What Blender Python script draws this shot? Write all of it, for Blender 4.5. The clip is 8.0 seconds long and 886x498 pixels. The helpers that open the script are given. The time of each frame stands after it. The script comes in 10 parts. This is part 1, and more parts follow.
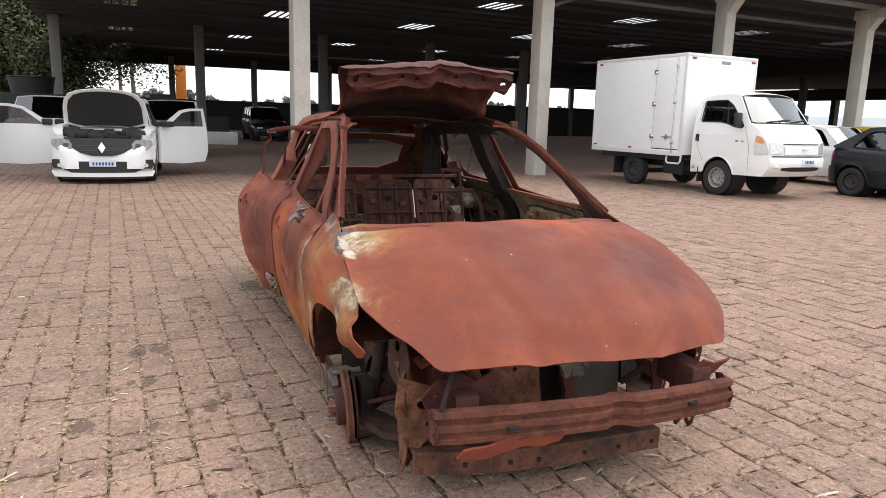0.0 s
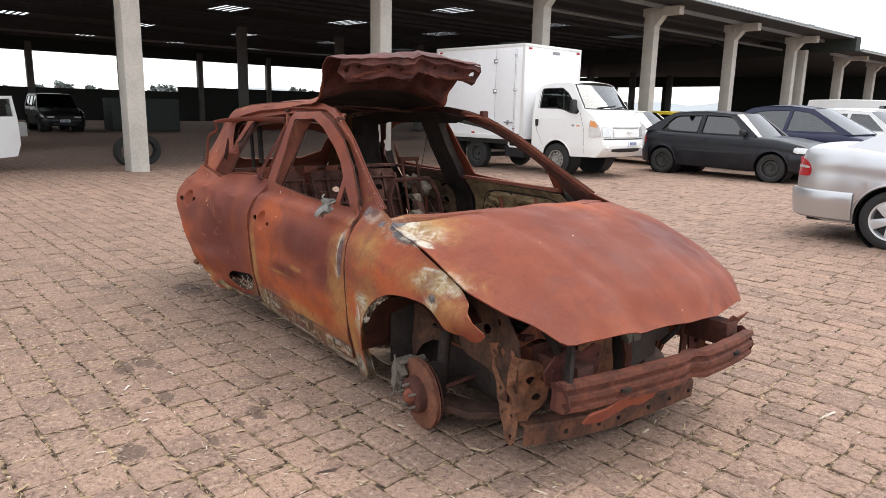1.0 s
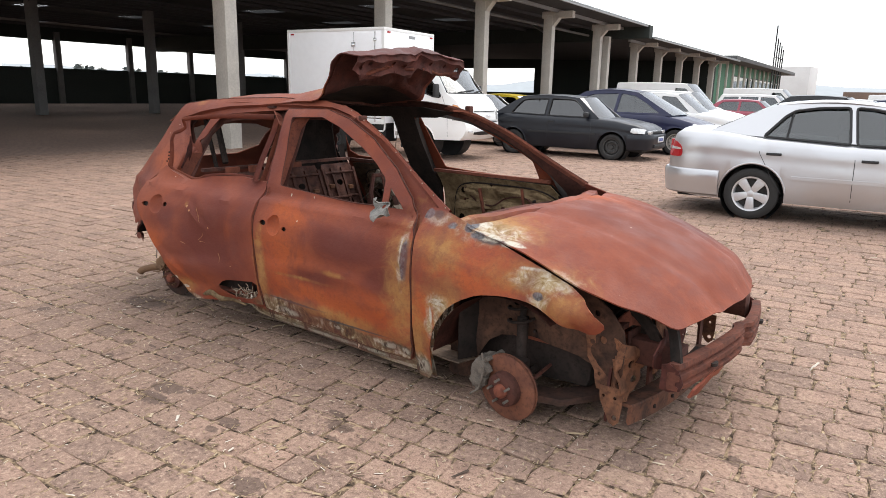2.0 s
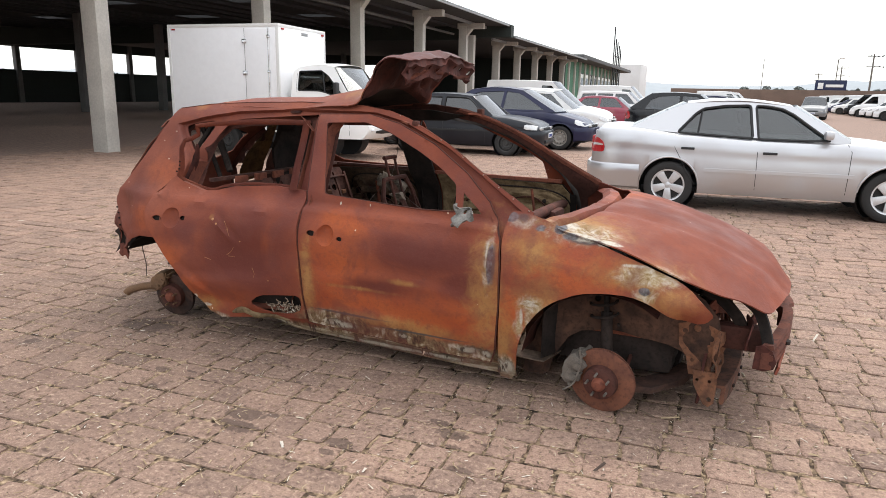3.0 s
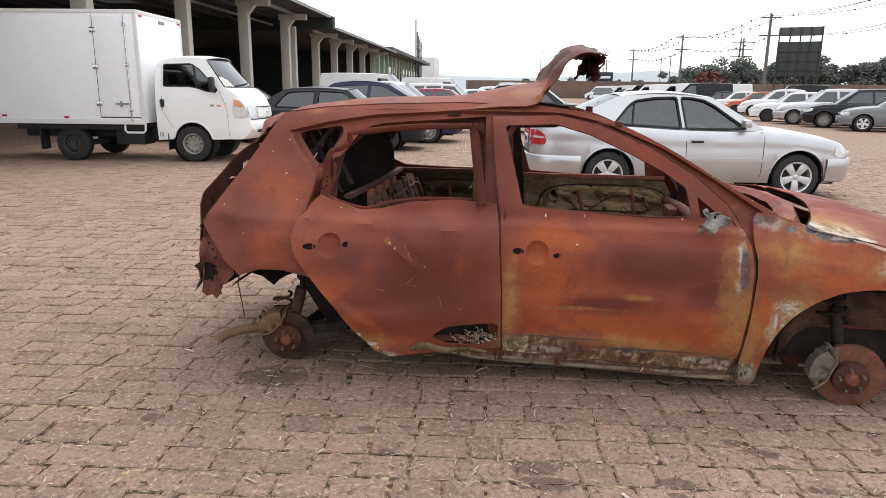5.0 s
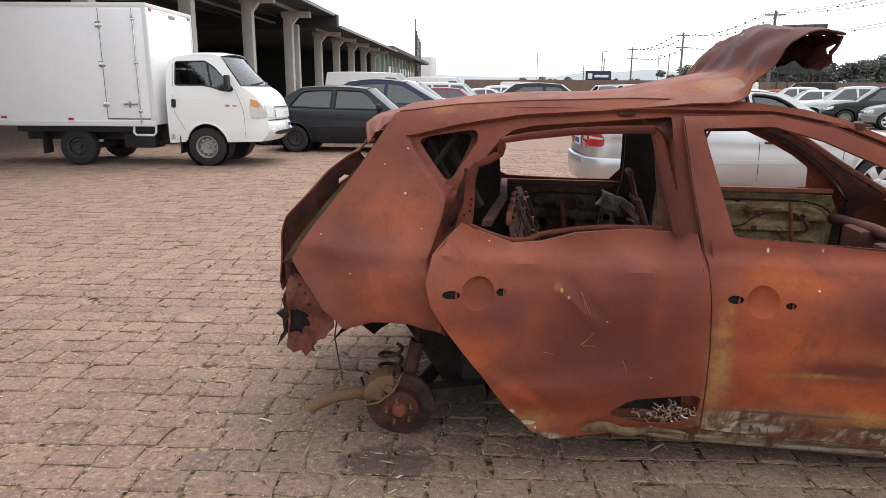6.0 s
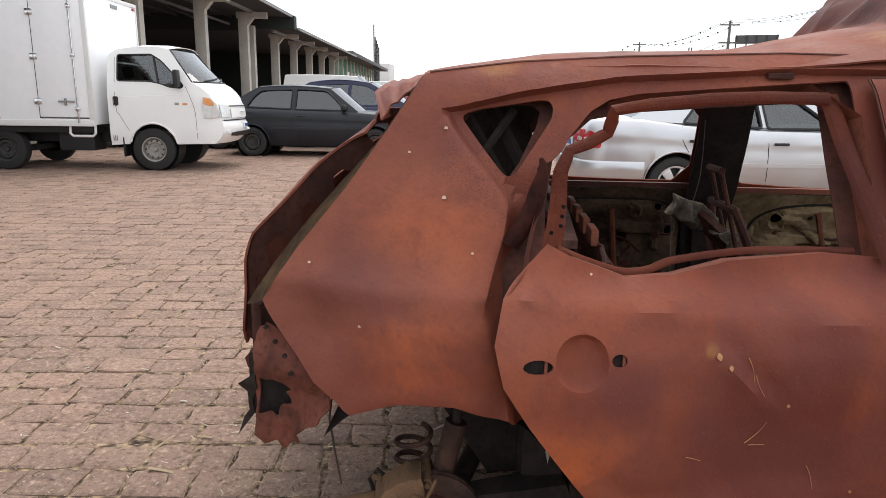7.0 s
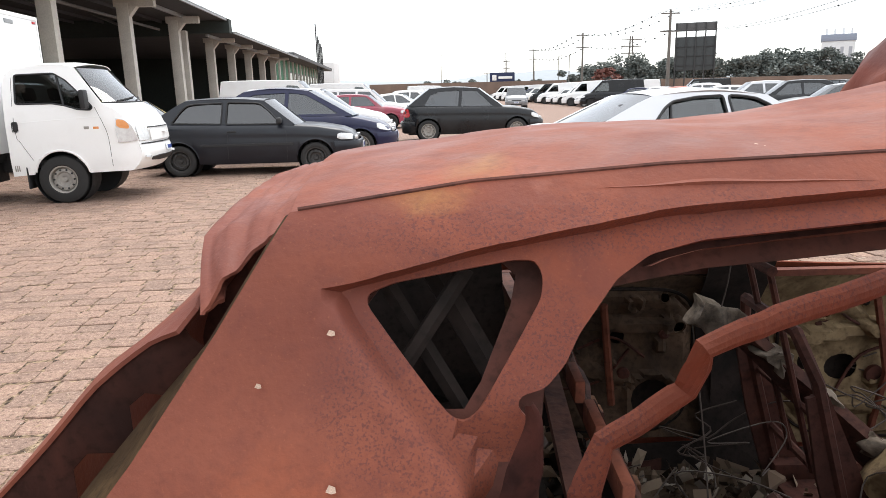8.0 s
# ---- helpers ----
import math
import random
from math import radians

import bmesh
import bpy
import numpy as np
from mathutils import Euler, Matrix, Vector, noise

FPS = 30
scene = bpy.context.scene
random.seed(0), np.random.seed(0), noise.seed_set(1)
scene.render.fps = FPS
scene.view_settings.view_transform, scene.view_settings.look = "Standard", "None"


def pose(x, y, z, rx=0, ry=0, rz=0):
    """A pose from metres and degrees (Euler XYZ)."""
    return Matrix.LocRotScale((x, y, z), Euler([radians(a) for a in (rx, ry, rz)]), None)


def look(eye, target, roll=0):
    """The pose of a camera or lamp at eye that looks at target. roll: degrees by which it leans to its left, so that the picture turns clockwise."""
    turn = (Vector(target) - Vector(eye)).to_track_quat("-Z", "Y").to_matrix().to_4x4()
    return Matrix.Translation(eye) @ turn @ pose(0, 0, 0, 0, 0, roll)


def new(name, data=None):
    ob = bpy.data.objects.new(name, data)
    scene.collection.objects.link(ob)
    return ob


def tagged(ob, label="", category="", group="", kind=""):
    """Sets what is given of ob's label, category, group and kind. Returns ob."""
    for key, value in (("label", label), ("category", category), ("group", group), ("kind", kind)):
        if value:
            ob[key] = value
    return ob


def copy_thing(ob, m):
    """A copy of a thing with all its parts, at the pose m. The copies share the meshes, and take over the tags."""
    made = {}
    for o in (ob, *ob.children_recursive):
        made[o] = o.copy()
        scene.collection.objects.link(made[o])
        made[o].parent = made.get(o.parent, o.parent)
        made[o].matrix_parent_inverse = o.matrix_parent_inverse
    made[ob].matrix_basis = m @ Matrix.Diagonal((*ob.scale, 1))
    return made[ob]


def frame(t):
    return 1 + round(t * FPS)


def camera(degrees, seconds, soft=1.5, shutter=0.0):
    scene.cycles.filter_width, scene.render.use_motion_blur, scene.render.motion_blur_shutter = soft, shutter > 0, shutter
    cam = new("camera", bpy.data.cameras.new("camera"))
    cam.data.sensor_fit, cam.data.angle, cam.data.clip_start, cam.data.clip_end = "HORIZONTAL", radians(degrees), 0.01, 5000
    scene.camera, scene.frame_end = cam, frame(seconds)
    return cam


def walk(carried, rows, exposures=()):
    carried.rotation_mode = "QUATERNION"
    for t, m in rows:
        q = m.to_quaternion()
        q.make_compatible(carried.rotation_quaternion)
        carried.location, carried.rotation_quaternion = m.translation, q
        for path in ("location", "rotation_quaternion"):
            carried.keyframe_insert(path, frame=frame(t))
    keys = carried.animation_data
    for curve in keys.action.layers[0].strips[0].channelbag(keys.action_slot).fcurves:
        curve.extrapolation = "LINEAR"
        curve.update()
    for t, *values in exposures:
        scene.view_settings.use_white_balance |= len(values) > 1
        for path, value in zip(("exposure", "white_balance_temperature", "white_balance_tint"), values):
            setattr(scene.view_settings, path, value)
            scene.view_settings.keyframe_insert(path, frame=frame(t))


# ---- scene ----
cam = camera(66.3, 8.0, soft=0.8)
PATH = [
    (0, (3.877, -1.278, 1.299), (2.037, -0.59, 0.922), 1.6),
    (0.5, (3.684, -1.766, 1.292), (1.963, -0.82, 0.915), 1.6),
    (1, (3.481, -2.237, 1.296), (1.913, -1.061, 0.894), 1.3),
    (1.5, (3.223, -2.64, 1.326), (1.829, -1.276, 0.885), 1.3),
    (1.7, (3.032, -2.815, 1.354), (1.724, -1.369, 0.909), 1.3),
    (3, (1.889, -3.599, 1.389), (1.056, -1.837, 0.941), 1.1),
    (3.5, (1.426, -3.778, 1.423), (0.799, -1.933, 0.973), 1.0),
    (4, (0.932, -3.821, 1.401), (0.494, -1.923, 0.945), 0.9),
    (4.5, (0.395, -3.87, 1.393), (0.097, -1.945, 0.938), 1.0),
    (5, (-0.079, -3.822, 1.391), (-0.359, -1.896, 0.931), 0.6),
    (5.2, (-0.287, -3.687, 1.386), (-0.564, -1.761, 0.924), 0.5),
    (6.5, (-1.044, -2.696, 1.294), (-1.287, -0.765, 0.837), 0.3),
    (7, (-1.205, -2.221, 1.21), (-1.35, -0.275, 0.772), 0.8),
    (7.5, (-1.248, -1.752, 1.202), (-1.267, 0.198, 0.759), -0.3),
    (8, (-1.184, -1.325, 1.412), (-1.199, 0.623, 0.961), -1.4),
]
walk(cam, [(t, look(eye, target, roll)) for t, eye, target, roll in PATH],
     [(0, 0.44), (1, 0.47), (1.5, 0.48), (3, 0.42), (4.5, 0.28), (5.2, 0.28), (6.5, 0.27), (7, 0.27), (7.5, 0.60), (8.0, 0.62)])


# ---- sky and light: overcast day ----
SUN_EL, SUN_ROT = radians(58), radians(15)
world = bpy.data.worlds.new("overcast")
scene.world = world
world.use_nodes = True
wn = world.node_tree
wn.nodes.clear()
w_sky = wn.nodes.new("ShaderNodeTexSky")
w_sky.sky_type, w_sky.sun_disc = "NISHITA", False
w_sky.sun_elevation, w_sky.sun_rotation = SUN_EL, SUN_ROT
w_bg_sky = wn.nodes.new("ShaderNodeBackground")
w_bg_sky.inputs[1].default_value = 0.05
wn.links.new(w_sky.outputs[0], w_bg_sky.inputs[0])
# cloud cover: an even white layer over the clear sky
w_bg_cloud = wn.nodes.new("ShaderNodeBackground")
w_noise = wn.nodes.new("ShaderNodeTexNoise")
w_noise.inputs["Scale"].default_value = 1.6
w_ramp = wn.nodes.new("ShaderNodeValToRGB")
w_ramp.color_ramp.elements[0].color = (0.93, 0.95, 0.98, 1)
w_ramp.color_ramp.elements[1].color = (1.0, 1.0, 1.0, 1)
wn.links.new(w_noise.outputs[0], w_ramp.inputs[0])
wn.links.new(w_ramp.outputs[0], w_bg_cloud.inputs[0])
# an overcast sky is brighter overhead than at the horizon
w_geo = wn.nodes.new("ShaderNodeTexCoord")
w_sep = wn.nodes.new("ShaderNodeSeparateXYZ")
wn.links.new(w_geo.outputs["Generated"], w_sep.inputs[0])
w_lift = wn.nodes.new("ShaderNodeMapRange")
w_lift.inputs[1].default_value, w_lift.inputs[2].default_value = 0.05, 1.0
w_lift.inputs[3].default_value, w_lift.inputs[4].default_value = 0.90, 1.35
wn.links.new(w_sep.outputs[2], w_lift.inputs[0])
wn.links.new(w_lift.outputs[0], w_bg_cloud.inputs[1])
w_add = wn.nodes.new("ShaderNodeAddShader")
wn.links.new(w_bg_sky.outputs[0], w_add.inputs[0])
wn.links.new(w_bg_cloud.outputs[0], w_add.inputs[1])
w_out = wn.nodes.new("ShaderNodeOutputWorld")
wn.links.new(w_add.outputs[0], w_out.inputs[0])
sun = new("sun", bpy.data.lights.new("sun", "SUN"))
sun.data.energy, sun.data.angle, sun.data.color = 1.5, radians(40), (1.0, 0.96, 0.9)
sun.matrix_world = pose(0, 0, 30, 32, 0, 165)


# ---- materials ----
class Mat:
    """A node material under construction."""

    def __init__(self, name, rough=0.7, metal=0.0, spec=0.4):
        self.m = bpy.data.materials.new(name)
        self.m.use_nodes = True
        self.t = self.m.node_tree
        self.b = self.t.nodes["Principled BSDF"]
        self.b.inputs["Roughness"].default_value = rough
        self.b.inputs["Metallic"].default_value = metal
        self.b.inputs["Specular IOR Level"].default_value = spec

    def n(self, kind, **put):
        nd = self.t.nodes.new(kind)
        for k, v in put.items():
            nd.inputs[k].default_value = v
        return nd

    def link(self, a, b):
        self.t.links.new(a, b)

    def coord(self, space="Object"):
        if space == "World":
            return self.n("ShaderNodeNewGeometry").outputs["Position"]
        return self.n("ShaderNodeTexCoord").outputs[space]

    def noise(self, scale, detail=4.0, space="Object", rough=0.55, at=None, distort=0.0):
        nd = self.n("ShaderNodeTexNoise", Scale=scale, Detail=detail, Roughness=rough, Distortion=distort)
        self.link(at if at is not None else self.coord(space), nd.inputs["Vector"])
        return nd.outputs["Fac"]

    def ramp(self, fac, stops):
        nd = self.n("ShaderNodeValToRGB")
        el = nd.color_ramp.elements
        while len(el) < len(stops):
            el.new(0.5)
        for e, (p, c) in zip(el, stops):
            e.position = p
            e.color = (*c, 1) if len(c) == 3 else c
        self.link(fac, nd.inputs["Fac"])
        return nd.outputs["Color"]

    def step(self, fac, lo, hi, a=0.0, b=1.0):
        nd = self.n("ShaderNodeMapRange")
        nd.interpolation_type = "SMOOTHSTEP"
        nd.inputs[1].default_value, nd.inputs[2].default_value = lo, hi
        nd.inputs[3].default_value, nd.inputs[4].default_value = a, b
        self.link(fac, nd.inputs[0])
        return nd.outputs[0]

    def math(self, op, a, b):
        nd = self.n("ShaderNodeMath")
        nd.operation = op
        for s, v in zip(nd.inputs, (a, b)):
            if isinstance(v, (int, float)):
                s.default_value = v
            else:
                self.link(v, s)
        return nd.outputs[0]

    def mix(self, fac, a, b, mode="MIX"):
        nd = self.n("ShaderNodeMix")
        nd.data_type, nd.blend_type = "RGBA", mode
        for s, v in zip((nd.inputs[0], nd.inputs[6], nd.inputs[7]), (fac, a, b)):
            if isinstance(v, (int, float)):
                s.default_value = v
            elif isinstance(v, tuple):
                s.default_value = (*v, 1)
            else:
                self.link(v, s)
        return nd.outputs[2]

    def spot(self, centre, size, warp=None, lo=0.75, hi=1.15):
        """1 inside an ellipsoid about centre, falling to 0; its rim follows the warp."""
        sub = self.n("ShaderNodeVectorMath")
        sub.operation = "SUBTRACT"
        self.link(self.coord(), sub.inputs[0])
        sub.inputs[1].default_value = centre
        div = self.n("ShaderNodeVectorMath")
        div.operation = "DIVIDE"
        self.link(sub.outputs[0], div.inputs[0])
        div.inputs[1].default_value = size
        ln = self.n("ShaderNodeVectorMath")
        ln.operation = "LENGTH"
        self.link(div.outputs[0], ln.inputs[0])
        d = ln.outputs["Value"]
        if warp is not None:
            d = self.math("ADD", d, warp)
        return self.step(d, lo, hi, 1.0, 0.0)

    def bump(self, height, strength=0.3, dist=0.01, prev=None):
        nd = self.n("ShaderNodeBump", Strength=strength, Distance=dist)
        self.link(height, nd.inputs["Height"])
        if prev is not None:
            self.link(prev, nd.inputs["Normal"])
        self.link(nd.outputs[0], self.b.inputs["Normal"])
        return nd.outputs[0]

    def color(self, c):
        if isinstance(c, tuple):
            self.b.inputs["Base Color"].default_value = (*c, 1)
        else:
            self.link(c, self.b.inputs["Base Color"])
        return self.m


def plain(name, c, rough=0.6, metal=0.0, vary=0.12, scale=6.0, bump=0.15, spec=0.4, space="Object"):
    """A surface of one colour with grain, blotches and fine relief."""
    k = Mat(name, rough, metal, spec)
    big = k.noise(scale, 5, space)
    fine = k.noise(scale * 14, 3, space)
    lo, hi = tuple(v * (1 - vary) for v in c), tuple(min(1, v * (1 + vary)) for v in c)
    col = k.ramp(big, [(0.3, lo), (0.7, hi)])
    col = k.mix(0.35, col, k.ramp(fine, [(0.35, lo), (0.65, hi)]))
    k.link(k.step(big, 0.3, 0.7, rough * 0.85, min(1, rough * 1.15)), k.b.inputs["Roughness"])
    if bump:
        k.bump(fine, bump, 0.004)
    return k.color(col)


def rust_outer():
    """Burnt sheet steel: red-brown scale, orange bloom, scorched zones and ash of the old paint."""
    k = Mat("rust_outer", 0.82, 0.0, 0.15)
    big = k.noise(1.5, 4, distort=0.5)
    mid = k.noise(6.0, 6)
    fine = k.noise(75.0, 4)
    speck = k.noise(230.0, 2)
    soft = k.math("MULTIPLY", k.math("SUBTRACT", k.noise(3.2, 6, rough=0.6, distort=0.9), 0.5), 2.4)
    rag = k.math("MULTIPLY", k.math("SUBTRACT", k.noise(11.0, 8, rough=0.7, distort=1.0), 0.5), 2.4)
    run = k.n("ShaderNodeVectorMath")
    run.operation = "MULTIPLY"
    k.link(k.coord(), run.inputs[0])
    run.inputs[1].default_value = (34, 34, 5)
    drip = k.noise(1.0, 4, at=run.outputs[0], rough=0.6)

    def zones(spots, warp, lo, hi):
        out = None
        for c, s in spots:
            sp = k.spot(c, s, warp, lo, hi)
            out = sp if out is None else k.math("MAXIMUM", out, sp)
        return out

    col = k.ramp(big, [(0.3, (0.132, 0.036, 0.024)), (0.5, (0.200, 0.053, 0.029)), (0.7, (0.250, 0.067, 0.033))])
    hot = zones((((-0.04, -0.8, 0.52), (0.22, 0.3, 0.2)), ((0.1, -0.8, 0.35), (0.32, 0.3, 0.1)), ((0.45, -0.8, 0.31), (0.38, 0.3, 0.08)), ((0.02, -0.8, 0.73), (0.16, 0.3, 0.07)), ((0.66, -0.8, 0.37), (0.16, 0.3, 0.12)),
                 ((-0.47, -0.85, 0.6), (0.1, 0.3, 0.06)), ((-1.04, -0.9, 0.46), (0.1, 0.3, 0.1)), ((-0.72, -0.9, 0.26), (0.22, 0.3, 0.1)), ((1.12, -0.8, 0.64), (0.34, 0.3, 0.13)), ((0.93, -0.8, 0.4), (0.1, 0.3, 0.2)),
                 ((-1.36, -0.85, 0.66), (0.14, 0.3, 0.08)), ((-1.3, -0.75, 0.93), (0.05, 0.3, 0.04)), ((1.2, 0.2, 0.86), (0.14, 0.2, 0.1)), ((-1.2, -0.4, 1.33), (0.12, 0.1, 0.1)), ((-0.08, -0.22, 1.43), (0.06, 0.12, 0.05)), ((-1.37, -0.75, 0.90), (0.16, 0.3, 0.10)), ((-1.33, -0.8, 0.60), (0.16, 0.3, 0.07)), ((-0.86, -0.9, 0.34), (0.12, 0.3, 0.07))), soft, 0.2, 1.5)
    col = k.mix(k.math("MULTIPLY", hot, 0.85), col, k.ramp(mid, [(0.35, (0.31, 0.068, 0.026)), (0.65, (0.40, 0.100, 0.030))]))
    dark = zones((((-0.60, -0.85, 0.52), (0.36, 0.3, 0.27)), ((-0.95, -0.9, 0.63), (0.13, 0.3, 0.1)), ((0.47, -0.8, 0.64), (0.36, 0.3, 0.11)), ((0.7, -0.8, 0.52), (0.14, 0.3, 0.09)), ((0.2, -0.8, 0.45), (0.16, 0.3, 0.05)),
                  ((-1.5, -0.8, 0.8), (0.16, 0.3, 0.1)), ((-0.4, -0.7, 1.05), (0.16, 0.3, 0.3)), ((1.62, 0.45, 0.74), (0.24, 0.2, 0.12)), ((0.10, 0.0, 1.56), (0.34, 0.9, 0.14))), soft, 0.2, 1.5)
    col = k.mix(k.math("MULTIPLY", dark, 0.85), col, (0.100, 0.027, 0.022))
    ochre = zones((((0.99, -0.78, 0.71), (0.15, 0.2, 0.1)), ((1.04, -0.8, 0.5), (0.11, 0.3, 0.12)), ((1.42, -0.76, 0.66), (0.2, 0.2, 0.06)), ((1.58, -0.76, 0.57), (0.12, 0.2, 0.06)), ((-0.88, -0.9, 0.22), (0.12, 0.3, 0.06)), ((-0.2, -0.8, 0.42), (0.04, 0.3, 0.22)), ((0.79, -0.8, 0.5), (0.08, 0.3, 0.3)),
                   ((0.3, -0.8, 0.25), (0.55, 0.3, 0.045)), ((0.36, -0.8, 0.49), (0.10, 0.3, 0.014)), ((0.10, -0.8, 0.425), (0.20, 0.3, 0.010)), ((1.50, -0.78, 0.63), (0.12, 0.1, 0.03)), ((-0.76, -0.95, 0.72), (0.012, 0.3, 0.012)), ((0.88, -0.8, 0.25), (0.06, 0.3, 0.2)), ((1.2, -0.6, 0.84), (0.2, 0.14, 0.1)), ((1.87, -0.7, 0.3), (0.1, 0.3, 0.1)), ((-0.16, -0.36, 1.38), (0.10, 0.12, 0.05)), ((-1.13, -0.34, 1.31), (0.05, 0.07, 0.04)), ((-1.21, -0.46, 1.28), (0.05, 0.03, 0.03))), rag, 0.2, 1.5)
    col = k.mix(k.math("MULTIPLY", ochre, k.step(mid, 0.3, 0.6, 0.45, 0.9)), col, k.ramp(mid, [(0.35, (0.25, 0.105, 0.034)), (0.65, (0.36, 0.195, 0.070))]))
    brown = zones((((-1.70, -0.5, 1.05), (0.75, 1.3, 0.6)), ((-0.7, 0.0, 1.36), (1.1, 0.9, 0.16))), k.math("MULTIPLY", soft, 0.6), 0.35, 1.35)
    col = k.mix(k.math("MULTIPLY", brown, 0.40), col, k.ramp(mid, [(0.35, (0.165, 0.066, 0.048)), (0.65, (0.265, 0.106, 0.074))]))
    # olive grime that runs along the foot of the doors and the sill
    foot = zones((((-0.06, -0.8, 0.205), (0.24, 0.3, 0.085)), ((0.32, -0.8, 0.175), (0.3, 0.3, 0.07)), ((0.65, -0.8, 0.165), (0.28, 0.3, 0.06)), ((0.88, -0.8, 0.11), (0.06, 0.3, 0.1)), ((0.1, -0.75, 0.105), (1.0, 0.3, 0.05)), ((-0.8, -0.92, 0.155), (0.1, 0.3, 0.03))), k.math("MULTIPLY", rag, 0.45), 0.7, 1.1)
    blot = k.math("ADD", k.math("MULTIPLY", drip, 0.35), k.math("MULTIPLY", k.noise(11.0, 6, rough=0.62, distort=1.0), 0.65))
    grime = k.ramp(blot, [(0.41, (0.028, 0.022, 0.018)), (0.465, (0.100, 0.066, 0.036)), (0.53, (0.20, 0.150, 0.086)), (0.60, (0.46, 0.41, 0.32))])
    col = k.mix(k.math("MULTIPLY", foot, 0.9), col, grime)
    along = k.n("ShaderNodeVectorMath")
    along.operation = "MULTIPLY"
    k.link(k.coord(), along.inputs[0])
    along.inputs[1].default_value = (5, 5, 46)
    band = k.spot((0.15, -0.78, 0.098), (1.15, 0.4, 0.036), k.math("MULTIPLY", rag, 0.12), 0.85, 1.05)
    sill_col = k.ramp(k.noise(1.0, 5, at=along.outputs[0], rough=0.62, distort=0.6), [(0.36, (0.055, 0.042, 0.028)), (0.46, (0.150, 0.118, 0.070)), (0.56, (0.27, 0.225, 0.145)), (0.66, (0.46, 0.42, 0.33))])
    col = k.mix(k.math("MULTIPLY", band, 0.85), col, k.mix(k.step(drip, 0.36, 0.41, 0.9, 0.0), sill_col, (0.035, 0.028, 0.022)))
    for c, s in (((-0.03, -0.8, 0.205), (0.11, 0.3, 0.024)), ((0.345, -0.8, 0.205), (0.024, 0.3, 0.012)), ((0.69, -0.8, 0.190), (0.07, 0.3, 0.020)), ((0.785, -0.8, 0.180), (0.028, 0.3, 0.022)), ((0.88, -0.75, 0.130), (0.05, 0.3, 0.045)), ((0.3, -0.8, 0.105), (0.5, 0.3, 0.012))):
        w = k.math("MULTIPLY", rag, 0.9)
        col = k.mix(k.spot(c, tuple(v + 0.010 for v in s), w, 0.4, 1.2), col, (0.07, 0.055, 0.04))
        col = k.mix(k.math("MULTIPLY", k.spot(c, s, w, 0.4, 1.1), 0.8), col, k.mix(k.step(drip, 0.40, 0.47), (0.05, 0.04, 0.03), (0.38, 0.35, 0.28)))
    # paint ash: olive and white, with black scorch at the heart
    pale = zones((((1.19, -0.67, 0.80), (0.17, 0.10, 0.06)), ((1.50, -0.76, 0.655), (0.15, 0.09, 0.045)), ((1.50, -0.78, 0.585), (0.05, 0.09, 0.04)), ((1.01, -0.8, 0.47), (0.06, 0.3, 0.05)), ((0.955, -0.8, 0.37), (0.025, 0.3, 0.07)), ((0.80, -0.8, 0.66), (0.026, 0.3, 0.14)), ((0.93, -0.74, 0.83), (0.07, 0.1, 0.03)), ((1.0, -0.8, 0.41), (0.022, 0.3, 0.1))), k.math("MULTIPLY", rag, 0.7), 0.35, 1.3)
    col = k.mix(k.math("MULTIPLY", pale, k.step(mid, 0.25, 0.55, 0.5, 0.95)), col, k.ramp(k.noise(15.0, 6, rough=0.65, distort=1.2), [(0.36, (0.20, 0.135, 0.055)), (0.48, (0.34, 0.26, 0.15)), (0.59, (0.50, 0.45, 0.36))]))
    soot = zones((((0.817, -0.8, 0.64), (0.019, 0.3, 0.095)), ((1.10, -0.70, 0.815), (0.03, 0.06, 0.03)), ((1.23, -0.73, 0.775), (0.12, 0.02, 0.02)), ((0.92, -0.72, 0.845), (0.035, 0.08, 0.02)), ((0.02, -0.8, 0.272), (0.24, 0.3, 0.007)), ((0.45, -0.8, 0.232), (0.3, 0.3, 0.006))), k.math("MULTIPLY", rag, 0.5), 0.5, 1.2)
    col = k.mix(k.math("MULTIPLY", soot, 0.85), col, (0.060, 0.058, 0.060))
    ash = zones((((1.135, -0.65, 0.815), (0.032, 0.05, 0.03)), ((1.20, -0.715, 0.785), (0.10, 0.024, 0.03)), ((1.31, -0.71, 0.765), (0.07, 0.03, 0.02)), ((1.0, -0.81, 0.488), (0.03, 0.3, 0.008)),  ((0.788, -0.8, 0.68), (0.005, 0.3, 0.07)), ((1.46, -0.78, 0.695), (0.08, 0.05, 0.010)), ((1.0, -0.81, 0.475), (0.045, 0.3, 0.010)), ((0.965, -0.81, 0.41), (0.010, 0.3, 0.05)), ((-0.84, -0.9, 0.215), (0.03, 0.3, 0.010)), ((-0.90, -0.9, 0.265), (0.014, 0.3, 0.016)), ((-0.055, -0.9, 0.83), (0.006, 0.3, 0.012)), ((0.12, -0.9, 0.835), (0.005, 0.3, 0.010))), k.math("MULTIPLY", rag, 0.5), 0.6, 1.05)
    col = k.mix(k.math("MULTIPLY", ash, k.step(k.noise(34.0, 5, rough=0.7), 0.34, 0.52, 0.35, 0.95)), col, (0.48, 0.44, 0.36))
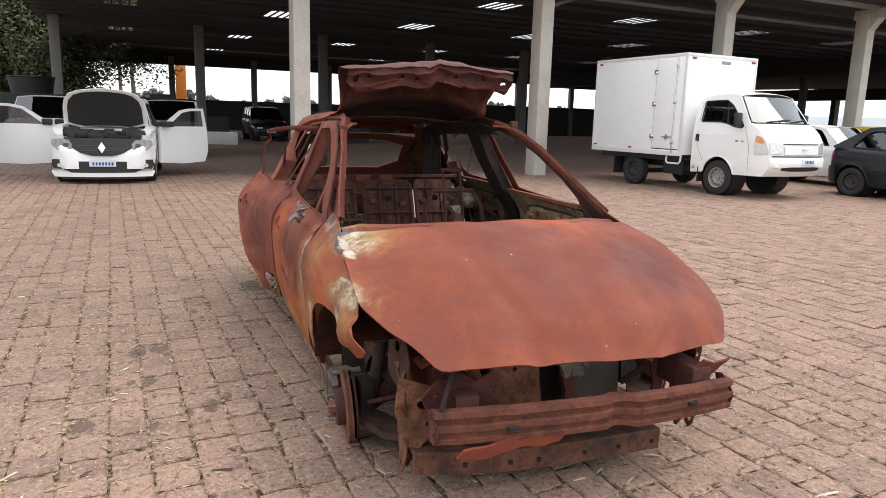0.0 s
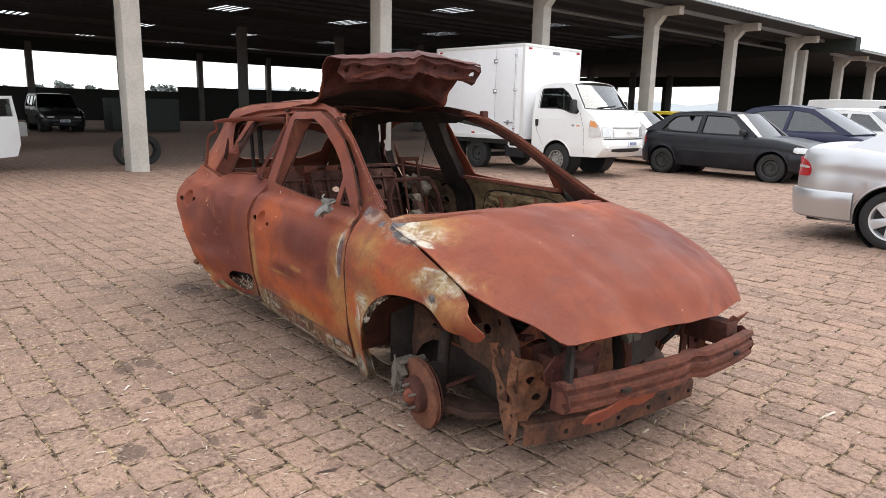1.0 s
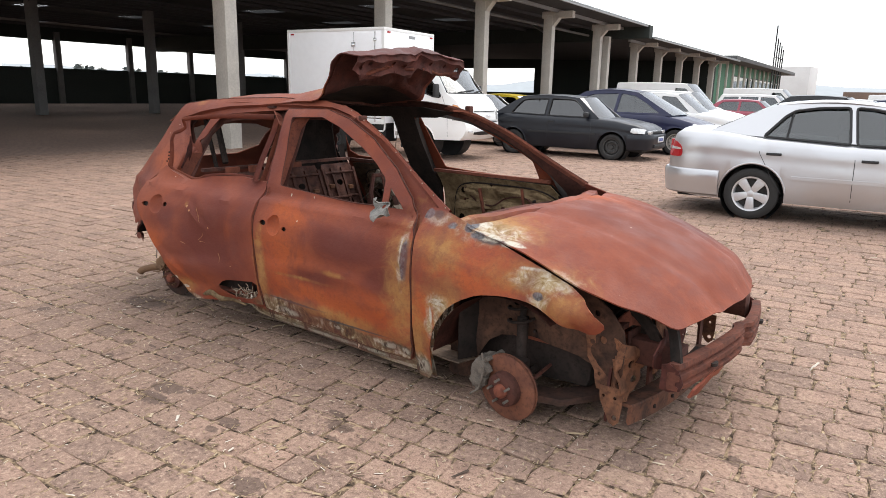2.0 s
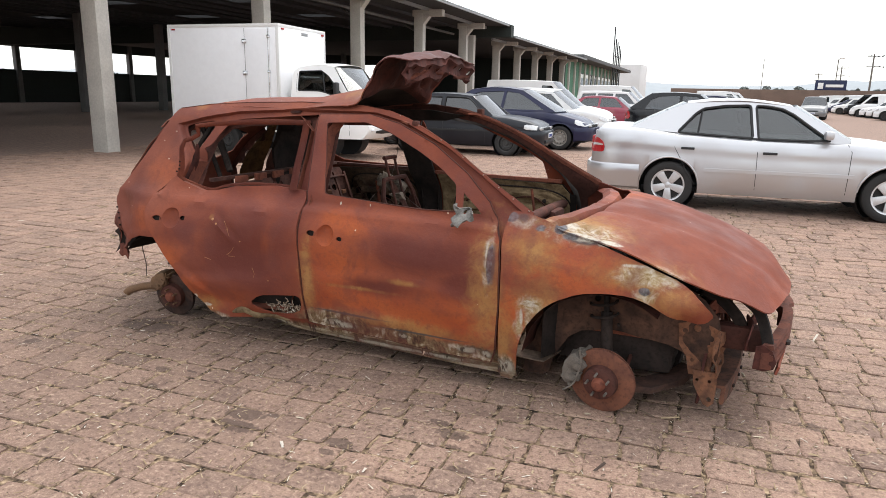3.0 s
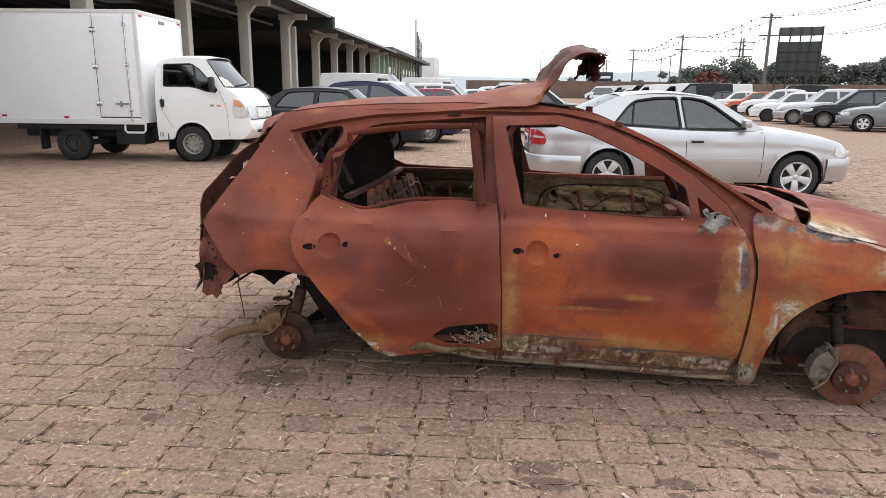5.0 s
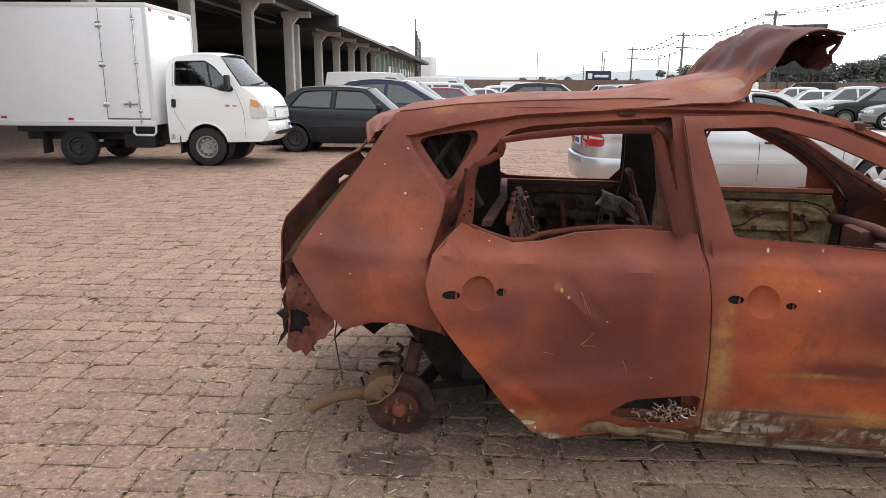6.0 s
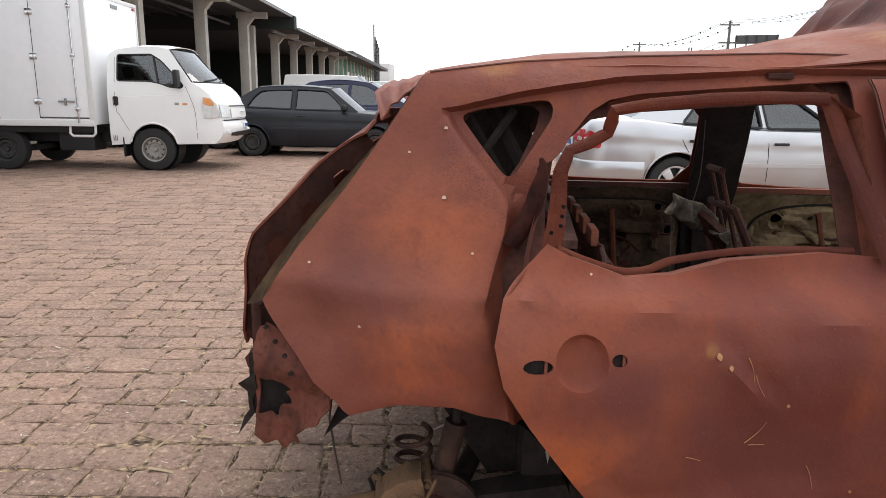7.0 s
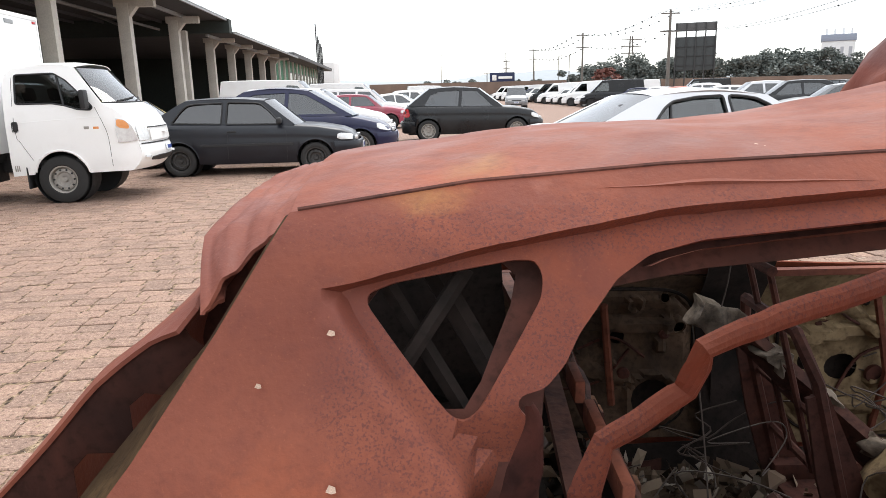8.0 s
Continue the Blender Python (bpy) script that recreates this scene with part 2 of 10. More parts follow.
    slate = zones((((1.095, -0.69, 0.81), (0.032, 0.05, 0.04)), ((1.15, -0.728, 0.788), (0.05, 0.016, 0.02)), ((0.868, -0.71, 0.845), (0.036, 0.05, 0.026)), ((1.01, -0.74, 0.815), (0.040, 0.04, 0.024)), ((1.49, -0.78, 0.60), (0.03, 0.1, 0.02)), ((0.806, -0.8, 0.645), (0.016, 0.3, 0.11))), k.math("MULTIPLY", rag, 0.4), 0.7, 1.0)
    col = k.mix(k.math("MULTIPLY", slate, 0.9), col, k.ramp(k.noise(48.0, 4), [(0.35, (0.045, 0.047, 0.055)), (0.65, (0.16, 0.165, 0.175))]))
    # scale, pits and chips
    col = k.mix(k.step(mid, 0.5, 0.8, 0.0, 0.35), col, (0.16, 0.05, 0.034))
    veil = k.noise(3.4, 7, rough=0.62, distort=0.8)
    col = k.mix(k.step(veil, 0.48, 0.60, 0.0, 0.42), col, (0.135, 0.043, 0.034))
    col = k.mix(k.step(k.noise(28.0, 7, rough=0.75), 0.50, 0.64, 0.0, 0.30), col, (0.125, 0.040, 0.030))
    col = k.mix(k.step(fine, 0.46, 0.72, 0.0, 0.20), col, (0.13, 0.045, 0.034))
    col = k.mix(k.step(speck, 0.62, 0.76, 0.0, 0.25), col, (0.36, 0.13, 0.07))
    # Darker zone over the peeled front of the roof.
    peel_dark = k.spot((0.03, 0.0, 1.55), (0.34, 1.2, 0.15), k.math("MULTIPLY", soft, 0.2), 0.75, 1.05)
    col = k.mix(k.math("MULTIPLY", peel_dark, 0.8), col, k.ramp(mid, [(0.35, (0.062, 0.026, 0.024)), (0.65, (0.120, 0.050, 0.044))]))
    pitted = zones((((-0.75, -0.62, 1.245), (0.75, 0.3, 0.05)), ((-1.21, -0.68, 1.10), (0.15, 0.3, 0.15)), ((-1.17, -0.7, 1.0), (0.07, 0.3, 0.1)), ((-1.06, -0.7, 1.1), (0.06, 0.3, 0.12))), k.math("MULTIPLY", soft, 0.5), 0.7, 1.2)
    pits = k.step(k.noise(250.0, 3, rough=0.65), 0.50, 0.62)
    pits = k.math("MULTIPLY", pits, pitted)
    col = k.mix(k.math("MULTIPLY", pits, 0.55), col, (0.075, 0.033, 0.034))
    chips = k.noise(23.0, 2)
    col = k.mix(k.step(chips, 0.775, 0.79), col, (0.55, 0.40, 0.30))
    n1 = k.bump(mid, 0.30, 0.012)
    n1 = k.bump(k.noise(20.0, 6, rough=0.65), 0.30, 0.005, n1)
    n2 = k.bump(fine, 0.40, 0.003, n1)
    k.bump(pits, -0.9, 0.004, n2)
    k.link(k.step(mid, 0.3, 0.7, 0.50, 0.76), k.b.inputs["Roughness"])
    return k.color(col)


def rust_inner(name, dark, light, scale=5.0):
    k = Mat(name, 0.85, 0.0, 0.25)
    big = k.noise(scale, 5, distort=0.8)
    fine = k.noise(55.0, 4)
    col = k.ramp(big, [(0.3, dark), (0.7, light)])
    col = k.mix(k.step(fine, 0.45, 0.75, 0.0, 0.6), col, tuple(v * 0.55 for v in dark))
    n1 = k.bump(big, 0.3, 0.012)
    k.bump(fine, 0.4, 0.003, n1)
    return k.color(col)


RUST = rust_outer()
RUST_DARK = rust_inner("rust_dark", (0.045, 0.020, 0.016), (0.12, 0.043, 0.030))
RUST_MID = rust_inner("rust_mid", (0.12, 0.042, 0.029), (0.25, 0.078, 0.044))
RUST_OLIVE = rust_inner("rust_olive", (0.12, 0.075, 0.040), (0.34, 0.245, 0.135), 9.0)
# Soot of the fire, and the dark of sheets that stand for shade.
SOOT_SHADE = rust_inner("soot", (0.011, 0.009, 0.008), (0.042, 0.029, 0.024))
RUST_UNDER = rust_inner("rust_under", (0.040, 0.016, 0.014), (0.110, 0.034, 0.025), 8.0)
RUST_OCHRE = rust_inner("rust_ochre", (0.070, 0.034, 0.022), (0.235, 0.105, 0.056), 11.0)
RUST_DISC = rust_inner("rust_disc", (0.115, 0.048, 0.033), (0.215, 0.085, 0.048), 9.0)
RAIN_BROWN = rust_inner("rust_rain_channel", (0.055, 0.030, 0.016), (0.17, 0.105, 0.050), 9.0)
RUST_HUB = rust_inner("rust_hub", (0.032, 0.021, 0.018), (0.095, 0.048, 0.034), 9.0)
ALUMINIUM = plain("burnt_aluminium", (0.145, 0.125, 0.105), 0.7, 0.2, 0.55, 22.0, 0.6)
OCHRE = plain("ochre_scale", (0.150, 0.085, 0.046), 0.85, 0.0, 0.3, 12.0, 0.3)
DEBRIS = rust_inner("burnt_debris", (0.065, 0.052, 0.042), (0.28, 0.22, 0.165), 16.0)
WIRE = plain("bare_wire", (0.075, 0.055, 0.045), 0.6, 0.3, 0.3, 20.0, 0.0)

CONCRETE = plain("concrete", (0.50, 0.47, 0.42), 0.85, 0.0, 0.2, 1.8, 0.3)
# Darker copy of CONCRETE, with the hall's shade in its colour.
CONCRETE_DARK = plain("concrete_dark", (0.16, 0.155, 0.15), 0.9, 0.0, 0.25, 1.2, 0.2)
STEEL_DARK = plain("dark_steel", (0.045, 0.045, 0.045), 0.8, 0.1, 0.3, 2.0, 0.1)
ROOFING = plain("roof_sheet", (0.10, 0.10, 0.10), 0.9, 0.0, 0.3, 0.8, 0.2)
PURLIN = plain("grey_purlin", (0.075, 0.075, 0.08), 0.7, 0.2, 0.25, 1.5, 0.1)
# Half as bright as ROOFING: the underside's shade is in the colour.
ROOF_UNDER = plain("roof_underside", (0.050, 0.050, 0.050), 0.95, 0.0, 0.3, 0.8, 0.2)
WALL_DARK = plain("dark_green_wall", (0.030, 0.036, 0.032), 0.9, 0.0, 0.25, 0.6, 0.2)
GREEN_PAINT = plain("green_panel", (0.075, 0.19, 0.115), 0.7, 0.0, 0.15, 0.9, 0.1)
WHITE_PAINT = plain("white_paint", (0.72, 0.72, 0.70), 0.5, 0.0, 0.06, 1.5, 0.05)
ASH_WALL = plain("pale_wall", (0.62, 0.62, 0.61), 0.8, 0.0, 0.08, 0.4, 0.1)


# ---- mesh helpers ----
from mathutils.geometry import delaunay_2d_cdt


def link_mesh(name, bm, mat, smooth=True):
    me = bpy.data.meshes.new(name)
    bm.to_mesh(me)
    bm.free()
    mats = mat if isinstance(mat, (list, tuple)) else [mat]
    for m in mats:
        me.materials.append(m)
    if smooth:
        me.shade_smooth()
        me.set_sharp_from_angle(angle=radians(38))
    return new(name, me)


def part(name, bm, mat, parent, label="", smooth=True):
    ob = link_mesh(name, bm, mat, smooth)
    ob.parent = parent
    if label:
        tagged(ob, label)
    return ob


def thing(name, label, category, at=None, group="", kind=""):
    ob = new(name)
    if at is not None:
        ob.matrix_world = at
    return tagged(ob, label, category, group, kind)


def solid(name, bm, mat, label, category, group="", kind="", smooth=True):
    return tagged(link_mesh(name, bm, mat, smooth), label, category, group, kind)


def box(bm, lo, hi, bevel=0.0, m=None):
    mid = [(a + b) / 2 for a, b in zip(lo, hi)]
    size = [abs(b - a) for a, b in zip(lo, hi)]
    made = bmesh.ops.create_cube(bm, size=1.0, matrix=Matrix.Translation(mid) @ Matrix.Diagonal((*size, 1)))
    vs = made["verts"]
    if bevel:
        es = list({e for v in vs for e in v.link_edges})
        vs = list({v for f in bmesh.ops.bevel(bm, geom=es, offset=bevel, segments=2, affect="EDGES", profile=0.6)["faces"] for v in f.verts} | {v for v in vs if v.is_valid})
    if m is not None:
        bmesh.ops.transform(bm, matrix=m, verts=vs)
    return vs


def boxes(*args, bevel=0.0):
    bm = bmesh.new()
    for lo, hi in args:
        box(bm, lo, hi, bevel)
    return bm


def tube(bm, pts, r, sides=8, cap=True, taper=None):
    """A round bar along points."""
    pts = [Vector(p) for p in pts]
    rings = []
    for i, p in enumerate(pts):
        d = (pts[min(i + 1, len(pts) - 1)] - pts[max(i - 1, 0)]).normalized()
        a = d.orthogonal().normalized() if i == 0 else (rings[-1][1] - d * rings[-1][1].dot(d)).normalized()
        b = d.cross(a)
        rr = r if taper is None else r + (taper - r) * i / (len(pts) - 1)
        rings.append(([bm.verts.new(p + rr * (math.cos(2 * math.pi * k / sides) * a + math.sin(2 * math.pi * k / sides) * b)) for k in range(sides)], a))
    for (r0, _), (r1, _) in zip(rings, rings[1:]):
        for k in range(sides):
            bm.faces.new((r0[k], r0[(k + 1) % sides], r1[(k + 1) % sides], r1[k]))
    if cap:
        bm.faces.new(rings[0][0][::-1])
        bm.faces.new(rings[-1][0])
    return bm


def strip(bm, pts, wide, deep, side=(0, 0, 1)):
    """A flat bar along points: wide across the bar within the plane of side, deep along side."""
    pts = [Vector(p) for p in pts]
    s = Vector(side).normalized()
    rings = []
    for i, p in enumerate(pts):
        d = (pts[min(i + 1, len(pts) - 1)] - pts[max(i - 1, 0)]).normalized()
        w = d.cross(s).normalized()
        n = w.cross(d).normalized()
        wd = wide[i] if isinstance(wide, (list, tuple)) else wide
        rings.append([bm.verts.new(p + a * w * wd / 2 + b * n * deep / 2) for a, b in ((-1, -1), (1, -1), (1, 1), (-1, 1))])
    for r0, r1 in zip(rings, rings[1:]):
        for k in range(4):
            bm.faces.new((r0[k], r0[(k + 1) % 4], r1[(k + 1) % 4], r1[k]))
    bm.faces.new(rings[0][::-1])
    bm.faces.new(rings[-1])
    return bm


def spline(pts, n=6):
    """Points of a smooth curve through the given ones."""
    pts = [Vector(p) for p in pts]
    out = []
    for i in range(len(pts) - 1):
        a, b, c, d = pts[max(i - 1, 0)], pts[i], pts[i + 1], pts[min(i + 2, len(pts) - 1)]
        for k in range(n):
            t = k / n
            out.append(0.5 * ((2 * b) + (c - a) * t + (2 * a - 5 * b + 4 * c - d) * t * t + (3 * b - a - 3 * c + d) * t**3))
    return out + [pts[-1]]


def channel(bm, pts, wide, bulge, side, thick=0.004):
    """A pressed strip of sheet metal along points, bowed across its width."""
    pts = [Vector(p) for p in pts]
    s = Vector(side).normalized()
    prev = None
    faces = []
    for i, p in enumerate(pts):
        d = (pts[min(i + 1, len(pts) - 1)] - pts[max(i - 1, 0)]).normalized()
        w = d.cross(s).normalized()
        n = w.cross(d).normalized()
        wd = wide[i] if isinstance(wide, (list, tuple)) else wide
        row = [bm.verts.new(p + w * wd * a / 2 + n * bulge * (1 - abs(a) ** 2.5)) for a in (-1, -0.85, -0.5, 0, 0.5, 0.85, 1)]
        if prev:
            for k in range(6):
                faces.append(bm.faces.new((prev[k], prev[k + 1], row[k + 1], row[k])))
        prev = row
    bmesh.ops.solidify(bm, geom=faces, thickness=thick)
    return bm


def lathe(bm, prof, sides, m=None, close=False):
    """Spins a profile of (radius, along y) about the y axis."""
    rings = []
    for k in range(sides):
        a = 2 * math.pi * k / sides
        rings.append([bm.verts.new((r * math.cos(a), y, r * math.sin(a))) for r, y in prof])
    count = len(prof)
    for k in range(sides):
        r0, r1 = rings[k], rings[(k + 1) % sides]
        for i in range(count if close else count - 1):
            j = (i + 1) % count
            bm.faces.new((r0[i], r0[j], r1[j], r1[i]))
    if m is not None:
        bmesh.ops.transform(bm, matrix=m, verts=[v for r in rings for v in r])
    return bm


def soften(poly, rounds=1):
    """Cuts the corners of a closed outline."""
    for _ in range(rounds):
        out = []
        for a, b in zip(poly, poly[1:] + poly[:1]):
            out += [(0.8 * a[0] + 0.2 * b[0], 0.8 * a[1] + 0.2 * b[1]), (0.2 * a[0] + 0.8 * b[0], 0.2 * a[1] + 0.8 * b[1])]
        poly = out
    return poly


def crisp(poly, r=0.014):
    """Rounds the corners of a closed outline by a small radius."""
    out = []
    for a, b, c in zip(poly[-1:] + poly[:-1], poly, poly[1:] + poly[:1]):
        ra, rc = [min(0.4, r / max(1e-6, math.hypot(p[0] - b[0], p[1] - b[1]))) for p in (a, c)]
        p, q = (b[0] + (a[0] - b[0]) * ra, b[1] + (a[1] - b[1]) * ra), (b[0] + (c[0] - b[0]) * rc, b[1] + (c[1] - b[1]) * rc)
        out += [p, (0.25 * p[0] + 0.5 * b[0] + 0.25 * q[0], 0.25 * p[1] + 0.5 * b[1] + 0.25 * q[1]), q]
    return out


def oval(x, z, rx, rz, count=14):
    return [(x + rx * math.cos(2 * math.pi * k / count), z + rz * math.sin(2 * math.pi * k / count)) for k in range(count)]


def dense(poly, step):
    out = []
    for a, b in zip(poly, poly[1:] + poly[:1]):
        k = max(1, int(math.hypot(b[0] - a[0], b[1] - a[1]) / step))
        out += [(a[0] + (b[0] - a[0]) * i / k, a[1] + (b[1] - a[1]) * i / k) for i in range(k)]
    return out


def within(px, py, poly):
    p = np.array(poly)
    x0, y0 = p[:, 0], p[:, 1]
    x1, y1 = np.roll(x0, -1), np.roll(y0, -1)
    px, py = np.asarray(px)[:, None], np.asarray(py)[:, None]
    up = (y0 > py) != (y1 > py)
    with np.errstate(divide="ignore", invalid="ignore"):
        cut = px < (x1 - x0) * (py - y0) / (y1 - y0) + x0
    return (up & cut).sum(1) % 2 == 1


def sheet(outline, fn, holes=(), step=0.035, thick=0.004, edge=None, bm=None, lines=()):
    """A bent metal sheet: an outline with holes in a plane (u, v), laid into space by fn(u, v), with thickness."""
    edge = edge or step
    rims = [dense(outline, edge)] + [dense(h, edge * 0.6) for h in holes]
    pts, cons = [], []
    for rim in rims:
        k = len(pts)
        pts += rim
        cons += [(k + i, k + (i + 1) % len(rim)) for i in range(len(rim))]
    for line in lines:
        inside = within([p[0] for p in line], [p[1] for p in line], outline)
        for h in holes:
            inside &= ~within([p[0] for p in line], [p[1] for p in line], h)
        last = None
        for p, good in zip(line, inside):
            if good and min((p[0] - a) ** 2 + (p[1] - b) ** 2 for a, b in pts) > 1.6e-5:
                pts.append(p)
                if last is not None:
                    cons.append((last, len(pts) - 1))
                last = len(pts) - 1
            else:
                last = None
    rim_all = np.array(pts)
    us = np.arange(min(p[0] for p in outline) + step * 0.5, max(p[0] for p in outline), step)
    vs = np.arange(min(p[1] for p in outline) + step * 0.5, max(p[1] for p in outline), step)
    gx, gy = (a.ravel() for a in np.meshgrid(us, vs))
    keep = within(gx, gy, outline)
    for h in holes:
        keep &= ~within(gx, gy, h)
    gx, gy = gx[keep], gy[keep]
    if len(gx):
        near = np.array([np.min((rim_all[:, 0] - x) ** 2 + (rim_all[:, 1] - y) ** 2) for x, y in zip(gx, gy)])
        far = near > (0.45 * step) ** 2
        pts += list(zip(gx[far], gy[far]))
    v2, _, faces, *_ = delaunay_2d_cdt([Vector(p) for p in pts], cons, [], 0, 1e-6)
    tri = np.array([f[:3] for f in faces])
    co = np.array([(v[0], v[1]) for v in v2])
    cen = co[tri].mean(1)
    ok = within(cen[:, 0], cen[:, 1], outline)
    for h in holes:
        ok &= ~within(cen[:, 0], cen[:, 1], h)
    tri = tri[ok]
    p3 = np.array([fn(u, v) for u, v in co])
    nrm = np.zeros_like(p3)
    fnrm = np.cross(p3[tri[:, 1]] - p3[tri[:, 0]], p3[tri[:, 2]] - p3[tri[:, 0]])
    for k in range(3):
        np.add.at(nrm, tri[:, k], fnrm)
    nrm /= np.maximum(np.linalg.norm(nrm, axis=1, keepdims=True), 1e-9)
    own = bm is None
    bm = bmesh.new() if own else bm
    used = sorted(set(tri.ravel().tolist()))
    top = {i: bm.verts.new(p3[i] + nrm[i] * thick / 2) for i in used}
    low = {i: bm.verts.new(p3[i] - nrm[i] * thick / 2) for i in used}
    seen = {}
    for a, b, c in tri.tolist():
        bm.faces.new((top[a], top[b], top[c]))
        bm.faces.new((low[c], low[b], low[a]))
        for e in ((a, b), (b, c), (c, a)):
            seen[e] = True
    for a, b in seen:
        if (b, a) not in seen:
            bm.faces.new((top[b], top[a], low[a], low[b]))
    return bm


def crinkle(p, freq, amp, seed=0.0):
    return amp * noise.noise(Vector(p) * freq + Vector((seed, seed * 0.7, -seed)))


def table(pairs, soft=0.0):
    """A function through (position, value) pairs, with its corners rounded."""
    xs, ys = np.array(pairs, float).T
    dx = np.linspace(xs[0] - 0.3, xs[-1] + 0.3, 700)
    dy = np.interp(dx, xs, ys)
    if soft:
        k = max(1, int(soft / (dx[1] - dx[0])))
        w = np.hanning(2 * k + 3)
        dy = np.convolve(np.pad(dy, k + 1, mode="edge"), w / w.sum(), mode="valid")
    return lambda v: float(np.interp(v, dx, dy))


# ---- the burnt car: its shape ----
side_z = table([(0.0, 0.735), (0.1, 0.75), (0.2, 0.775), (0.35, 0.815), (0.5, 0.83), (0.62, 0.832), (0.7, 0.818), (0.77, 0.778), (0.85, 0.715), (0.95, 0.665), (1.05, 0.61), (1.15, 0.565), (1.24, 0.52), (1.31, 0.44), (1.5, 0.2)], 0.03)
side_x = table([(-2.1, 0.5), (-1.9, 0.27), (-1.8, 0.16), (-1.7, 0.085), (-1.5, 0.03), (-1.33, 0.01), (-1, 0), (0.6, 0), (0.84, 0.018), (1.33, 0.022), (1.6, 0.05), (1.75, 0.1), (1.9, 0.24), (2.1, 0.5)], 0.08)
side_s = table([(-2, 0), (0.8, 0), (1.37, 0.06), (1.64, 0.1), (2, 0.12)], 0.1)


def half_width(x, z):
    return side_z(z + side_s(x)) - side_x(x)


def dish(x, z, cx, cz, r, deep):
    d = math.hypot(x - cx, z - cz) / r
    return deep * max(0.0, 1 - d * d) ** 0.5 if d < 1 else 0.0


STUD = plain("chipped_sealant", (0.27, 0.17, 0.13), 0.8, 0.0, 0.2, 30.0, 0.3)
wreck = thing("burnt_car", "burnt-out rusted hatchback shell without wheels or glass on cobbles", "car")
SIDE = -1  # the side that faces the walk lies at negative y


def skin(inset=0.0, wave=0.004, side=SIDE, extra=None, seed=0.0):
    def fn(x, z):
        w = half_width(x, z) - inset + (extra(x, z) if extra else 0.0)
        w += crinkle((x, z, 0.3 * side), 3.1, wave, seed) + crinkle((x, z, 0.3 * side), 11.0, wave * 0.25, seed)
        return (x, side * w, z)
    return fn


def sprung(x, z):
    """The rear door stands ajar, more so towards its rear and top."""
    t = (-0.25 - x) / 0.85
    return 0.012 + 0.13 * t + max(0.0, z - 0.86) * 0.26 * max(0.0, t)


FRONT_OPEN = [(-0.24, 0.86), (-0.215, 0.2), (0.3, 0.18), (0.78, 0.17), (0.82, 0.45), (0.82, 0.66), (0.80, 0.79), (0.73, 0.88), (0.60, 0.995), (0.40, 1.12), (0.18, 1.205), (-0.02, 1.245), (-0.27, 1.25)]
REAR_OPEN = [(-0.345, 0.86), (-0.30, 0.22), (-0.62, 0.2), (-0.80, 0.21), (-0.95, 0.40), (-1.08, 0.58), (-1.14, 0.72), (-1.135, 0.84), (-1.115, 0.93), (-1.09, 0.99), (-1.088, 1.02), (-1.105, 1.04), (-1.10, 1.052), (-1.07, 1.06), (-1.045, 1.085), (-1.025, 1.12), (-0.975, 1.18), (-0.93, 1.207), (-0.86, 1.222), (-0.36, 1.26)]
QUARTER_WINDOW = [(-1.287, 1.155), (-1.285, 1.168), (-1.25, 1.18), (-1.10, 1.204), (-1.075, 1.203), (-1.066, 1.185), (-1.07, 1.16), (-1.115, 1.09), (-1.155, 1.03), (-1.17, 1.02), (-1.185, 1.028), (-1.24, 1.095)]
BODY_RIM = [(0.92, 0.07), (0.4, 0.085), (-0.2, 0.10), (-0.75, 0.115), (-0.93, 0.2), (-1.03, 0.37), (-1.09, 0.46), (-1.16, 0.51), (-1.28, 0.54), (-1.41, 0.535), (-1.52, 0.495), (-1.61, 0.555), (-1.69, 0.64), (-1.76, 0.72),
            (-1.68, 0.845), (-1.57, 0.985), (-1.47, 1.13), (-1.385, 1.265), (-1.15, 1.295), (-0.9, 1.31), (-0.5, 1.322), (-0.1, 1.315), (0.1, 1.29), (0.24, 1.25), (0.47, 1.145), (0.68, 1.02), (0.82, 0.94), (0.96, 0.865), (0.93, 0.80), (0.86, 0.74), (0.87, 0.45)]


rail_z = table([(-1.5, 1.15), (-1.31, 1.188), (-1.14, 1.228), (-0.91, 1.264), (-0.5, 1.288), (0.0, 1.285), (0.2, 1.245), (0.47, 1.135), (0.7, 1.0), (0.95, 0.84)], 0.04)
jamb_x = table([(0.2, -1.05), (0.55, -1.165), (0.63, -1.19), (0.75, -1.226), (0.90, -1.185), (0.97, -1.175), (1.05, -1.25), (1.15, -1.325), (1.25, -1.35)], 0.02)


def smooth(t):
    t = min(1.0, max(0.0, t))
    return t * t * (3 - 2 * t)


def body_shape(x, z):
    """Relief of the body side: the sunk door surround and quarter window, and the rear dent."""
    w = -0.034 * smooth((rail_z(x) - z) / 0.014) * smooth((x - jamb_x(z)) / 0.016)
    w -= 0.055 * smooth((x - jamb_x(z)) / 0.035) * smooth((1.06 - z) / 0.12) * smooth((-0.35 - x) / 0.2)
    w -= 0.05 * math.exp(-(((x + 1.60) / 0.10) ** 2 + ((z - 0.68) / 0.08) ** 2))
    w += 0.012 * smooth((0.795 - z) / 0.018) * smooth((-1.17 - x) / 0.05) * smooth((x + 1.66) / 0.06)
    w += 0.011 * math.exp(-(((z - 0.775) / 0.016) ** 2)) if x < -1.2 else 0.0
    w += 0.012 * math.exp(-(((math.hypot(x + 1.33, z - 0.17) - 0.385) / 0.02) ** 2)) if x < -1.1 else 0.0
    return w


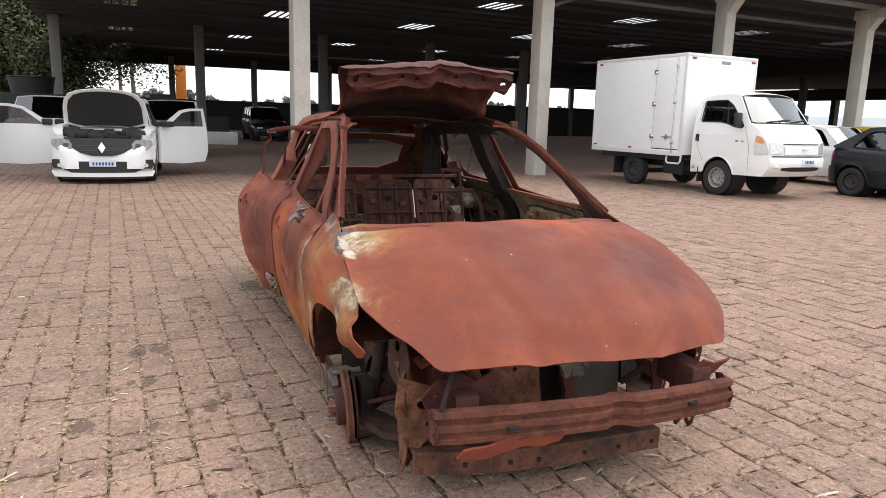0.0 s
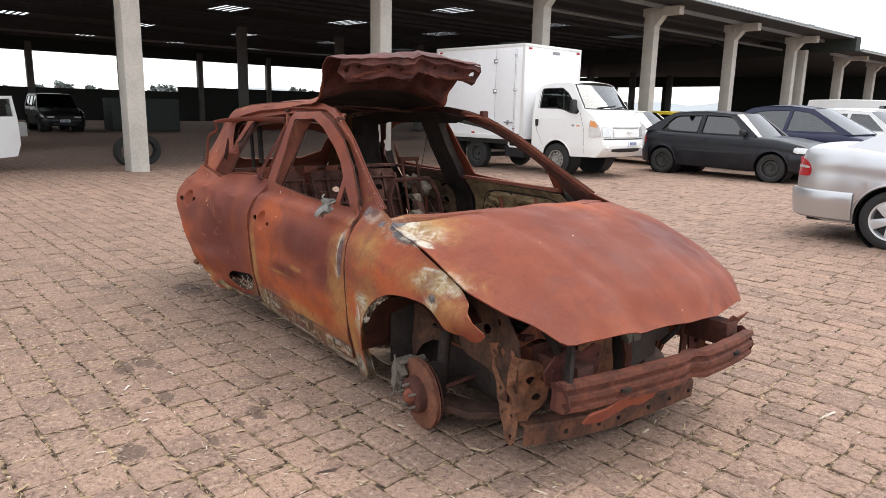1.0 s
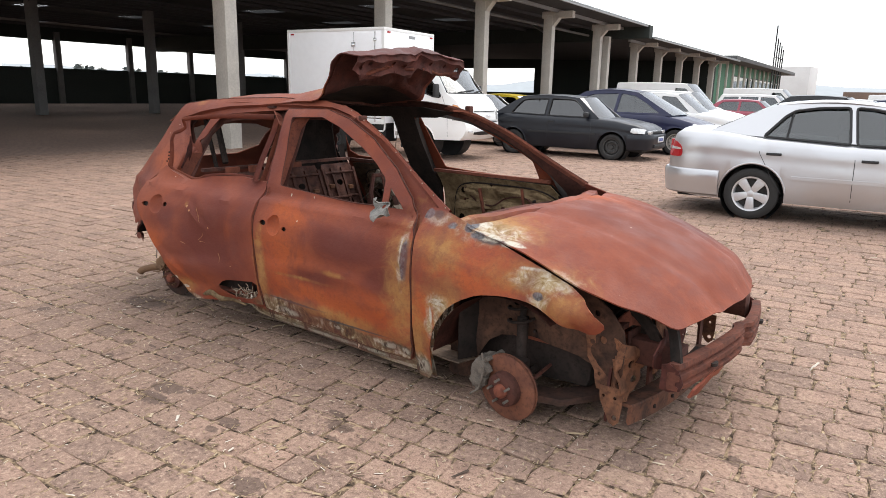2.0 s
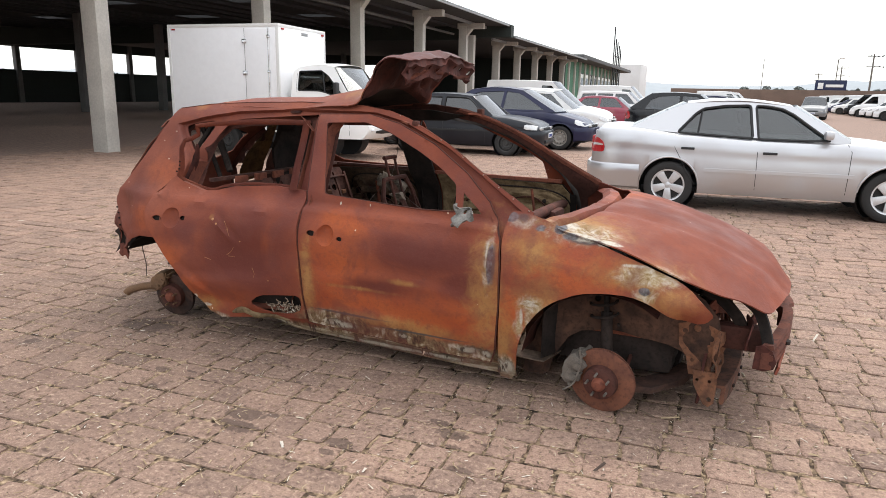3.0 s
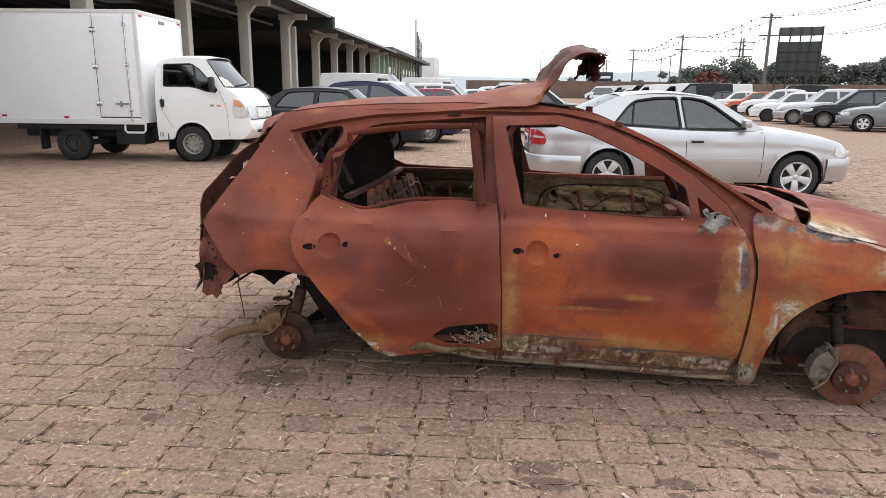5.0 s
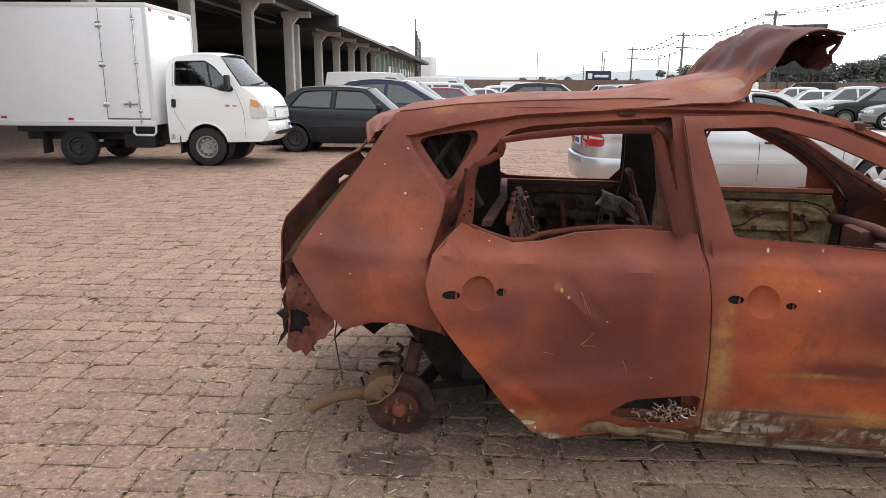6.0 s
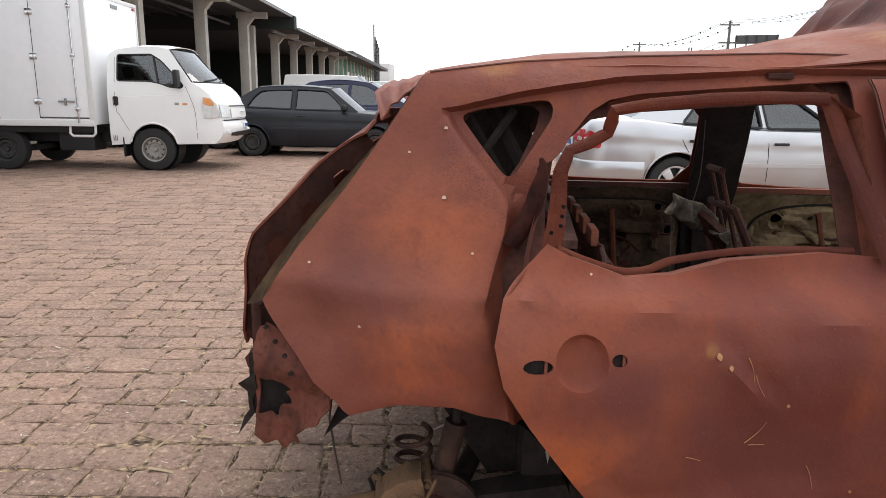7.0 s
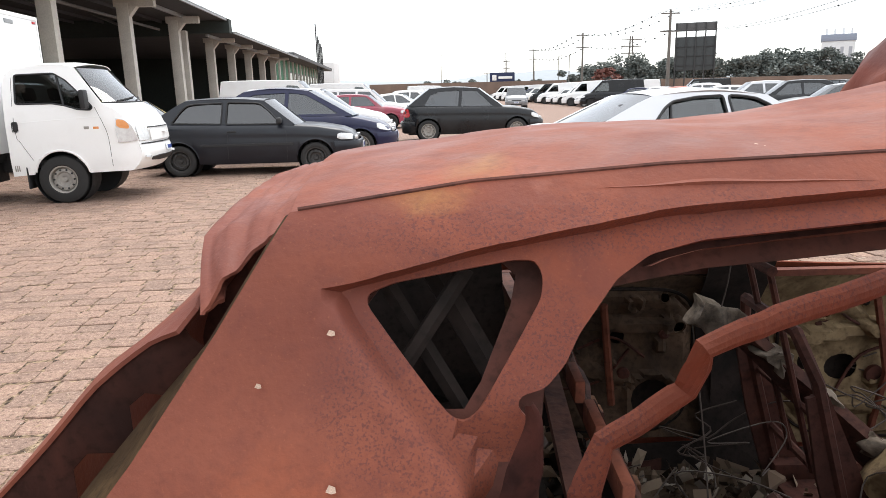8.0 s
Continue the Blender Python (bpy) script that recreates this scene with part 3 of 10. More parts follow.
def slim(x, z):
    """The front pillars are thinner than the others."""
    return 0.062 * smooth((x + 0.02) / 0.22) * smooth((z - 0.80) / 0.08)


RELIEF = [[(x, rail_z(x) - d) for x in np.arange(-1.36, 0.95, 0.02)] for d in (0.0, 0.014)] + [[(jamb_x(z) + d, z) for z in np.arange(0.42, 1.18, 0.02)] for d in (-0.003, 0.003, 0.009, 0.016, 0.05)]
for side in (SIDE, -SIDE):
    wide = 0.03 if side > 0 else 0.0
    bm = sheet(BODY_RIM, skin(0.006 - wide, 0.003, side, body_shape, 4.0 * side), [crisp(FRONT_OPEN), crisp(REAR_OPEN, 0.008), crisp(QUARTER_WINDOW, 0.008)], 0.022 if side < 0 else 0.03, 0.005, 0.016 if side < 0 else None, None, RELIEF if side < 0 else ())
    # The far side, seen only from inside, takes the darker rust.
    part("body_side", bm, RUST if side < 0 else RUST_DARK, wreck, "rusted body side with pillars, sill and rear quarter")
    # inner skins of the pillars and roof rail
    inner = [(0.80, 0.76), (0.75, 0.30), (0.70, 0.14), (-0.72, 0.14), (-0.9, 0.30), (-1.02, 0.50), (-1.2, 0.6), (-1.45, 0.6), (-1.62, 0.70), (-1.55, 0.95), (-1.36, 1.22), (-0.9, 1.27), (-0.1, 1.28), (0.10, 1.25), (-0.03, 1.215), (-0.23, 1.21), (-0.20, 0.80), (-0.18, 0.24), (0.3, 0.22), (0.71, 0.24), (0.75, 0.62), (0.755, 0.76)]
    hole_r = [(-0.40, 0.82), (-0.35, 0.26), (-0.72, 0.25), (-0.90, 0.42), (-1.03, 0.62), (-1.08, 0.82), (-1.08, 0.95), (-1.06, 1.08), (-0.97, 1.16), (-0.85, 1.18), (-0.42, 1.21)]
    if side > 0:
        hole_r = hole_r[:5] + [(-1.10, 0.82), (-1.11, 0.95), (-1.095, 1.08), (-1.02, 1.175), (-0.85, 1.20), (-0.42, 1.21)]
    bm = sheet(inner, skin(0.085 - wide, 0.006, side, slim, 9.0 * side), [hole_r, soften([(-1.31, 1.12), (-1.26, 1.18), (-1.12, 1.195), (-1.09, 1.17), (-1.16, 1.02), (-1.20, 1.02)])], 0.05, 0.004)
    part("inner_pillar_panel", bm, RUST_DARK if side < 0 else SOOT_SHADE, wreck, "sooty inner pillar panel")
    # webs closing the pillars between the outer and inner skins
    bm = bmesh.new()
    for outer_rim in (FRONT_OPEN, REAR_OPEN):
        ring_o = [skin(0.008 - wide, 0, side)(x, z) for x, z in soften(outer_rim)]
        ring_i = []
        for x, z in soften(outer_rim):
            cx, cz = (0.25, 0.7) if outer_rim is FRONT_OPEN else (-0.68, 0.72)
            ring_i.append(skin(0.085 - wide, 0, side, slim)(x + (cx - x) * 0.035, z + (cz - z) * 0.04))
        for i in range(len(ring_o)):
            j = (i + 1) % len(ring_o)
            if outer_rim is REAR_OPEN and ring_o[i][0] < -0.95 and 0.96 < ring_o[i][2] < 1.2:
                continue
            quad = [bm.verts.new(p) for p in (ring_o[i], ring_o[j], ring_i[j], ring_i[i])]
            bm.faces.new(quad if side < 0 else quad[::-1])
    bmesh.ops.remove_doubles(bm, verts=bm.verts, dist=0.001)
    part("pillar_web", bm, RUST_MID if side < 0 else SOOT_SHADE, wreck)
    # windscreen flange turned in along the front pillar, with its row of pale studs
    bm = bmesh.new()
    prev = None
    run = spline([(0.06, 0, 1.300), (0.24, 0, 1.25), (0.47, 0, 1.145), (0.68, 0, 1.02), (0.82, 0, 0.94), (0.95, 0, 0.868)], 5)
    for p in run:
        o = Vector(skin(0.006 - wide, 0.003, side, body_shape, 4.0 * side)(p.x, p.z))
        row = [bm.verts.new(o + Vector((dx, -side * dy, dz))) for dx, dy, dz in ((-0.002, 0.0, -0.002), (0.010, 0.006, -0.004), (0.006, 0.020, -0.012), (-0.012, 0.026, -0.024))]
        if prev:
            for i in range(3):
                bm.faces.new((prev[i], prev[i + 1], row[i + 1], row[i]) if side < 0 else (row[i], row[i + 1], prev[i + 1], prev[i]))
        prev = row
    bmesh.ops.solidify(bm, geom=bm.faces[:], thickness=0.004)
    part("windscreen_flange", bm, RUST if side < 0 else RUST_MID, wreck)
    for k in range(3, len(run) - 1, 3):
        o = Vector(skin(-0.002 - wide, 0.003, side, body_shape, 4.0 * side)(run[k].x, run[k].z - 0.006))
        part("stud", lathe(bmesh.new(), [(0.0, 0.003), (0.003, 0.0025), (0.0042, -0.002)], 7, Matrix.Translation(o + Vector((0.004, -side * 0.004, 0.0))) @ Matrix.Rotation(radians(-35 * side), 4, "X") @ Matrix.Diagonal((1, side, 1, 1))), STUD, wreck)

# front wings
WING = [(0.855, 0.872), (0.94, 0.866), (1.06, 0.828), (1.28, 0.765), (1.46, 0.705), (1.56, 0.668), (1.62, 0.65), (1.69, 0.61), (1.745, 0.56), (1.765, 0.525), (1.74, 0.495), (1.70, 0.488), (1.61, 0.507), (1.52, 0.548), (1.43, 0.572), (1.33, 0.575), (1.22, 0.558), (1.12, 0.51), (1.05, 0.455), (0.98, 0.36), (0.94, 0.24), (0.925, 0.07), (0.835, 0.075), (0.845, 0.2), (0.862, 0.45), (0.865, 0.66), (0.845, 0.76)]


def wing_shape(x, z):
    lip = min(math.hypot(x - 1.34, z - 0.17) - 0.38, 0.06)
    w = 0.014 * math.exp(-((lip / 0.02) ** 2)) if x < 1.7 else 0.0
    f = smooth((x - 1.45) / 0.2)
    w += 0.035 * f - 0.03 * f * math.exp(-(((z - 0.715 + 0.22 * (x - 1.45)) / 0.03) ** 2))
    w -= 0.03 * f * smooth((0.545 - z) / 0.06) + crinkle((x, z, 1.0), 9, 0.040 * f, 5) + crinkle((x, z, 1.0), 26, 0.010 * f, 2)
    return w


part("front_wing", sheet(soften(WING), skin(-0.002, 0.006, SIDE, wing_shape, 2.0), [], 0.022, 0.005, 0.016), RUST, wreck, "rusted front wing with ash-pale scorched paint")
WING_FAR = [p for p in WING if p[1] > 0.3]
part("front_wing", sheet(soften(WING_FAR), skin(-0.002, 0.006, -SIDE, None, 5.0), [], 0.04, 0.005), RUST, wreck, "rusted front wing")

# front door on the near side
DOOR_F = [(-0.325, 1.262), (-0.30, 1.05), (-0.268, 0.86), (-0.255, 0.77), (-0.238, 0.5), (-0.232, 0.18), (0.3, 0.16), (0.80, 0.14), (0.83, 0.22), (0.851, 0.46), (0.85, 0.64), (0.835, 0.74), (0.79, 0.83), (0.745, 0.895), (0.605, 1.015), (0.40, 1.14), (0.18, 1.23), (-0.02, 1.27)]
WIN_F = [(-0.262, 1.222), (-0.02, 1.232), (0.14, 1.187), (0.33, 1.103), (0.47, 1.03), (0.565, 0.965), (0.59, 0.845), (0.4, 0.84), (0.22, 0.848), (0.0, 0.858), (-0.165, 0.868)]
WIN_Q = [(0.612, 0.93), (0.70, 0.862), (0.715, 0.842), (0.625, 0.842)]


def door_f_shape(x, z):
    w = -dish(x, z, -0.085, 0.675, 0.052, 0.028)
    w += 0.007 * math.exp(-(((z - 0.785) / 0.012) ** 2)) - 0.006 * math.exp(-(((z - 0.81) / 0.015) ** 2))
    w -= 0.02 * math.exp(-(((x - 0.2) / 0.3) ** 2 + ((z - 0.42) / 0.12) ** 2))
    w -= 0.016 * smooth((z - 0.785) / 0.03) * (1 - smooth((z - 0.83) / 0.03))
    w += 0.012 * smooth((0.50 + 0.03 * math.sin(5 * x) - z) / 0.03) * smooth((z - 0.30) / 0.1) * smooth((0.75 - x) / 0.1) * smooth((x + 0.2) / 0.1)
    w += 0.014 * math.exp(-(((z - 0.26) / 0.05) ** 2)) * (0.5 + 0.5 * math.sin(9 * x))
    return w if z < 0.87 else 0.0


part("front_door", sheet(DOOR_F, skin(-0.001, 0.006, SIDE, door_f_shape, 1.0), [crisp(WIN_F), WIN_Q, oval(-0.172, 0.680, 0.026, 0.014), oval(0.002, 0.667, 0.017, 0.011)], 0.026, 0.006, 0.018, None, [oval(-0.085, 0.675, 0.052 * q, 0.052 * q, 22) for q in (1.04, 0.97, 0.85, 0.6, 0.3)] + [[(x, z) for x in np.arange(-0.26, 0.84, 0.025)] for z in (0.773, 0.785, 0.797, 0.815)]), RUST, wreck, "rusted front door with empty handle holes")

# rear door, sprung ajar
DOOR_R = [(-0.285, 0.872), (-0.262, 0.78), (-0.245, 0.5), (-0.24, 0.2), (-0.45, 0.185), (-0.58, 0.17), (-0.76, 0.15), (-0.83, 0.18), (-0.91, 0.275), (-1.0, 0.41), (-1.12, 0.565), (-1.175, 0.65), (-1.195, 0.73), (-1.18, 0.81), (-1.13, 0.87), (-1.09, 0.91), (-1.04, 0.885), (-0.92, 0.838), (-0.82, 0.845), (-0.70, 0.875), (-0.48, 0.888)]
HOLE_R = [(-0.57, 0.255), (-0.50, 0.31), (-0.40, 0.322), (-0.25, 0.335), (-0.258, 0.25), (-0.33, 0.215), (-0.47, 0.215)]


def door_r_shape(x, z):
    w = sprung(x, z) - dish(x, z, -1.02, 0.695, 0.054, 0.032)
    w += 0.008 * math.exp(-(((z - 0.80 - 0.03 * math.sin(3 * x)) / 0.014) ** 2)) - 0.010 * math.exp(-(((z - 0.84) / 0.02) ** 2)) * (1 if x > -1.0 else 0.3)
    w -= 0.02 * math.exp(-(((x + 0.55) / 0.2) ** 2 + ((z - 0.5) / 0.14) ** 2))
    w -= 0.024 * smooth((z - 0.785 - 0.02 * math.sin(4 * x)) / 0.03)
    w += crinkle((x, z, 3.0), 16, 0.03, 8) * math.exp(-(((x + 1.12) / 0.07) ** 2 + ((z - 0.84) / 0.06) ** 2))
    w += 0.010 * smooth((0.41 + 0.1 * (x + 0.7) - z) / 0.015) * smooth((x + 1.0) / 0.1) * smooth((-0.45 - x) / 0.1)
    w += 0.022 * math.exp(-(((x + 1.10) / 0.06) ** 2 + ((z - 0.84) / 0.03) ** 2))
    w -= 0.018 * math.exp(-(((x + 0.75) / 0.15) ** 2 + ((z - 0.25) / 0.05) ** 2))
    # two long creases and shallow dents
    for x0, z0, a, run, deep in ((-0.69, 0.655, -42, 0.11, 0.008), (-0.90, 0.36, -38, 0.17, 0.007), (-0.62, 0.70, -75, 0.07, 0.005)):
        ca, sa = math.cos(math.radians(a)), math.sin(math.radians(a))
        u, v = (x - x0) * ca + (z - z0) * sa, (z - z0) * ca - (x - x0) * sa
        w += deep * math.exp(-((u / run) ** 4)) * (math.exp(-((v / 0.014) ** 2)) - 0.8 * math.exp(-(((v - 0.03) / 0.022) ** 2)))
    w += crinkle((x, z, 9.0), 5.5, 0.008, 4)
    return w


part("rear_door", sheet(DOOR_R, skin(0.0, 0.007, SIDE, door_r_shape, 6.0), [soften(HOLE_R), oval(-1.108, 0.69, 0.03, 0.014), oval(-0.945, 0.70, 0.016, 0.012)], 0.024, 0.006, 0.018, None, [oval(-1.02, 0.695, 0.054 * q, 0.054 * q, 22) for q in (1.04, 0.97, 0.85, 0.6, 0.3)]), RUST, wreck, "dented rusted rear door standing ajar")
# dark tubes drawn round the doors for the shade in the gaps
ring = [skin(-0.001, 0.006, SIDE, door_f_shape, 1.0)(x + 0.004 * (1 if x > 0 else -1), z + (0.003 if z > 0.5 else -0.002)) for x, z in dense(DOOR_F, 0.03)]
part("door_gap", tube(bmesh.new(), ring + ring[:1], 0.0030, 6, False), RUST_DARK, wreck)
ring = [skin(0.002, 0.006, SIDE, None, 1.0)(x, z) for x, z in dense(crisp(WIN_F), 0.03)]
part("window_channel", tube(bmesh.new(), ring + ring[:1], 0.0032, 6, False), RUST_DARK, wreck)
ring = [skin(0.002, 0.007, SIDE, door_r_shape, 6.0)(x, z) for x, z in [(-0.285 + 0.045 * q, 0.872 - 0.67 * q) for q in np.linspace(0, 1, 20)]]
part("door_gap", tube(bmesh.new(), ring, 0.0032, 5), RUST_DARK, wreck)
# Black plates behind the handle holes stand for the shade in them.
for x, z, rx, shape, seed in ((-0.172, 0.680, 0.034, door_f_shape, 1.0), (0.002, 0.667, 0.024, door_f_shape, 1.0), (-1.108, 0.69, 0.038, door_r_shape, 6.0), (-0.945, 0.70, 0.024, door_r_shape, 6.0)):
    part("handle_recess", sheet(oval(x, z, rx, 0.022), skin(0.018, 0.0, SIDE, shape, seed), [], 0.02, 0.003), SOOT_SHADE, wreck)
    part("handle_clip", strip(bmesh.new(), [skin(0.008, 0, SIDE, shape, seed)(x + 0.4 * rx, z - 0.016), skin(0.010, 0, SIDE, shape, seed)(x + 0.45 * rx, z + 0.016)], 0.006, 0.006, (0, 1, 0)), RUST_MID, wreck)
# edges of the two doors turned inwards, which give them depth
for rim, shape, seed, upto in ((DOOR_F, door_f_shape, 1.0, 0.86), (DOOR_R, door_r_shape, 6.0, 0.9)):
    bm = bmesh.new()
    fn_o, fn_i = skin(0.0, 0.006, SIDE, shape, seed), skin(0.045, 0.006, SIDE, shape, seed)
    pts = dense(rim, 0.04)
    cx, cz = sum(p[0] for p in pts) / len(pts), 0.5
    for a, b in zip(pts, pts[1:] + pts[:1]):
        if max(a[1], b[1]) < upto:
            ia, ib = [(x + (cx - x) * 0.012, z + (cz - z) * 0.012) for x, z in (a, b)]
            bm.faces.new([bm.verts.new(p) for p in (fn_o(*a), fn_o(*b), fn_i(*ib), fn_i(*ia))])
    bmesh.ops.remove_doubles(bm, verts=bm.verts, dist=0.001)
    bmesh.ops.solidify(bm, geom=bm.faces[:], thickness=0.004)
    part("door_edge", bm, RUST_MID, wreck)
# inner skins of the near doors, seen through the windows from the far side; blackened for the shade in the handle holes
for rim, shape, holes in (([(-0.2, 0.83), (-0.18, 0.2), (0.74, 0.18), (0.78, 0.5), (0.74, 0.8), (0.3, 0.81)], None, [oval(0.1, 0.5, 0.12, 0.1), oval(0.5, 0.4, 0.09, 0.09)]), ([(-0.33, 0.84), (-0.3, 0.24), (-0.8, 0.24), (-1.0, 0.5), (-1.08, 0.7), (-1.0, 0.8), (-0.7, 0.83)], sprung, [oval(-0.6, 0.52, 0.12, 0.1)])):
    part("door_inner", sheet(rim, skin(0.06, 0.006, SIDE, shape, 3.0), holes, 0.05, 0.004), SOOT_SHADE, wreck)

# bright scratches and flakes of old paint on the rear door and the rear quarter
SCRATCH = plain("fresh_scratch", (0.36, 0.17, 0.075), 0.7, 0.0, 0.3, 40.0, 0.2)
FLAKE = plain("paint_flake", (0.46, 0.33, 0.25), 0.75, 0.0, 0.3, 40.0, 0.3)
on_rear = skin(-0.0052, 0.007, SIDE, door_r_shape, 6.0)
for a, b, bow in (((-0.683, 0.705), (-0.668, 0.655), 0.004), ((-0.664, 0.668), (-0.645, 0.625), -0.003), ((-0.674, 0.520), (-0.631, 0.566), 0.006), ((-0.665, 0.515), (-0.628, 0.512), 0.003), ((-0.53, 0.46), (-0.515, 0.41), 0.004), ((-0.80, 0.50), (-0.765, 0.488), 0.002)):
    pts = [on_rear(a[0] + (b[0] - a[0]) * q + bow * math.sin(math.pi * q), a[1] + (b[1] - a[1]) * q) for q in np.linspace(0, 1, 7)]
    part("scratch", tube(bmesh.new(), pts, 0.0011, 5, taper=0.0005), SCRATCH, wreck)
for x, z, q in ((-0.746, 0.710, 0.0075), (-0.722, 0.688, 0.006), (-0.59, 0.60, 0.0045), (-0.43, 0.40, 0.004)):
    part("paint_flake", sheet(soften([(x - q, z), (x - 0.2 * q, z + 1.2 * q), (x + 0.9 * q, z + 0.3 * q), (x + 0.3 * q, z - q)]), on_rear, [], 0.006, 0.0015), SCRATCH, wreck)
on_quarter = skin(-0.0045, 0.003, SIDE, body_shape, -4.0)
for x, z, q in ((-1.322, 0.978, 0.006), (-1.641, 0.819, 0.004), (-1.325, 1.136, 0.005), (-1.412, 1.078, 0.004), (-1.25, 0.86, 0.004), (-1.50, 0.70, 0.0035)):
    part("paint_flake", sheet([(x - q, z - 0.2 * q), (x - 0.4 * q, z + 0.9 * q), (x + 0.8 * q, z + 0.6 * q), (x + q, z - 0.3 * q), (x + 0.1 * q, z - 0.5 * q)], on_quarter, [], 0.005, 0.0015), FLAKE, wreck)

# bent window frame of the rear door
def dense3(pts):
    """The points of a line in space with three more between each two."""
    out = []
    for a, b in zip(pts, pts[1:]):
        out += [tuple(Vector(a).lerp(Vector(b), k / 4)) for k in range(4)]
    return out + [pts[-1]]


bm = bmesh.new()
channel(bm, spline([(-0.347, -0.735, 0.872), (-0.372, -0.66, 0.985), (-0.398, -0.565, 1.115), (-0.418, -0.497, 1.225)]), 0.046, 0.007, (0.1, -1, 0.2))
bent = [Vector(p) for p in dense3([(-0.425, -0.52, 1.217), (-0.60, -0.60, 1.218), (-0.731, -0.655, 1.213), (-0.88, -0.725, 1.200), (-0.962, -0.766, 1.188), (-0.968, -0.748, 1.140), (-1.01, -0.757, 1.118), (-1.049, -0.774, 1.104), (-1.068, -0.783, 1.060), (-1.071, -0.787, 0.97), (-1.078, -0.797, 0.89)])]
girth = table([(0, 0.030), (0.30, 0.026), (0.40, 0.022), (0.45, 0.030), (0.50, 0.026), (0.60, 0.026), (0.70, 0.024), (0.80, 0.032), (1, 0.046)])
channel(bm, [p + Vector((crinkle(p, 25, 0.004, 1), crinkle(p, 25, 0.004, 4), 0)) for p in bent], [girth(k / (len(bent) - 1)) for k in range(len(bent))], 0.006, (0.15, -1, 0.15))
part("window_frame", bm, RUST, wreck, "buckled rusted window frame", False)
# Black discs stand for the shade in small rusted holes.
for x, y, z in ((-1.062, -0.81, 0.97), (-1.064, -0.812, 0.95), (-1.06, -0.808, 0.99), (-1.083, -0.812, 0.935)):
    part("rust_hole", lathe(bmesh.new(), [(0.0, 0.001), (0.0045, 0.001), (0.0045, -0.004)], 8, pose(x, y, z, 0, 0, 0)), SOOT_SHADE, wreck)
# jamb flange behind the sprung rear door
jamb = [Vector(p) + Vector((crinkle(p, 20, 0.01, 2), 0, 0)) for p in spline([(-1.10, -0.635, 1.075), (-1.094, -0.64, 1.03), (-1.105, -0.645, 0.985), (-1.125, -0.65, 0.945), (-1.16, -0.66, 0.87)])]
part("jamb_flange", channel(bmesh.new(), jamb, [0.010 + 0.034 * min(1.0, k / (0.4 * len(jamb))) for k in range(len(jamb))], 0.008, (0.25, -1, 0.15)), RUST_UNDER, wreck)
# torn lip along the waist of the rear door
bm = channel(bmesh.new(), spline([(-1.07, -0.80, 0.90), (-1.0, -0.775, 0.868), (-0.92, -0.752, 0.842), (-0.86, -0.742, 0.846), (-0.80, -0.728, 0.866), (-0.62, -0.70, 0.887), (-0.40, -0.672, 0.885)]), 0.022, 0.007, (0, -0.5, 0.8))
part("waist_lip", bm, RUST, wreck)
# door mirror stub: a crumpled, half melted plate
def stub_at(u, v):
    p = (0.66 + 0.85 * u, -0.775, 0.85 + 0.85 * v)
    return (p[0] + crinkle(p, 22, 0.02, 1), p[1] - 0.03 * math.cos(14 * u) + crinkle(p, 18, 0.06, 5) + crinkle(p, 45, 0.02, 2), p[2] + crinkle(p, 25, 0.02, 9))


bm = sheet([(-0.055, -0.05), (-0.03, -0.042), (0.0, -0.055), (0.03, -0.03), (0.065, -0.02), (0.06, 0.015), (0.03, 0.02), (0.02, 0.045), (-0.015, 0.03), (-0.03, 0.055), (-0.045, 0.045), (-0.035, 0.0)], stub_at, [oval(0.005, 0.0, 0.008, 0.012, 8)], 0.012, 0.006)
tube(bm, spline([(0.61, -0.80, 0.795), (0.63, -0.81, 0.81), (0.66, -0.80, 0.82), (0.69, -0.79, 0.84)]), 0.010, 7)
part("mirror_stub", bm, plain("melted_alloy_grey", (0.17, 0.16, 0.145), 0.6, 0.3, 0.6, 30.0, 0.6), wreck, "melted grey mirror mount")

# ---- bonnet ----
bon_side = table([(0.9, 0.83), (1.06, 0.812), (1.2, 0.79), (1.37, 0.757), (1.64, 0.655), (1.8, 0.585), (1.98, 0.525), (2.1, 0.47)], 0.05)
bon_mid = table([(0.9, 0.86), (1.06, 0.865), (1.25, 0.865), (1.5, 0.825), (1.75, 0.745), (1.95, 0.64), (2.06, 0.545), (2.12, 0.49)], 0.08)
bon_edge = table([(0.9, 0.735), (1.06, 0.725), (1.37, 0.73), (1.64, 0.74), (1.8, 0.68), (1.98, 0.58), (2.1, 0.5)], 0.05)


def bonnet_at(x, y):
    e = bon_edge(x)
    t = min(1.0, abs(y - 0.01) / e)
    z = bon_side(x) + (bon_mid(x) - bon_side(x)) * (1 - t**2.4)
    z += crinkle((x, y, 0), 2.3, 0.008, 3) + crinkle((x, y, 0), 8.0, 0.0025, 8)
    z -= (0.022 + 0.04 * smooth((y + 0.1) / 0.5)) * smooth((x - 1.95 + 0.29 * y * y) / 0.11)
    z -= 0.008 * math.exp(-(((abs(y) - 0.30 - 0.12 * (1.6 - x)) / 0.03) ** 2))
    return (x, y, z)


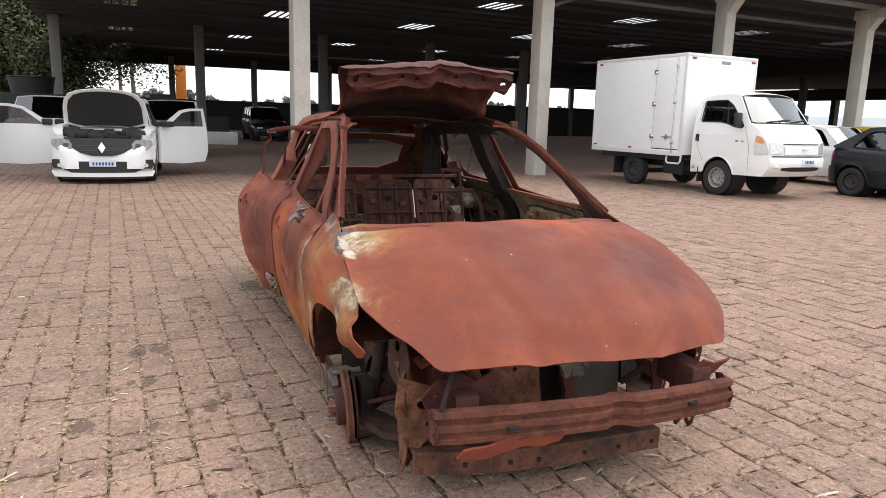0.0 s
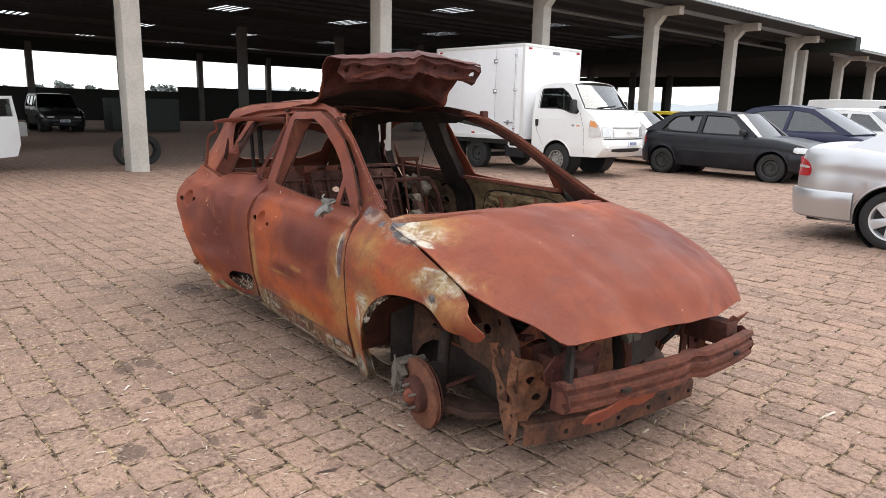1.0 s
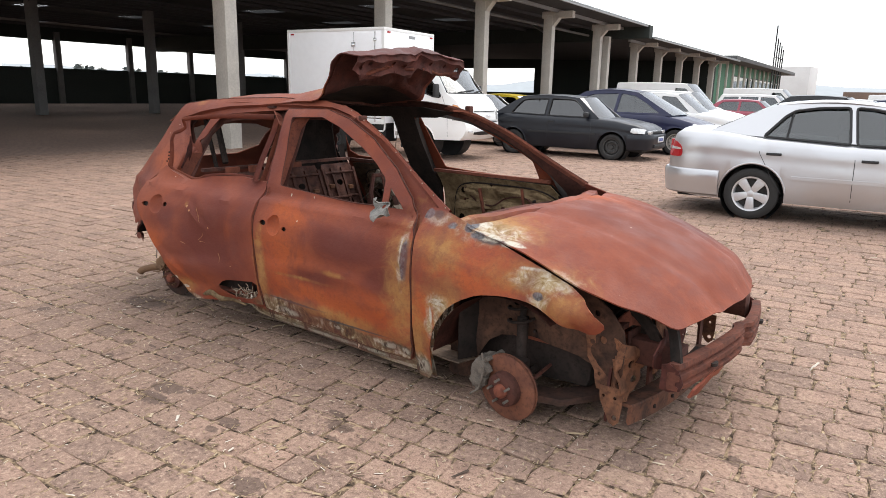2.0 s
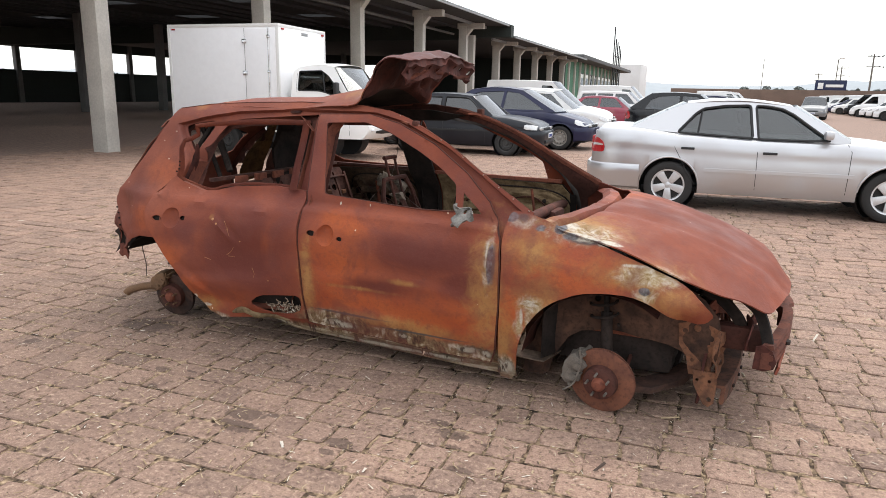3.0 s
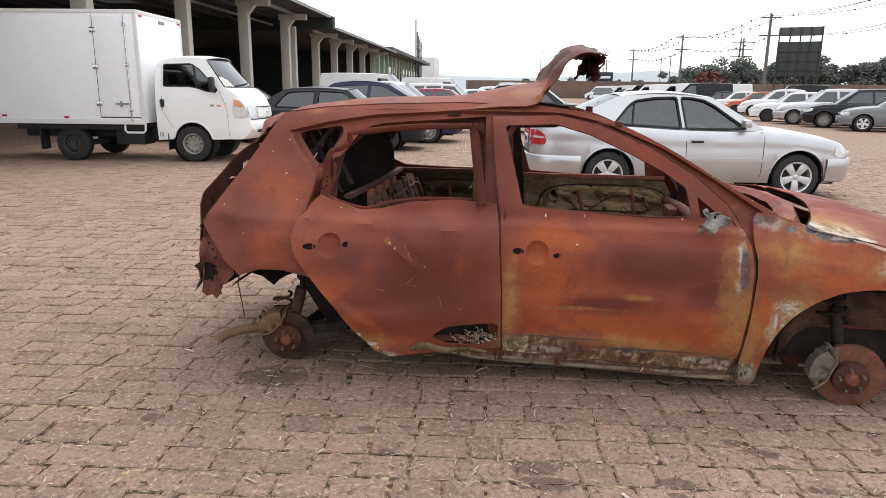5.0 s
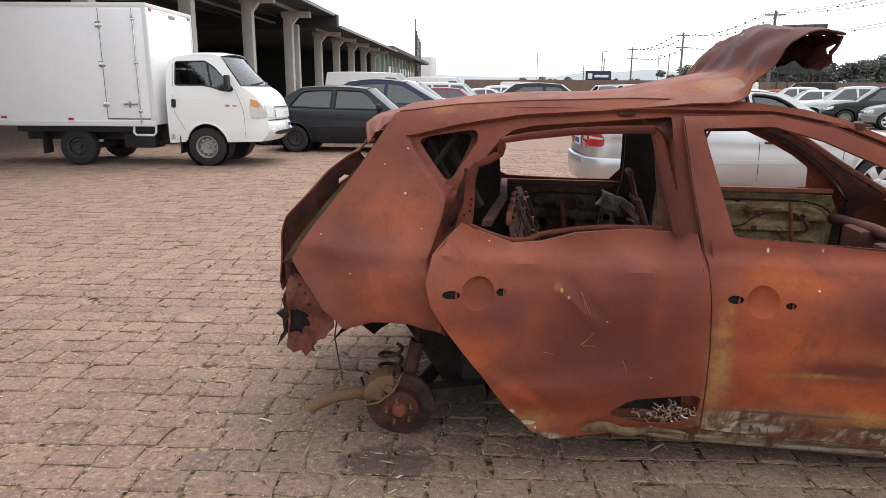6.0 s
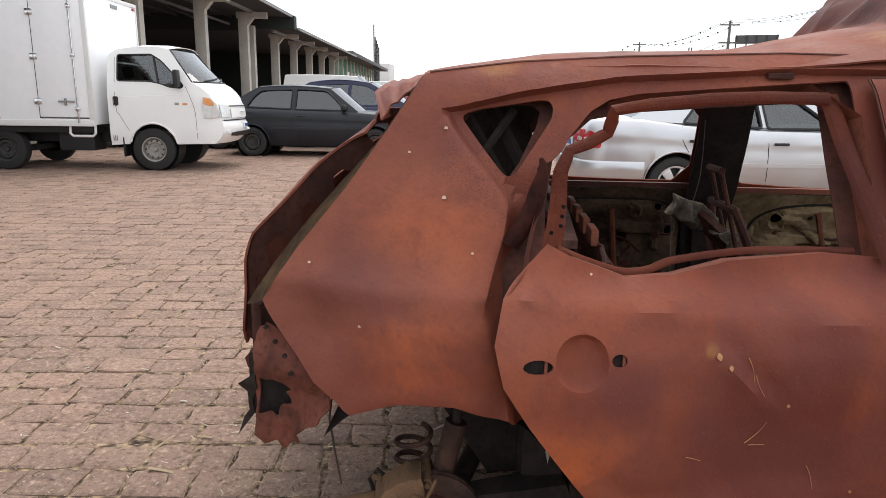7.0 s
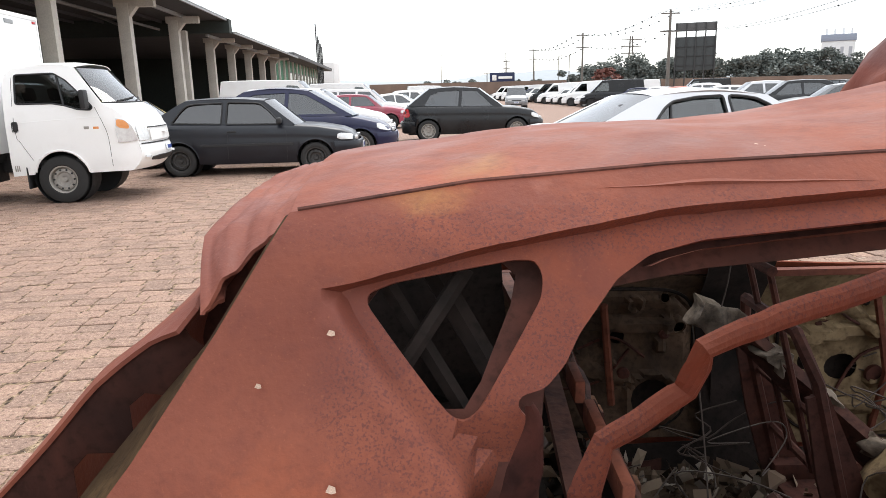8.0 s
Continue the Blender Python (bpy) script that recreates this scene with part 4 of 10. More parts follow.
BONNET = [(1.07, -0.715), (1.15, -0.55), (1.205, -0.35), (1.235, 0.0), (1.205, 0.37), (1.14, 0.58), (1.06, 0.73), (1.2, 0.735), (1.5, 0.735), (1.72, 0.73), (1.82, 0.69), (1.935, 0.60), (1.995, 0.42), (2.045, 0.2), (2.06, 0.0), (2.05, -0.2), (2.015, -0.42), (1.975, -0.56), (1.9, -0.60), (1.78, -0.68), (1.65, -0.748), (1.5, -0.745), (1.37, -0.739), (1.2, -0.729)]
part("bonnet", sheet(crisp(BONNET, 0.03), bonnet_at, [], 0.028, 0.006, 0.025), RUST, wreck, "rusted bonnet with pale burnt corner")
bm = sheet([(1.12, -0.58), (1.24, -0.3), (1.27, 0), (1.24, 0.3), (1.12, 0.6), (1.7, 0.62), (1.9, 0.45), (1.98, 0), (1.9, -0.45), (1.7, -0.6)], lambda x, y: (x, y, bonnet_at(x, y)[2] - 0.03), [oval(1.5, 0.3, 0.15, 0.12), oval(1.5, -0.3, 0.15, 0.12), oval(1.72, 0, 0.08, 0.2)], 0.06, 0.004)
part("bonnet_frame", bm, RUST_DARK, wreck)

# ---- roof, its front third peeled up ----
roof_mid = table([(-1.5, 1.27), (-1.38, 1.295), (-1.1, 1.328), (-0.75, 1.347), (-0.5, 1.366), (-0.3, 1.40), (0.3, 1.43)], 0.05)
roof_drop = table([(-1.5, 0.05), (-0.8, 0.052), (-0.5, 0.070), (-0.3, 0.092), (-0.12, 0.112), (-0.03, 0.09), (0.08, 0.062), (0.3, 0.03)], 0.04)
PEEL = [(-0.30, -0.30, 1.40), (-0.20, -0.205, 1.418), (-0.10, -0.112, 1.430), (-0.08, -0.093, 1.437), (-0.022, -0.068, 1.484), (0.044, -0.031, 1.539), (0.082, -0.002, 1.564), (0.127, 0.036, 1.589), (0.179, 0.085, 1.606), (0.229, 0.134, 1.602), (0.269, 0.172, 1.594), (0.30, 0.198, 1.580)]
peel_x = table([(s, x) for s, x, z in PEEL], 0.02)
peel_z = table([(s, z) for s, x, z in PEEL], 0.02)


def roof_at(s, y):
    edge = 0.457 if s < -0.3 else 0.457 + 0.06 * min(1, (s + 0.3) / 0.5)
    c = 0.0 if s < -0.3 else 0.035 * min(1, (s + 0.3) / 0.5)
    t = abs(y) / 0.47
    if s < -0.30:
        x, z = s, roof_mid(s)
        z -= roof_drop(s) * t**2.6
    else:
        x, z = peel_x(s), peel_z(s)
        u = min(1.0, max(0.0, (s + 0.12) / 0.2))
        z -= roof_drop(s) * t**2.6 * (1 - 0.6 * smooth(y / 0.3) * smooth((s + 0.2) / 0.12))
        x -= 0.05 * smooth(y / 0.4) * smooth((s + 0.16) / 0.1)
        x += u * 0.012 * t**2
        wob = min(1.0, max(0.0, (s + 0.2) / 0.2))
        z += wob * (0.008 * math.sin(7 * y + 1.0) + crinkle((s, y, 0), 5.0, 0.020, 2) + crinkle((s, y, 1), 19.0, 0.007, 6) + 0.004 * (abs(crinkle((s * 0.6, y, 8), 9.0, 2.0, 5)) - 0.5) + 0.010 * math.exp(-(((y - 0.12 + 0.4 * s) / 0.02) ** 2)) - 0.012 * math.exp(-(((y + 0.2 - 0.6 * s) / 0.025) ** 2)))
        fold = smooth((s + 0.16) / 0.08) * smooth((0.27 - s) / 0.06) * (0.35 - abs(crinkle((s * 1.6, y * 1.1, 11), 5.5, 1.0, 3)))
        x, z = x - 0.045 * fold, z + 0.03 * fold
        x += wob * (0.008 * math.sin(7 * y) + crinkle((s, y, 3), 6.0, 0.018, 4))
    z += crinkle((s, y, 0), 2.5, 0.012, 7) + crinkle((s, y, 0), 9.0, 0.004, 1)
    return (x, y * edge / 0.47 + c, z)


ROOF = [(-1.40, -0.40), (-1.38, -0.47), (-1.0, -0.475), (-0.5, -0.475), (-0.16, -0.48), (-0.05, -0.455), (0.1, -0.48), (0.22, -0.485), (0.275, -0.475), (0.295, -0.45), (0.29, -0.25), (0.282, -0.12), (0.292, 0.1), (0.298, 0.3), (0.285, 0.45), (0.22, 0.485), (0.1, 0.475), (-0.05, 0.46), (-0.16, 0.48), (-0.5, 0.475), (-1.0, 0.475), (-1.38, 0.47), (-1.40, 0.40), (-1.42, 0.0)]
part("roof_panel", sheet(ROOF, roof_at, [], 0.034, 0.005, 0.025), RUST, wreck, "rusted roof sheet, its front peeled up and curled")
# its sooty underside; the shade below the peeled part is in the colour too
def under(fn, deep):
    def at(u, v):
        p = Vector(fn(u, v))
        n = (Vector(fn(u + 0.004, v)) - p).cross(Vector(fn(u, v + 0.004)) - p).normalized()
        return tuple(p - n * deep)
    return at


part("roof_lining", sheet([(-1.36, -0.43), (-0.2, -0.44), (-0.2, 0.44), (-1.36, 0.43)], under(roof_at, 0.012), [], 0.04, 0.004), SOOT_SHADE, wreck, "sooty underside of the roof sheet")
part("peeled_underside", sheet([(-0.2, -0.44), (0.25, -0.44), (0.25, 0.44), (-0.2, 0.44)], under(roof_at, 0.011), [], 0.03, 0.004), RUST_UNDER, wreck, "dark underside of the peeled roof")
# header stiffener riveted under the curled lip
def header_at(u, y):
    p = Vector(roof_at(0.285, y))
    fold = 0.014 * math.exp(-(((u - 0.03) / 0.008) ** 2)) - 0.012 * math.exp(-(((u - 0.055) / 0.014) ** 2)) + 0.016 * math.exp(-(((u - 0.095) / 0.008) ** 2))
    return (p.x - 0.004 - 0.35 * u + fold + crinkle((u, y, 0), 13, 0.016, 3), y * 1.06 + 0.035, p.z - 0.004 - u + crinkle((u, y, 4), 9, 0.02, 6) * min(1, u / 0.03))


part("roof_header", sheet([(0.0, -0.47), (0.0, 0.47), (0.05, 0.475), (0.115, 0.44), (0.10, 0.36), (0.112, 0.2), (0.095, 0.08), (0.118, -0.02), (0.10, -0.12), (0.108, -0.3), (0.12, -0.42), (0.06, -0.48)], header_at, [oval(0.045, y, 0.010, 0.012, 8) for y in (-0.36, -0.18, -0.1, 0.12, 0.3)] + [oval(0.06, 0.42, 0.022, 0.018, 8), oval(0.05, -0.43, 0.02, 0.016, 8)], 0.018, 0.005), RUST_UNDER, wreck, "buckled header rail with bolt holes")
for y0, y1 in ((-0.40, -0.02), (0.05, 0.42)):
    pts = [Vector(roof_at(0.235, y)) + Vector((0.015, 0, -0.10 - 0.02 * math.sin(9 * y))) for y in np.linspace(y0, y1, 9)]
    part("header_flange", channel(bmesh.new(), pts, 0.02, 0.006, (1, 0, 0.4)), RUST_MID, wreck)
for sd in (-1, 1):
    rim_top = table([(-1.385, 1.265), (-1.15, 1.295), (-0.9, 1.31), (-0.5, 1.322), (-0.1, 1.315)])
    line = [Vector(skin(0.006, 0.003, sd, body_shape, 4.0 * sd)(x, rim_top(x))) + Vector((0, -sd * 0.001, 0.003)) for x in np.linspace(-1.375, -0.16, 50)]
    # Dark tube laid in for the shade of the roof joint.
    part("roof_joint", tube(bmesh.new(), line, 0.0036, 6), RUST_DARK, wreck)
# roof bows left across the cabin
for x, z in ((-0.52, 1.305), (-0.95, 1.295)):
    part("roof_bow", strip(bmesh.new(), [(x, y, z - 0.035 * (y / 0.47) ** 2) for y in (-0.47, -0.25, 0, 0.25, 0.47)], 0.06, 0.012, (0, 0, 1)), RUST_DARK, wreck)
# headlining remains: torn front edge of the inner frame
for line in ([(0.235, -0.505, 1.235), (0.15, -0.46, 1.255), (0.10, -0.42, 1.26)], [(0.215, 0.53, 1.245), (0.16, 0.49, 1.262), (0.13, 0.42, 1.265)]):
    part("header_stub", strip(bmesh.new(), line, 0.05, 0.01, (0, 0, 1)), RUST_MID, wreck)
for lo, hi in (((0.17, 0.505, 1.245), (0.21, 0.545, 1.295)), ((0.25, -0.53, 1.225), (0.28, -0.49, 1.25))):
    part("hinge_stub", boxes((lo, hi), bevel=0.008), RUST_DARK, wreck)

# ---- scuttle and windscreen base ----
def arc(y, a, b):
    return a + b * (1 - (y / 0.7) ** 2)


ys = [-0.68 + 1.36 * k / 16 for k in range(17)]
bm = bmesh.new()
for k in range(16):
    for (x0, dz0), (x1, dz1) in (((0.93, 0.0), (0.97, 0.022)), ((0.97, 0.022), (1.02, 0.018)), ((1.02, 0.018), (1.045, -0.02)), ((1.045, -0.02), (1.05, -0.12))):
        q = []
        for y, xx, dz in ((ys[k], x0, dz0), (ys[k], x1, dz1), (ys[k + 1], x1, dz1), (ys[k + 1], x0, dz0)):
            q.append(bm.verts.new((arc(y, xx, 0.155), y, 0.805 + 0.025 * (1 - (y / 0.7) ** 2) + dz)))
        bm.faces.new(q)
bmesh.ops.remove_doubles(bm, verts=bm.verts, dist=0.0005)
bmesh.ops.solidify(bm, geom=bm.faces[:], thickness=0.005)
for v in bm.verts:
    v.co += Vector((crinkle(v.co, 9, 0.012, 1), 0, crinkle(v.co, 12, 0.012, 4)))
part("scuttle", bm, RUST, wreck, "rusted windscreen base panel")
bm = bmesh.new()
for k in range(16):
    q = [bm.verts.new((arc(y, 1.02, 0.15), y, z)) for y, z in ((ys[k], 0.18), (ys[k], 0.76), (ys[k + 1], 0.76), (ys[k + 1], 0.18))]
    bm.faces.new(q)
bmesh.ops.remove_doubles(bm, verts=bm.verts, dist=0.0005)
bmesh.ops.solidify(bm, geom=bm.faces[:], thickness=0.006)
part("bulkhead", bm, SOOT_SHADE, wreck)
bm = tube(bmesh.new(), [(0.72, -0.68, 0.70), (0.74, -0.3, 0.72), (0.74, 0.3, 0.72), (0.72, 0.70, 0.70)], 0.03, 10)
box(bm, (0.66, 0.25, 0.55), (0.80, 0.45, 0.72), 0.02)
box(bm, (0.66, -0.12, 0.42), (0.82, 0.12, 0.70), 0.02)
part("dash_beam", bm, RUST_DARK, wreck)


# ---- the burnt car: cabin ----
def floor_at(x, y):
    z = 0.17 + 0.012 * math.sin(14 * y) + crinkle((x, y, 0), 6, 0.02, 3)
    z += 0.17 * math.exp(-((y / 0.13) ** 4)) * (1 if x > -0.7 else 0.4)
    z += 0.16 * max(0.0, min(1.0, (-0.62 - x) / 0.25))
    return (x, y, z)


FLOOR_ASH = rust_inner("floor_ash", (0.10, 0.072, 0.054), (0.29, 0.205, 0.145), 9.0)
part("floor_pan", sheet([(-1.10, -0.42), (-1.0, -0.6), (-0.75, -0.72), (1.05, -0.70), (1.15, 0.0), (1.05, 0.72), (-0.75, 0.74), (-1.0, 0.6), (-1.10, 0.42)], floor_at, [], 0.06, 0.006), FLOOR_ASH, wreck, "charred floor pan")
# far doors, closed: outer skin, ribbed inner skin
def far_inner(x, z):
    y = half_width(x, z) - 0.055 + 0.03
    # raised plateau with a rolled rim, arm-rest rib and embossed rings
    for cx, cz, rx, rz in ((0.33, 0.52, 0.44, 0.27), (-0.68, 0.54, 0.30, 0.26)):
        d = (((x - cx) / rx) ** 4 + ((z - cz) / rz) ** 4) ** 0.25
        y -= 0.034 * smooth((1.0 - d) / 0.06) - 0.024 * math.exp(-(((d - 0.93) / 0.03) ** 2))
    for a0, b0, a1, b1, amp, wd in ((-0.06, 0.60, 0.60, 0.66, 0.022, 0.022), (0.05, 0.71, 0.22, 0.62, 0.016, 0.014), (0.30, 0.73, 0.66, 0.70, 0.016, 0.012), (0.2, 0.46, 0.66, 0.44, 0.018, 0.018), (0.48, 0.62, 0.56, 0.45, 0.014, 0.012), (0.0, 0.36, 0.5, 0.34, 0.016, 0.014),
                                  (-0.95, 0.64, -0.45, 0.68, 0.02, 0.018), (-0.9, 0.52, -0.62, 0.50, 0.018, 0.016), (-0.72, 0.72, -0.66, 0.55, 0.014, 0.012), (-0.5, 0.58, -0.48, 0.72, 0.012, 0.012)):
        t = min(1.0, max(0.0, ((x - a0) * (a1 - a0) + (z - b0) * (b1 - b0)) / ((a1 - a0) ** 2 + (b1 - b0) ** 2)))
        d = math.hypot(x - a0 - t * (a1 - a0), z - b0 - t * (b1 - b0) - 0.018 * math.sin(5 * t))
        y -= 1.5 * amp * (1 - smooth((d - wd) / 0.010))
    for cx, cz, r in ((0.0, 0.70, 0.03), (0.42, 0.36, 0.07), (0.62, 0.5, 0.07), (0.34, 0.70, 0.025), (-0.52, 0.40, 0.09), (-0.86, 0.72, 0.03), (-0.8, 0.6, 0.035), (-0.6, 0.74, 0.025)):
        y -= 0.018 * math.exp(-(((math.hypot(x - cx, z - cz) - r) / 0.008) ** 2))
    return (x, y + crinkle((x, z, 2), 8, 0.008, 2) + crinkle((x, z, 5), 30, 0.003, 1), z)


FAR_F = [(-0.20, 0.835), (-0.19, 0.24), (0.72, 0.22), (0.79, 0.5), (0.77, 0.72), (0.70, 0.82), (0.3, 0.825)]
FAR_R = [(-0.36, 0.84), (-0.34, 0.26), (-0.78, 0.26), (-0.95, 0.5), (-1.06, 0.72), (-1.03, 0.83), (-0.7, 0.845)]
part("far_front_door", sheet(DOOR_F, skin(-0.05, 0.004, -SIDE, None, 11.0), [crisp(WIN_F)], 0.05, 0.005), RUST, wreck, "rusted closed front door")
part("far_rear_door", sheet([(-0.335, 1.262), (-0.285, 0.872), (-0.24, 0.2), (-0.76, 0.15), (-0.91, 0.275), (-1.12, 0.565), (-1.19, 0.73), (-1.13, 0.88), (-1.05, 1.08), (-0.97, 1.2), (-0.7, 1.25)], skin(-0.05, 0.004, -SIDE, None, 12.0), [soften([(-0.40, 1.215), (-0.385, 0.875), (-0.7, 0.875), (-1.085, 0.89), (-1.07, 1.05), (-0.995, 1.17), (-0.7, 1.21)])], 0.05, 0.005), RUST, wreck, "rusted closed rear door")
part("door_inner", sheet(FAR_F, far_inner, [oval(0.10, 0.50, 0.055, 0.045), oval(-0.02, 0.52, 0.025, 0.03), oval(0.32, 0.52, 0.022, 0.025), oval(0.62, 0.5, 0.06, 0.05), oval(0.42, 0.36, 0.03, 0.05), oval(0.0, 0.72, 0.02, 0.02), oval(0.24, 0.78, 0.014, 0.014)], 0.014, 0.004), RUST_OLIVE, wreck, "ribbed olive-brown inner door skin with holes")
part("door_inner", sheet(FAR_R, far_inner, [oval(-0.52, 0.40, 0.07, 0.07), oval(-0.64, 0.62, 0.025, 0.025), oval(-0.80, 0.62, 0.02, 0.025), oval(-0.88, 0.66, 0.028, 0.028), oval(-0.45, 0.66, 0.02, 0.02), oval(-0.5, 0.76, 0.015, 0.015)], 0.014, 0.004), rust_inner("rust_brown", (0.034, 0.023, 0.016), (0.155, 0.095, 0.060), 7.0), wreck, "sooty ribbed inner door skin with speaker hole")
# black sheets added between the skins of the far doors, for the shade in the hollow
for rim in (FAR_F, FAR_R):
    part("door_void", sheet(rim, lambda x, z: (x, half_width(x, z) + 0.012, z), [], 0.08, 0.003), SOOT_SHADE, wreck)
# dark beads drawn for the shade lines of the pressed edges, and cable runs on the far door skins
for cx, cz, rx, rz in ((0.33, 0.52, 0.44, 0.27), (-0.68, 0.54, 0.30, 0.26)):
    bead = []
    for a in np.linspace(0, 2 * math.pi, 49):
        ca, sa = math.cos(a), math.sin(a)
        x, z = cx + 0.985 * rx * abs(ca) ** 0.5 * (1 if ca > 0 else -1), cz + 0.985 * rz * abs(sa) ** 0.5 * (1 if sa > 0 else -1)
        bead.append(Vector(far_inner(x, z)) + Vector((0, -0.004, 0)))
    part("sealing_bead", tube(bmesh.new(), bead, 0.006, 6), SOOT_SHADE, wreck)
for run in (((0.02, 0.74), (0.12, 0.66), (0.26, 0.64), (0.36, 0.70), (0.52, 0.72), (0.62, 0.64)), ((0.08, 0.42), (0.16, 0.54), (0.30, 0.57), (0.44, 0.52), (0.60, 0.55)), ((-0.9, 0.68), (-0.8, 0.58), (-0.66, 0.62), (-0.55, 0.55)), ((-0.86, 0.44), (-0.7, 0.47), (-0.6, 0.58))):
    part("cable_run", tube(bmesh.new(), spline([Vector(far_inner(x, z)) + Vector((0, -0.008, 0)) for x, z in run], 5), 0.005, 6), RUST_DARK, wreck)
for x, z, r in ((0.02, 0.66, 0.022), (0.20, 0.48, 0.03), (0.34, 0.63, 0.018), (0.50, 0.48, 0.022), (0.58, 0.70, 0.014), (0.14, 0.73, 0.012), (-0.62, 0.50, 0.02), (-0.78, 0.70, 0.02), (-0.5, 0.64, 0.016), (-0.9, 0.56, 0.014)):
    part("bolt_boss", lathe(bmesh.new(), [(0.0, 0.004), (r * 0.5, 0.006), (r, 0.002), (r * 1.05, -0.01)], 14, Matrix.Translation(Vector(far_inner(x, z))) @ Matrix.Rotation(math.pi, 4, "Z")), RUST_DARK if r > 0.015 else SOOT_SHADE, wreck)
# window regulator rails and latches left in the far doors
for pts, r in (([(0.16, 0.715, 0.75), (0.22, 0.72, 0.5), (0.2, 0.73, 0.3)], 0.012), ([(0.5, 0.70, 0.78), (0.55, 0.71, 0.45)], 0.01), ([(-0.7, 0.71, 0.75), (-0.66, 0.73, 0.4)], 0.012)):
    part("regulator_rail", tube(bmesh.new(), pts, r, 6), RUST_MID, wreck)
part("waist_rail", strip(bmesh.new(), [(x, half_width(x, 0.835) - 0.02, 0.845) for x in (-0.22, 0.0, 0.25, 0.5, 0.70)], 0.03, 0.02, (0, 0, 1)), RUST_MID, wreck)
part("waist_rail", strip(bmesh.new(), [(x, half_width(x, 0.85) - 0.02, 0.86) for x in (-1.05, -0.8, -0.6, -0.36)], 0.03, 0.02, (0, 0, 1)), RUST_DARK, wreck)


for a, b, r in (((-1.30, -0.40, 1.20), (-1.10, -0.46, 0.86), 0.014), ((-1.24, -0.36, 1.22), (-1.06, -0.42, 0.90), 0.02), ((-1.16, -0.44, 1.18), (-1.34, -0.5, 0.92), 0.012)):
    part("pillar_brace", tube(bmesh.new(), [a, b], r, 6), SOOT_SHADE, wreck)
part("quarter_inner", sheet([(-1.5, 0.48), (-1.0, 0.48), (-1.04, 1.0), (-1.10, 1.20), (-1.33, 1.21), (-1.5, 0.95)], lambda x, z: (x, 0.52 + 0.05 * (1.2 - z) + crinkle((x, z, 0), 8, 0.03, 4), z), [], 0.05, 0.004), SOOT_SHADE, wreck)
# rear seat backs: ribbed panels leaning back
RUST_SEAT = rust_inner("rust_seat", (0.045, 0.022, 0.018), (0.135, 0.056, 0.040), 10.0)


def seat_back_at(y0):
    def fn(v, z):
        t = (z - 0.30) / 0.55
        x = -0.72 - 0.22 * t + 0.012 * math.cos(v * 42) * (1 if abs(v) < 0.2 else 0)
        return (x + crinkle((v, z, y0), 6, 0.012, 2), y0 + v, z)
    return fn


for y0, hw in ((-0.38, 0.21), (0.06, 0.19), (0.42, 0.16)):
    part("seat_back_panel", sheet([(-hw, 0.30), (hw, 0.30), (hw, 0.80), (hw * 0.85, 0.85), (-hw * 0.85, 0.85), (-hw, 0.80)], seat_back_at(y0), [oval(0.0, 0.72, 0.03, 0.02), oval(-0.08, 0.5, 0.012, 0.03), oval(0.09, 0.55, 0.01, 0.05)], 0.03, 0.005), RUST_SEAT, wreck, "charred brown rear seat back panel")
    for dv in (-hw * 0.92, -hw * 0.3, hw * 0.35, hw * 0.92):
        pts = [Vector(seat_back_at(y0)(dv, z)) + Vector((0.014, 0, 0)) for z in (0.32, 0.5, 0.66, 0.82)]
        part("seat_rail", strip(bmesh.new(), pts, 0.022, 0.014, (1, 0, 0.3)), RUST_SEAT, wreck)
    for zc in (0.44, 0.62, 0.79):
        pts = [Vector(seat_back_at(y0)(v, zc)) + Vector((0.016, 0, 0)) for v in np.linspace(-hw * 0.9, hw * 0.9, 6)]
        part("seat_rail", tube(bmesh.new(), pts, 0.009, 6), RUST_SEAT, wreck)
    for v, zc in ((-hw * 0.6, 0.70), (hw * 0.55, 0.68), (0.0, 0.53)):
        p = seat_back_at(y0)(v, zc)
        part("seat_hinge", boxes(((p[0] + 0.01, p[1] - 0.022, zc - 0.014), (p[0] + 0.035, p[1] + 0.022, zc + 0.014)), bevel=0.005), RUST_OCHRE, wreck)
part("parcel_rail", strip(bmesh.new(), [(-1.02, -0.62, 0.87), (-0.99, 0.0, 0.875), (-1.02, 0.64, 0.87)], 0.035, 0.02, (0, 0, 1)), RUST_SEAT, wreck)
for k in range(4):
    part("seat_latch", boxes(((-0.955, -0.50 + 0.17 * k, 0.84), (-0.935, -0.40 + 0.17 * k, 0.885)), bevel=0.006), RUST_MID, wreck)


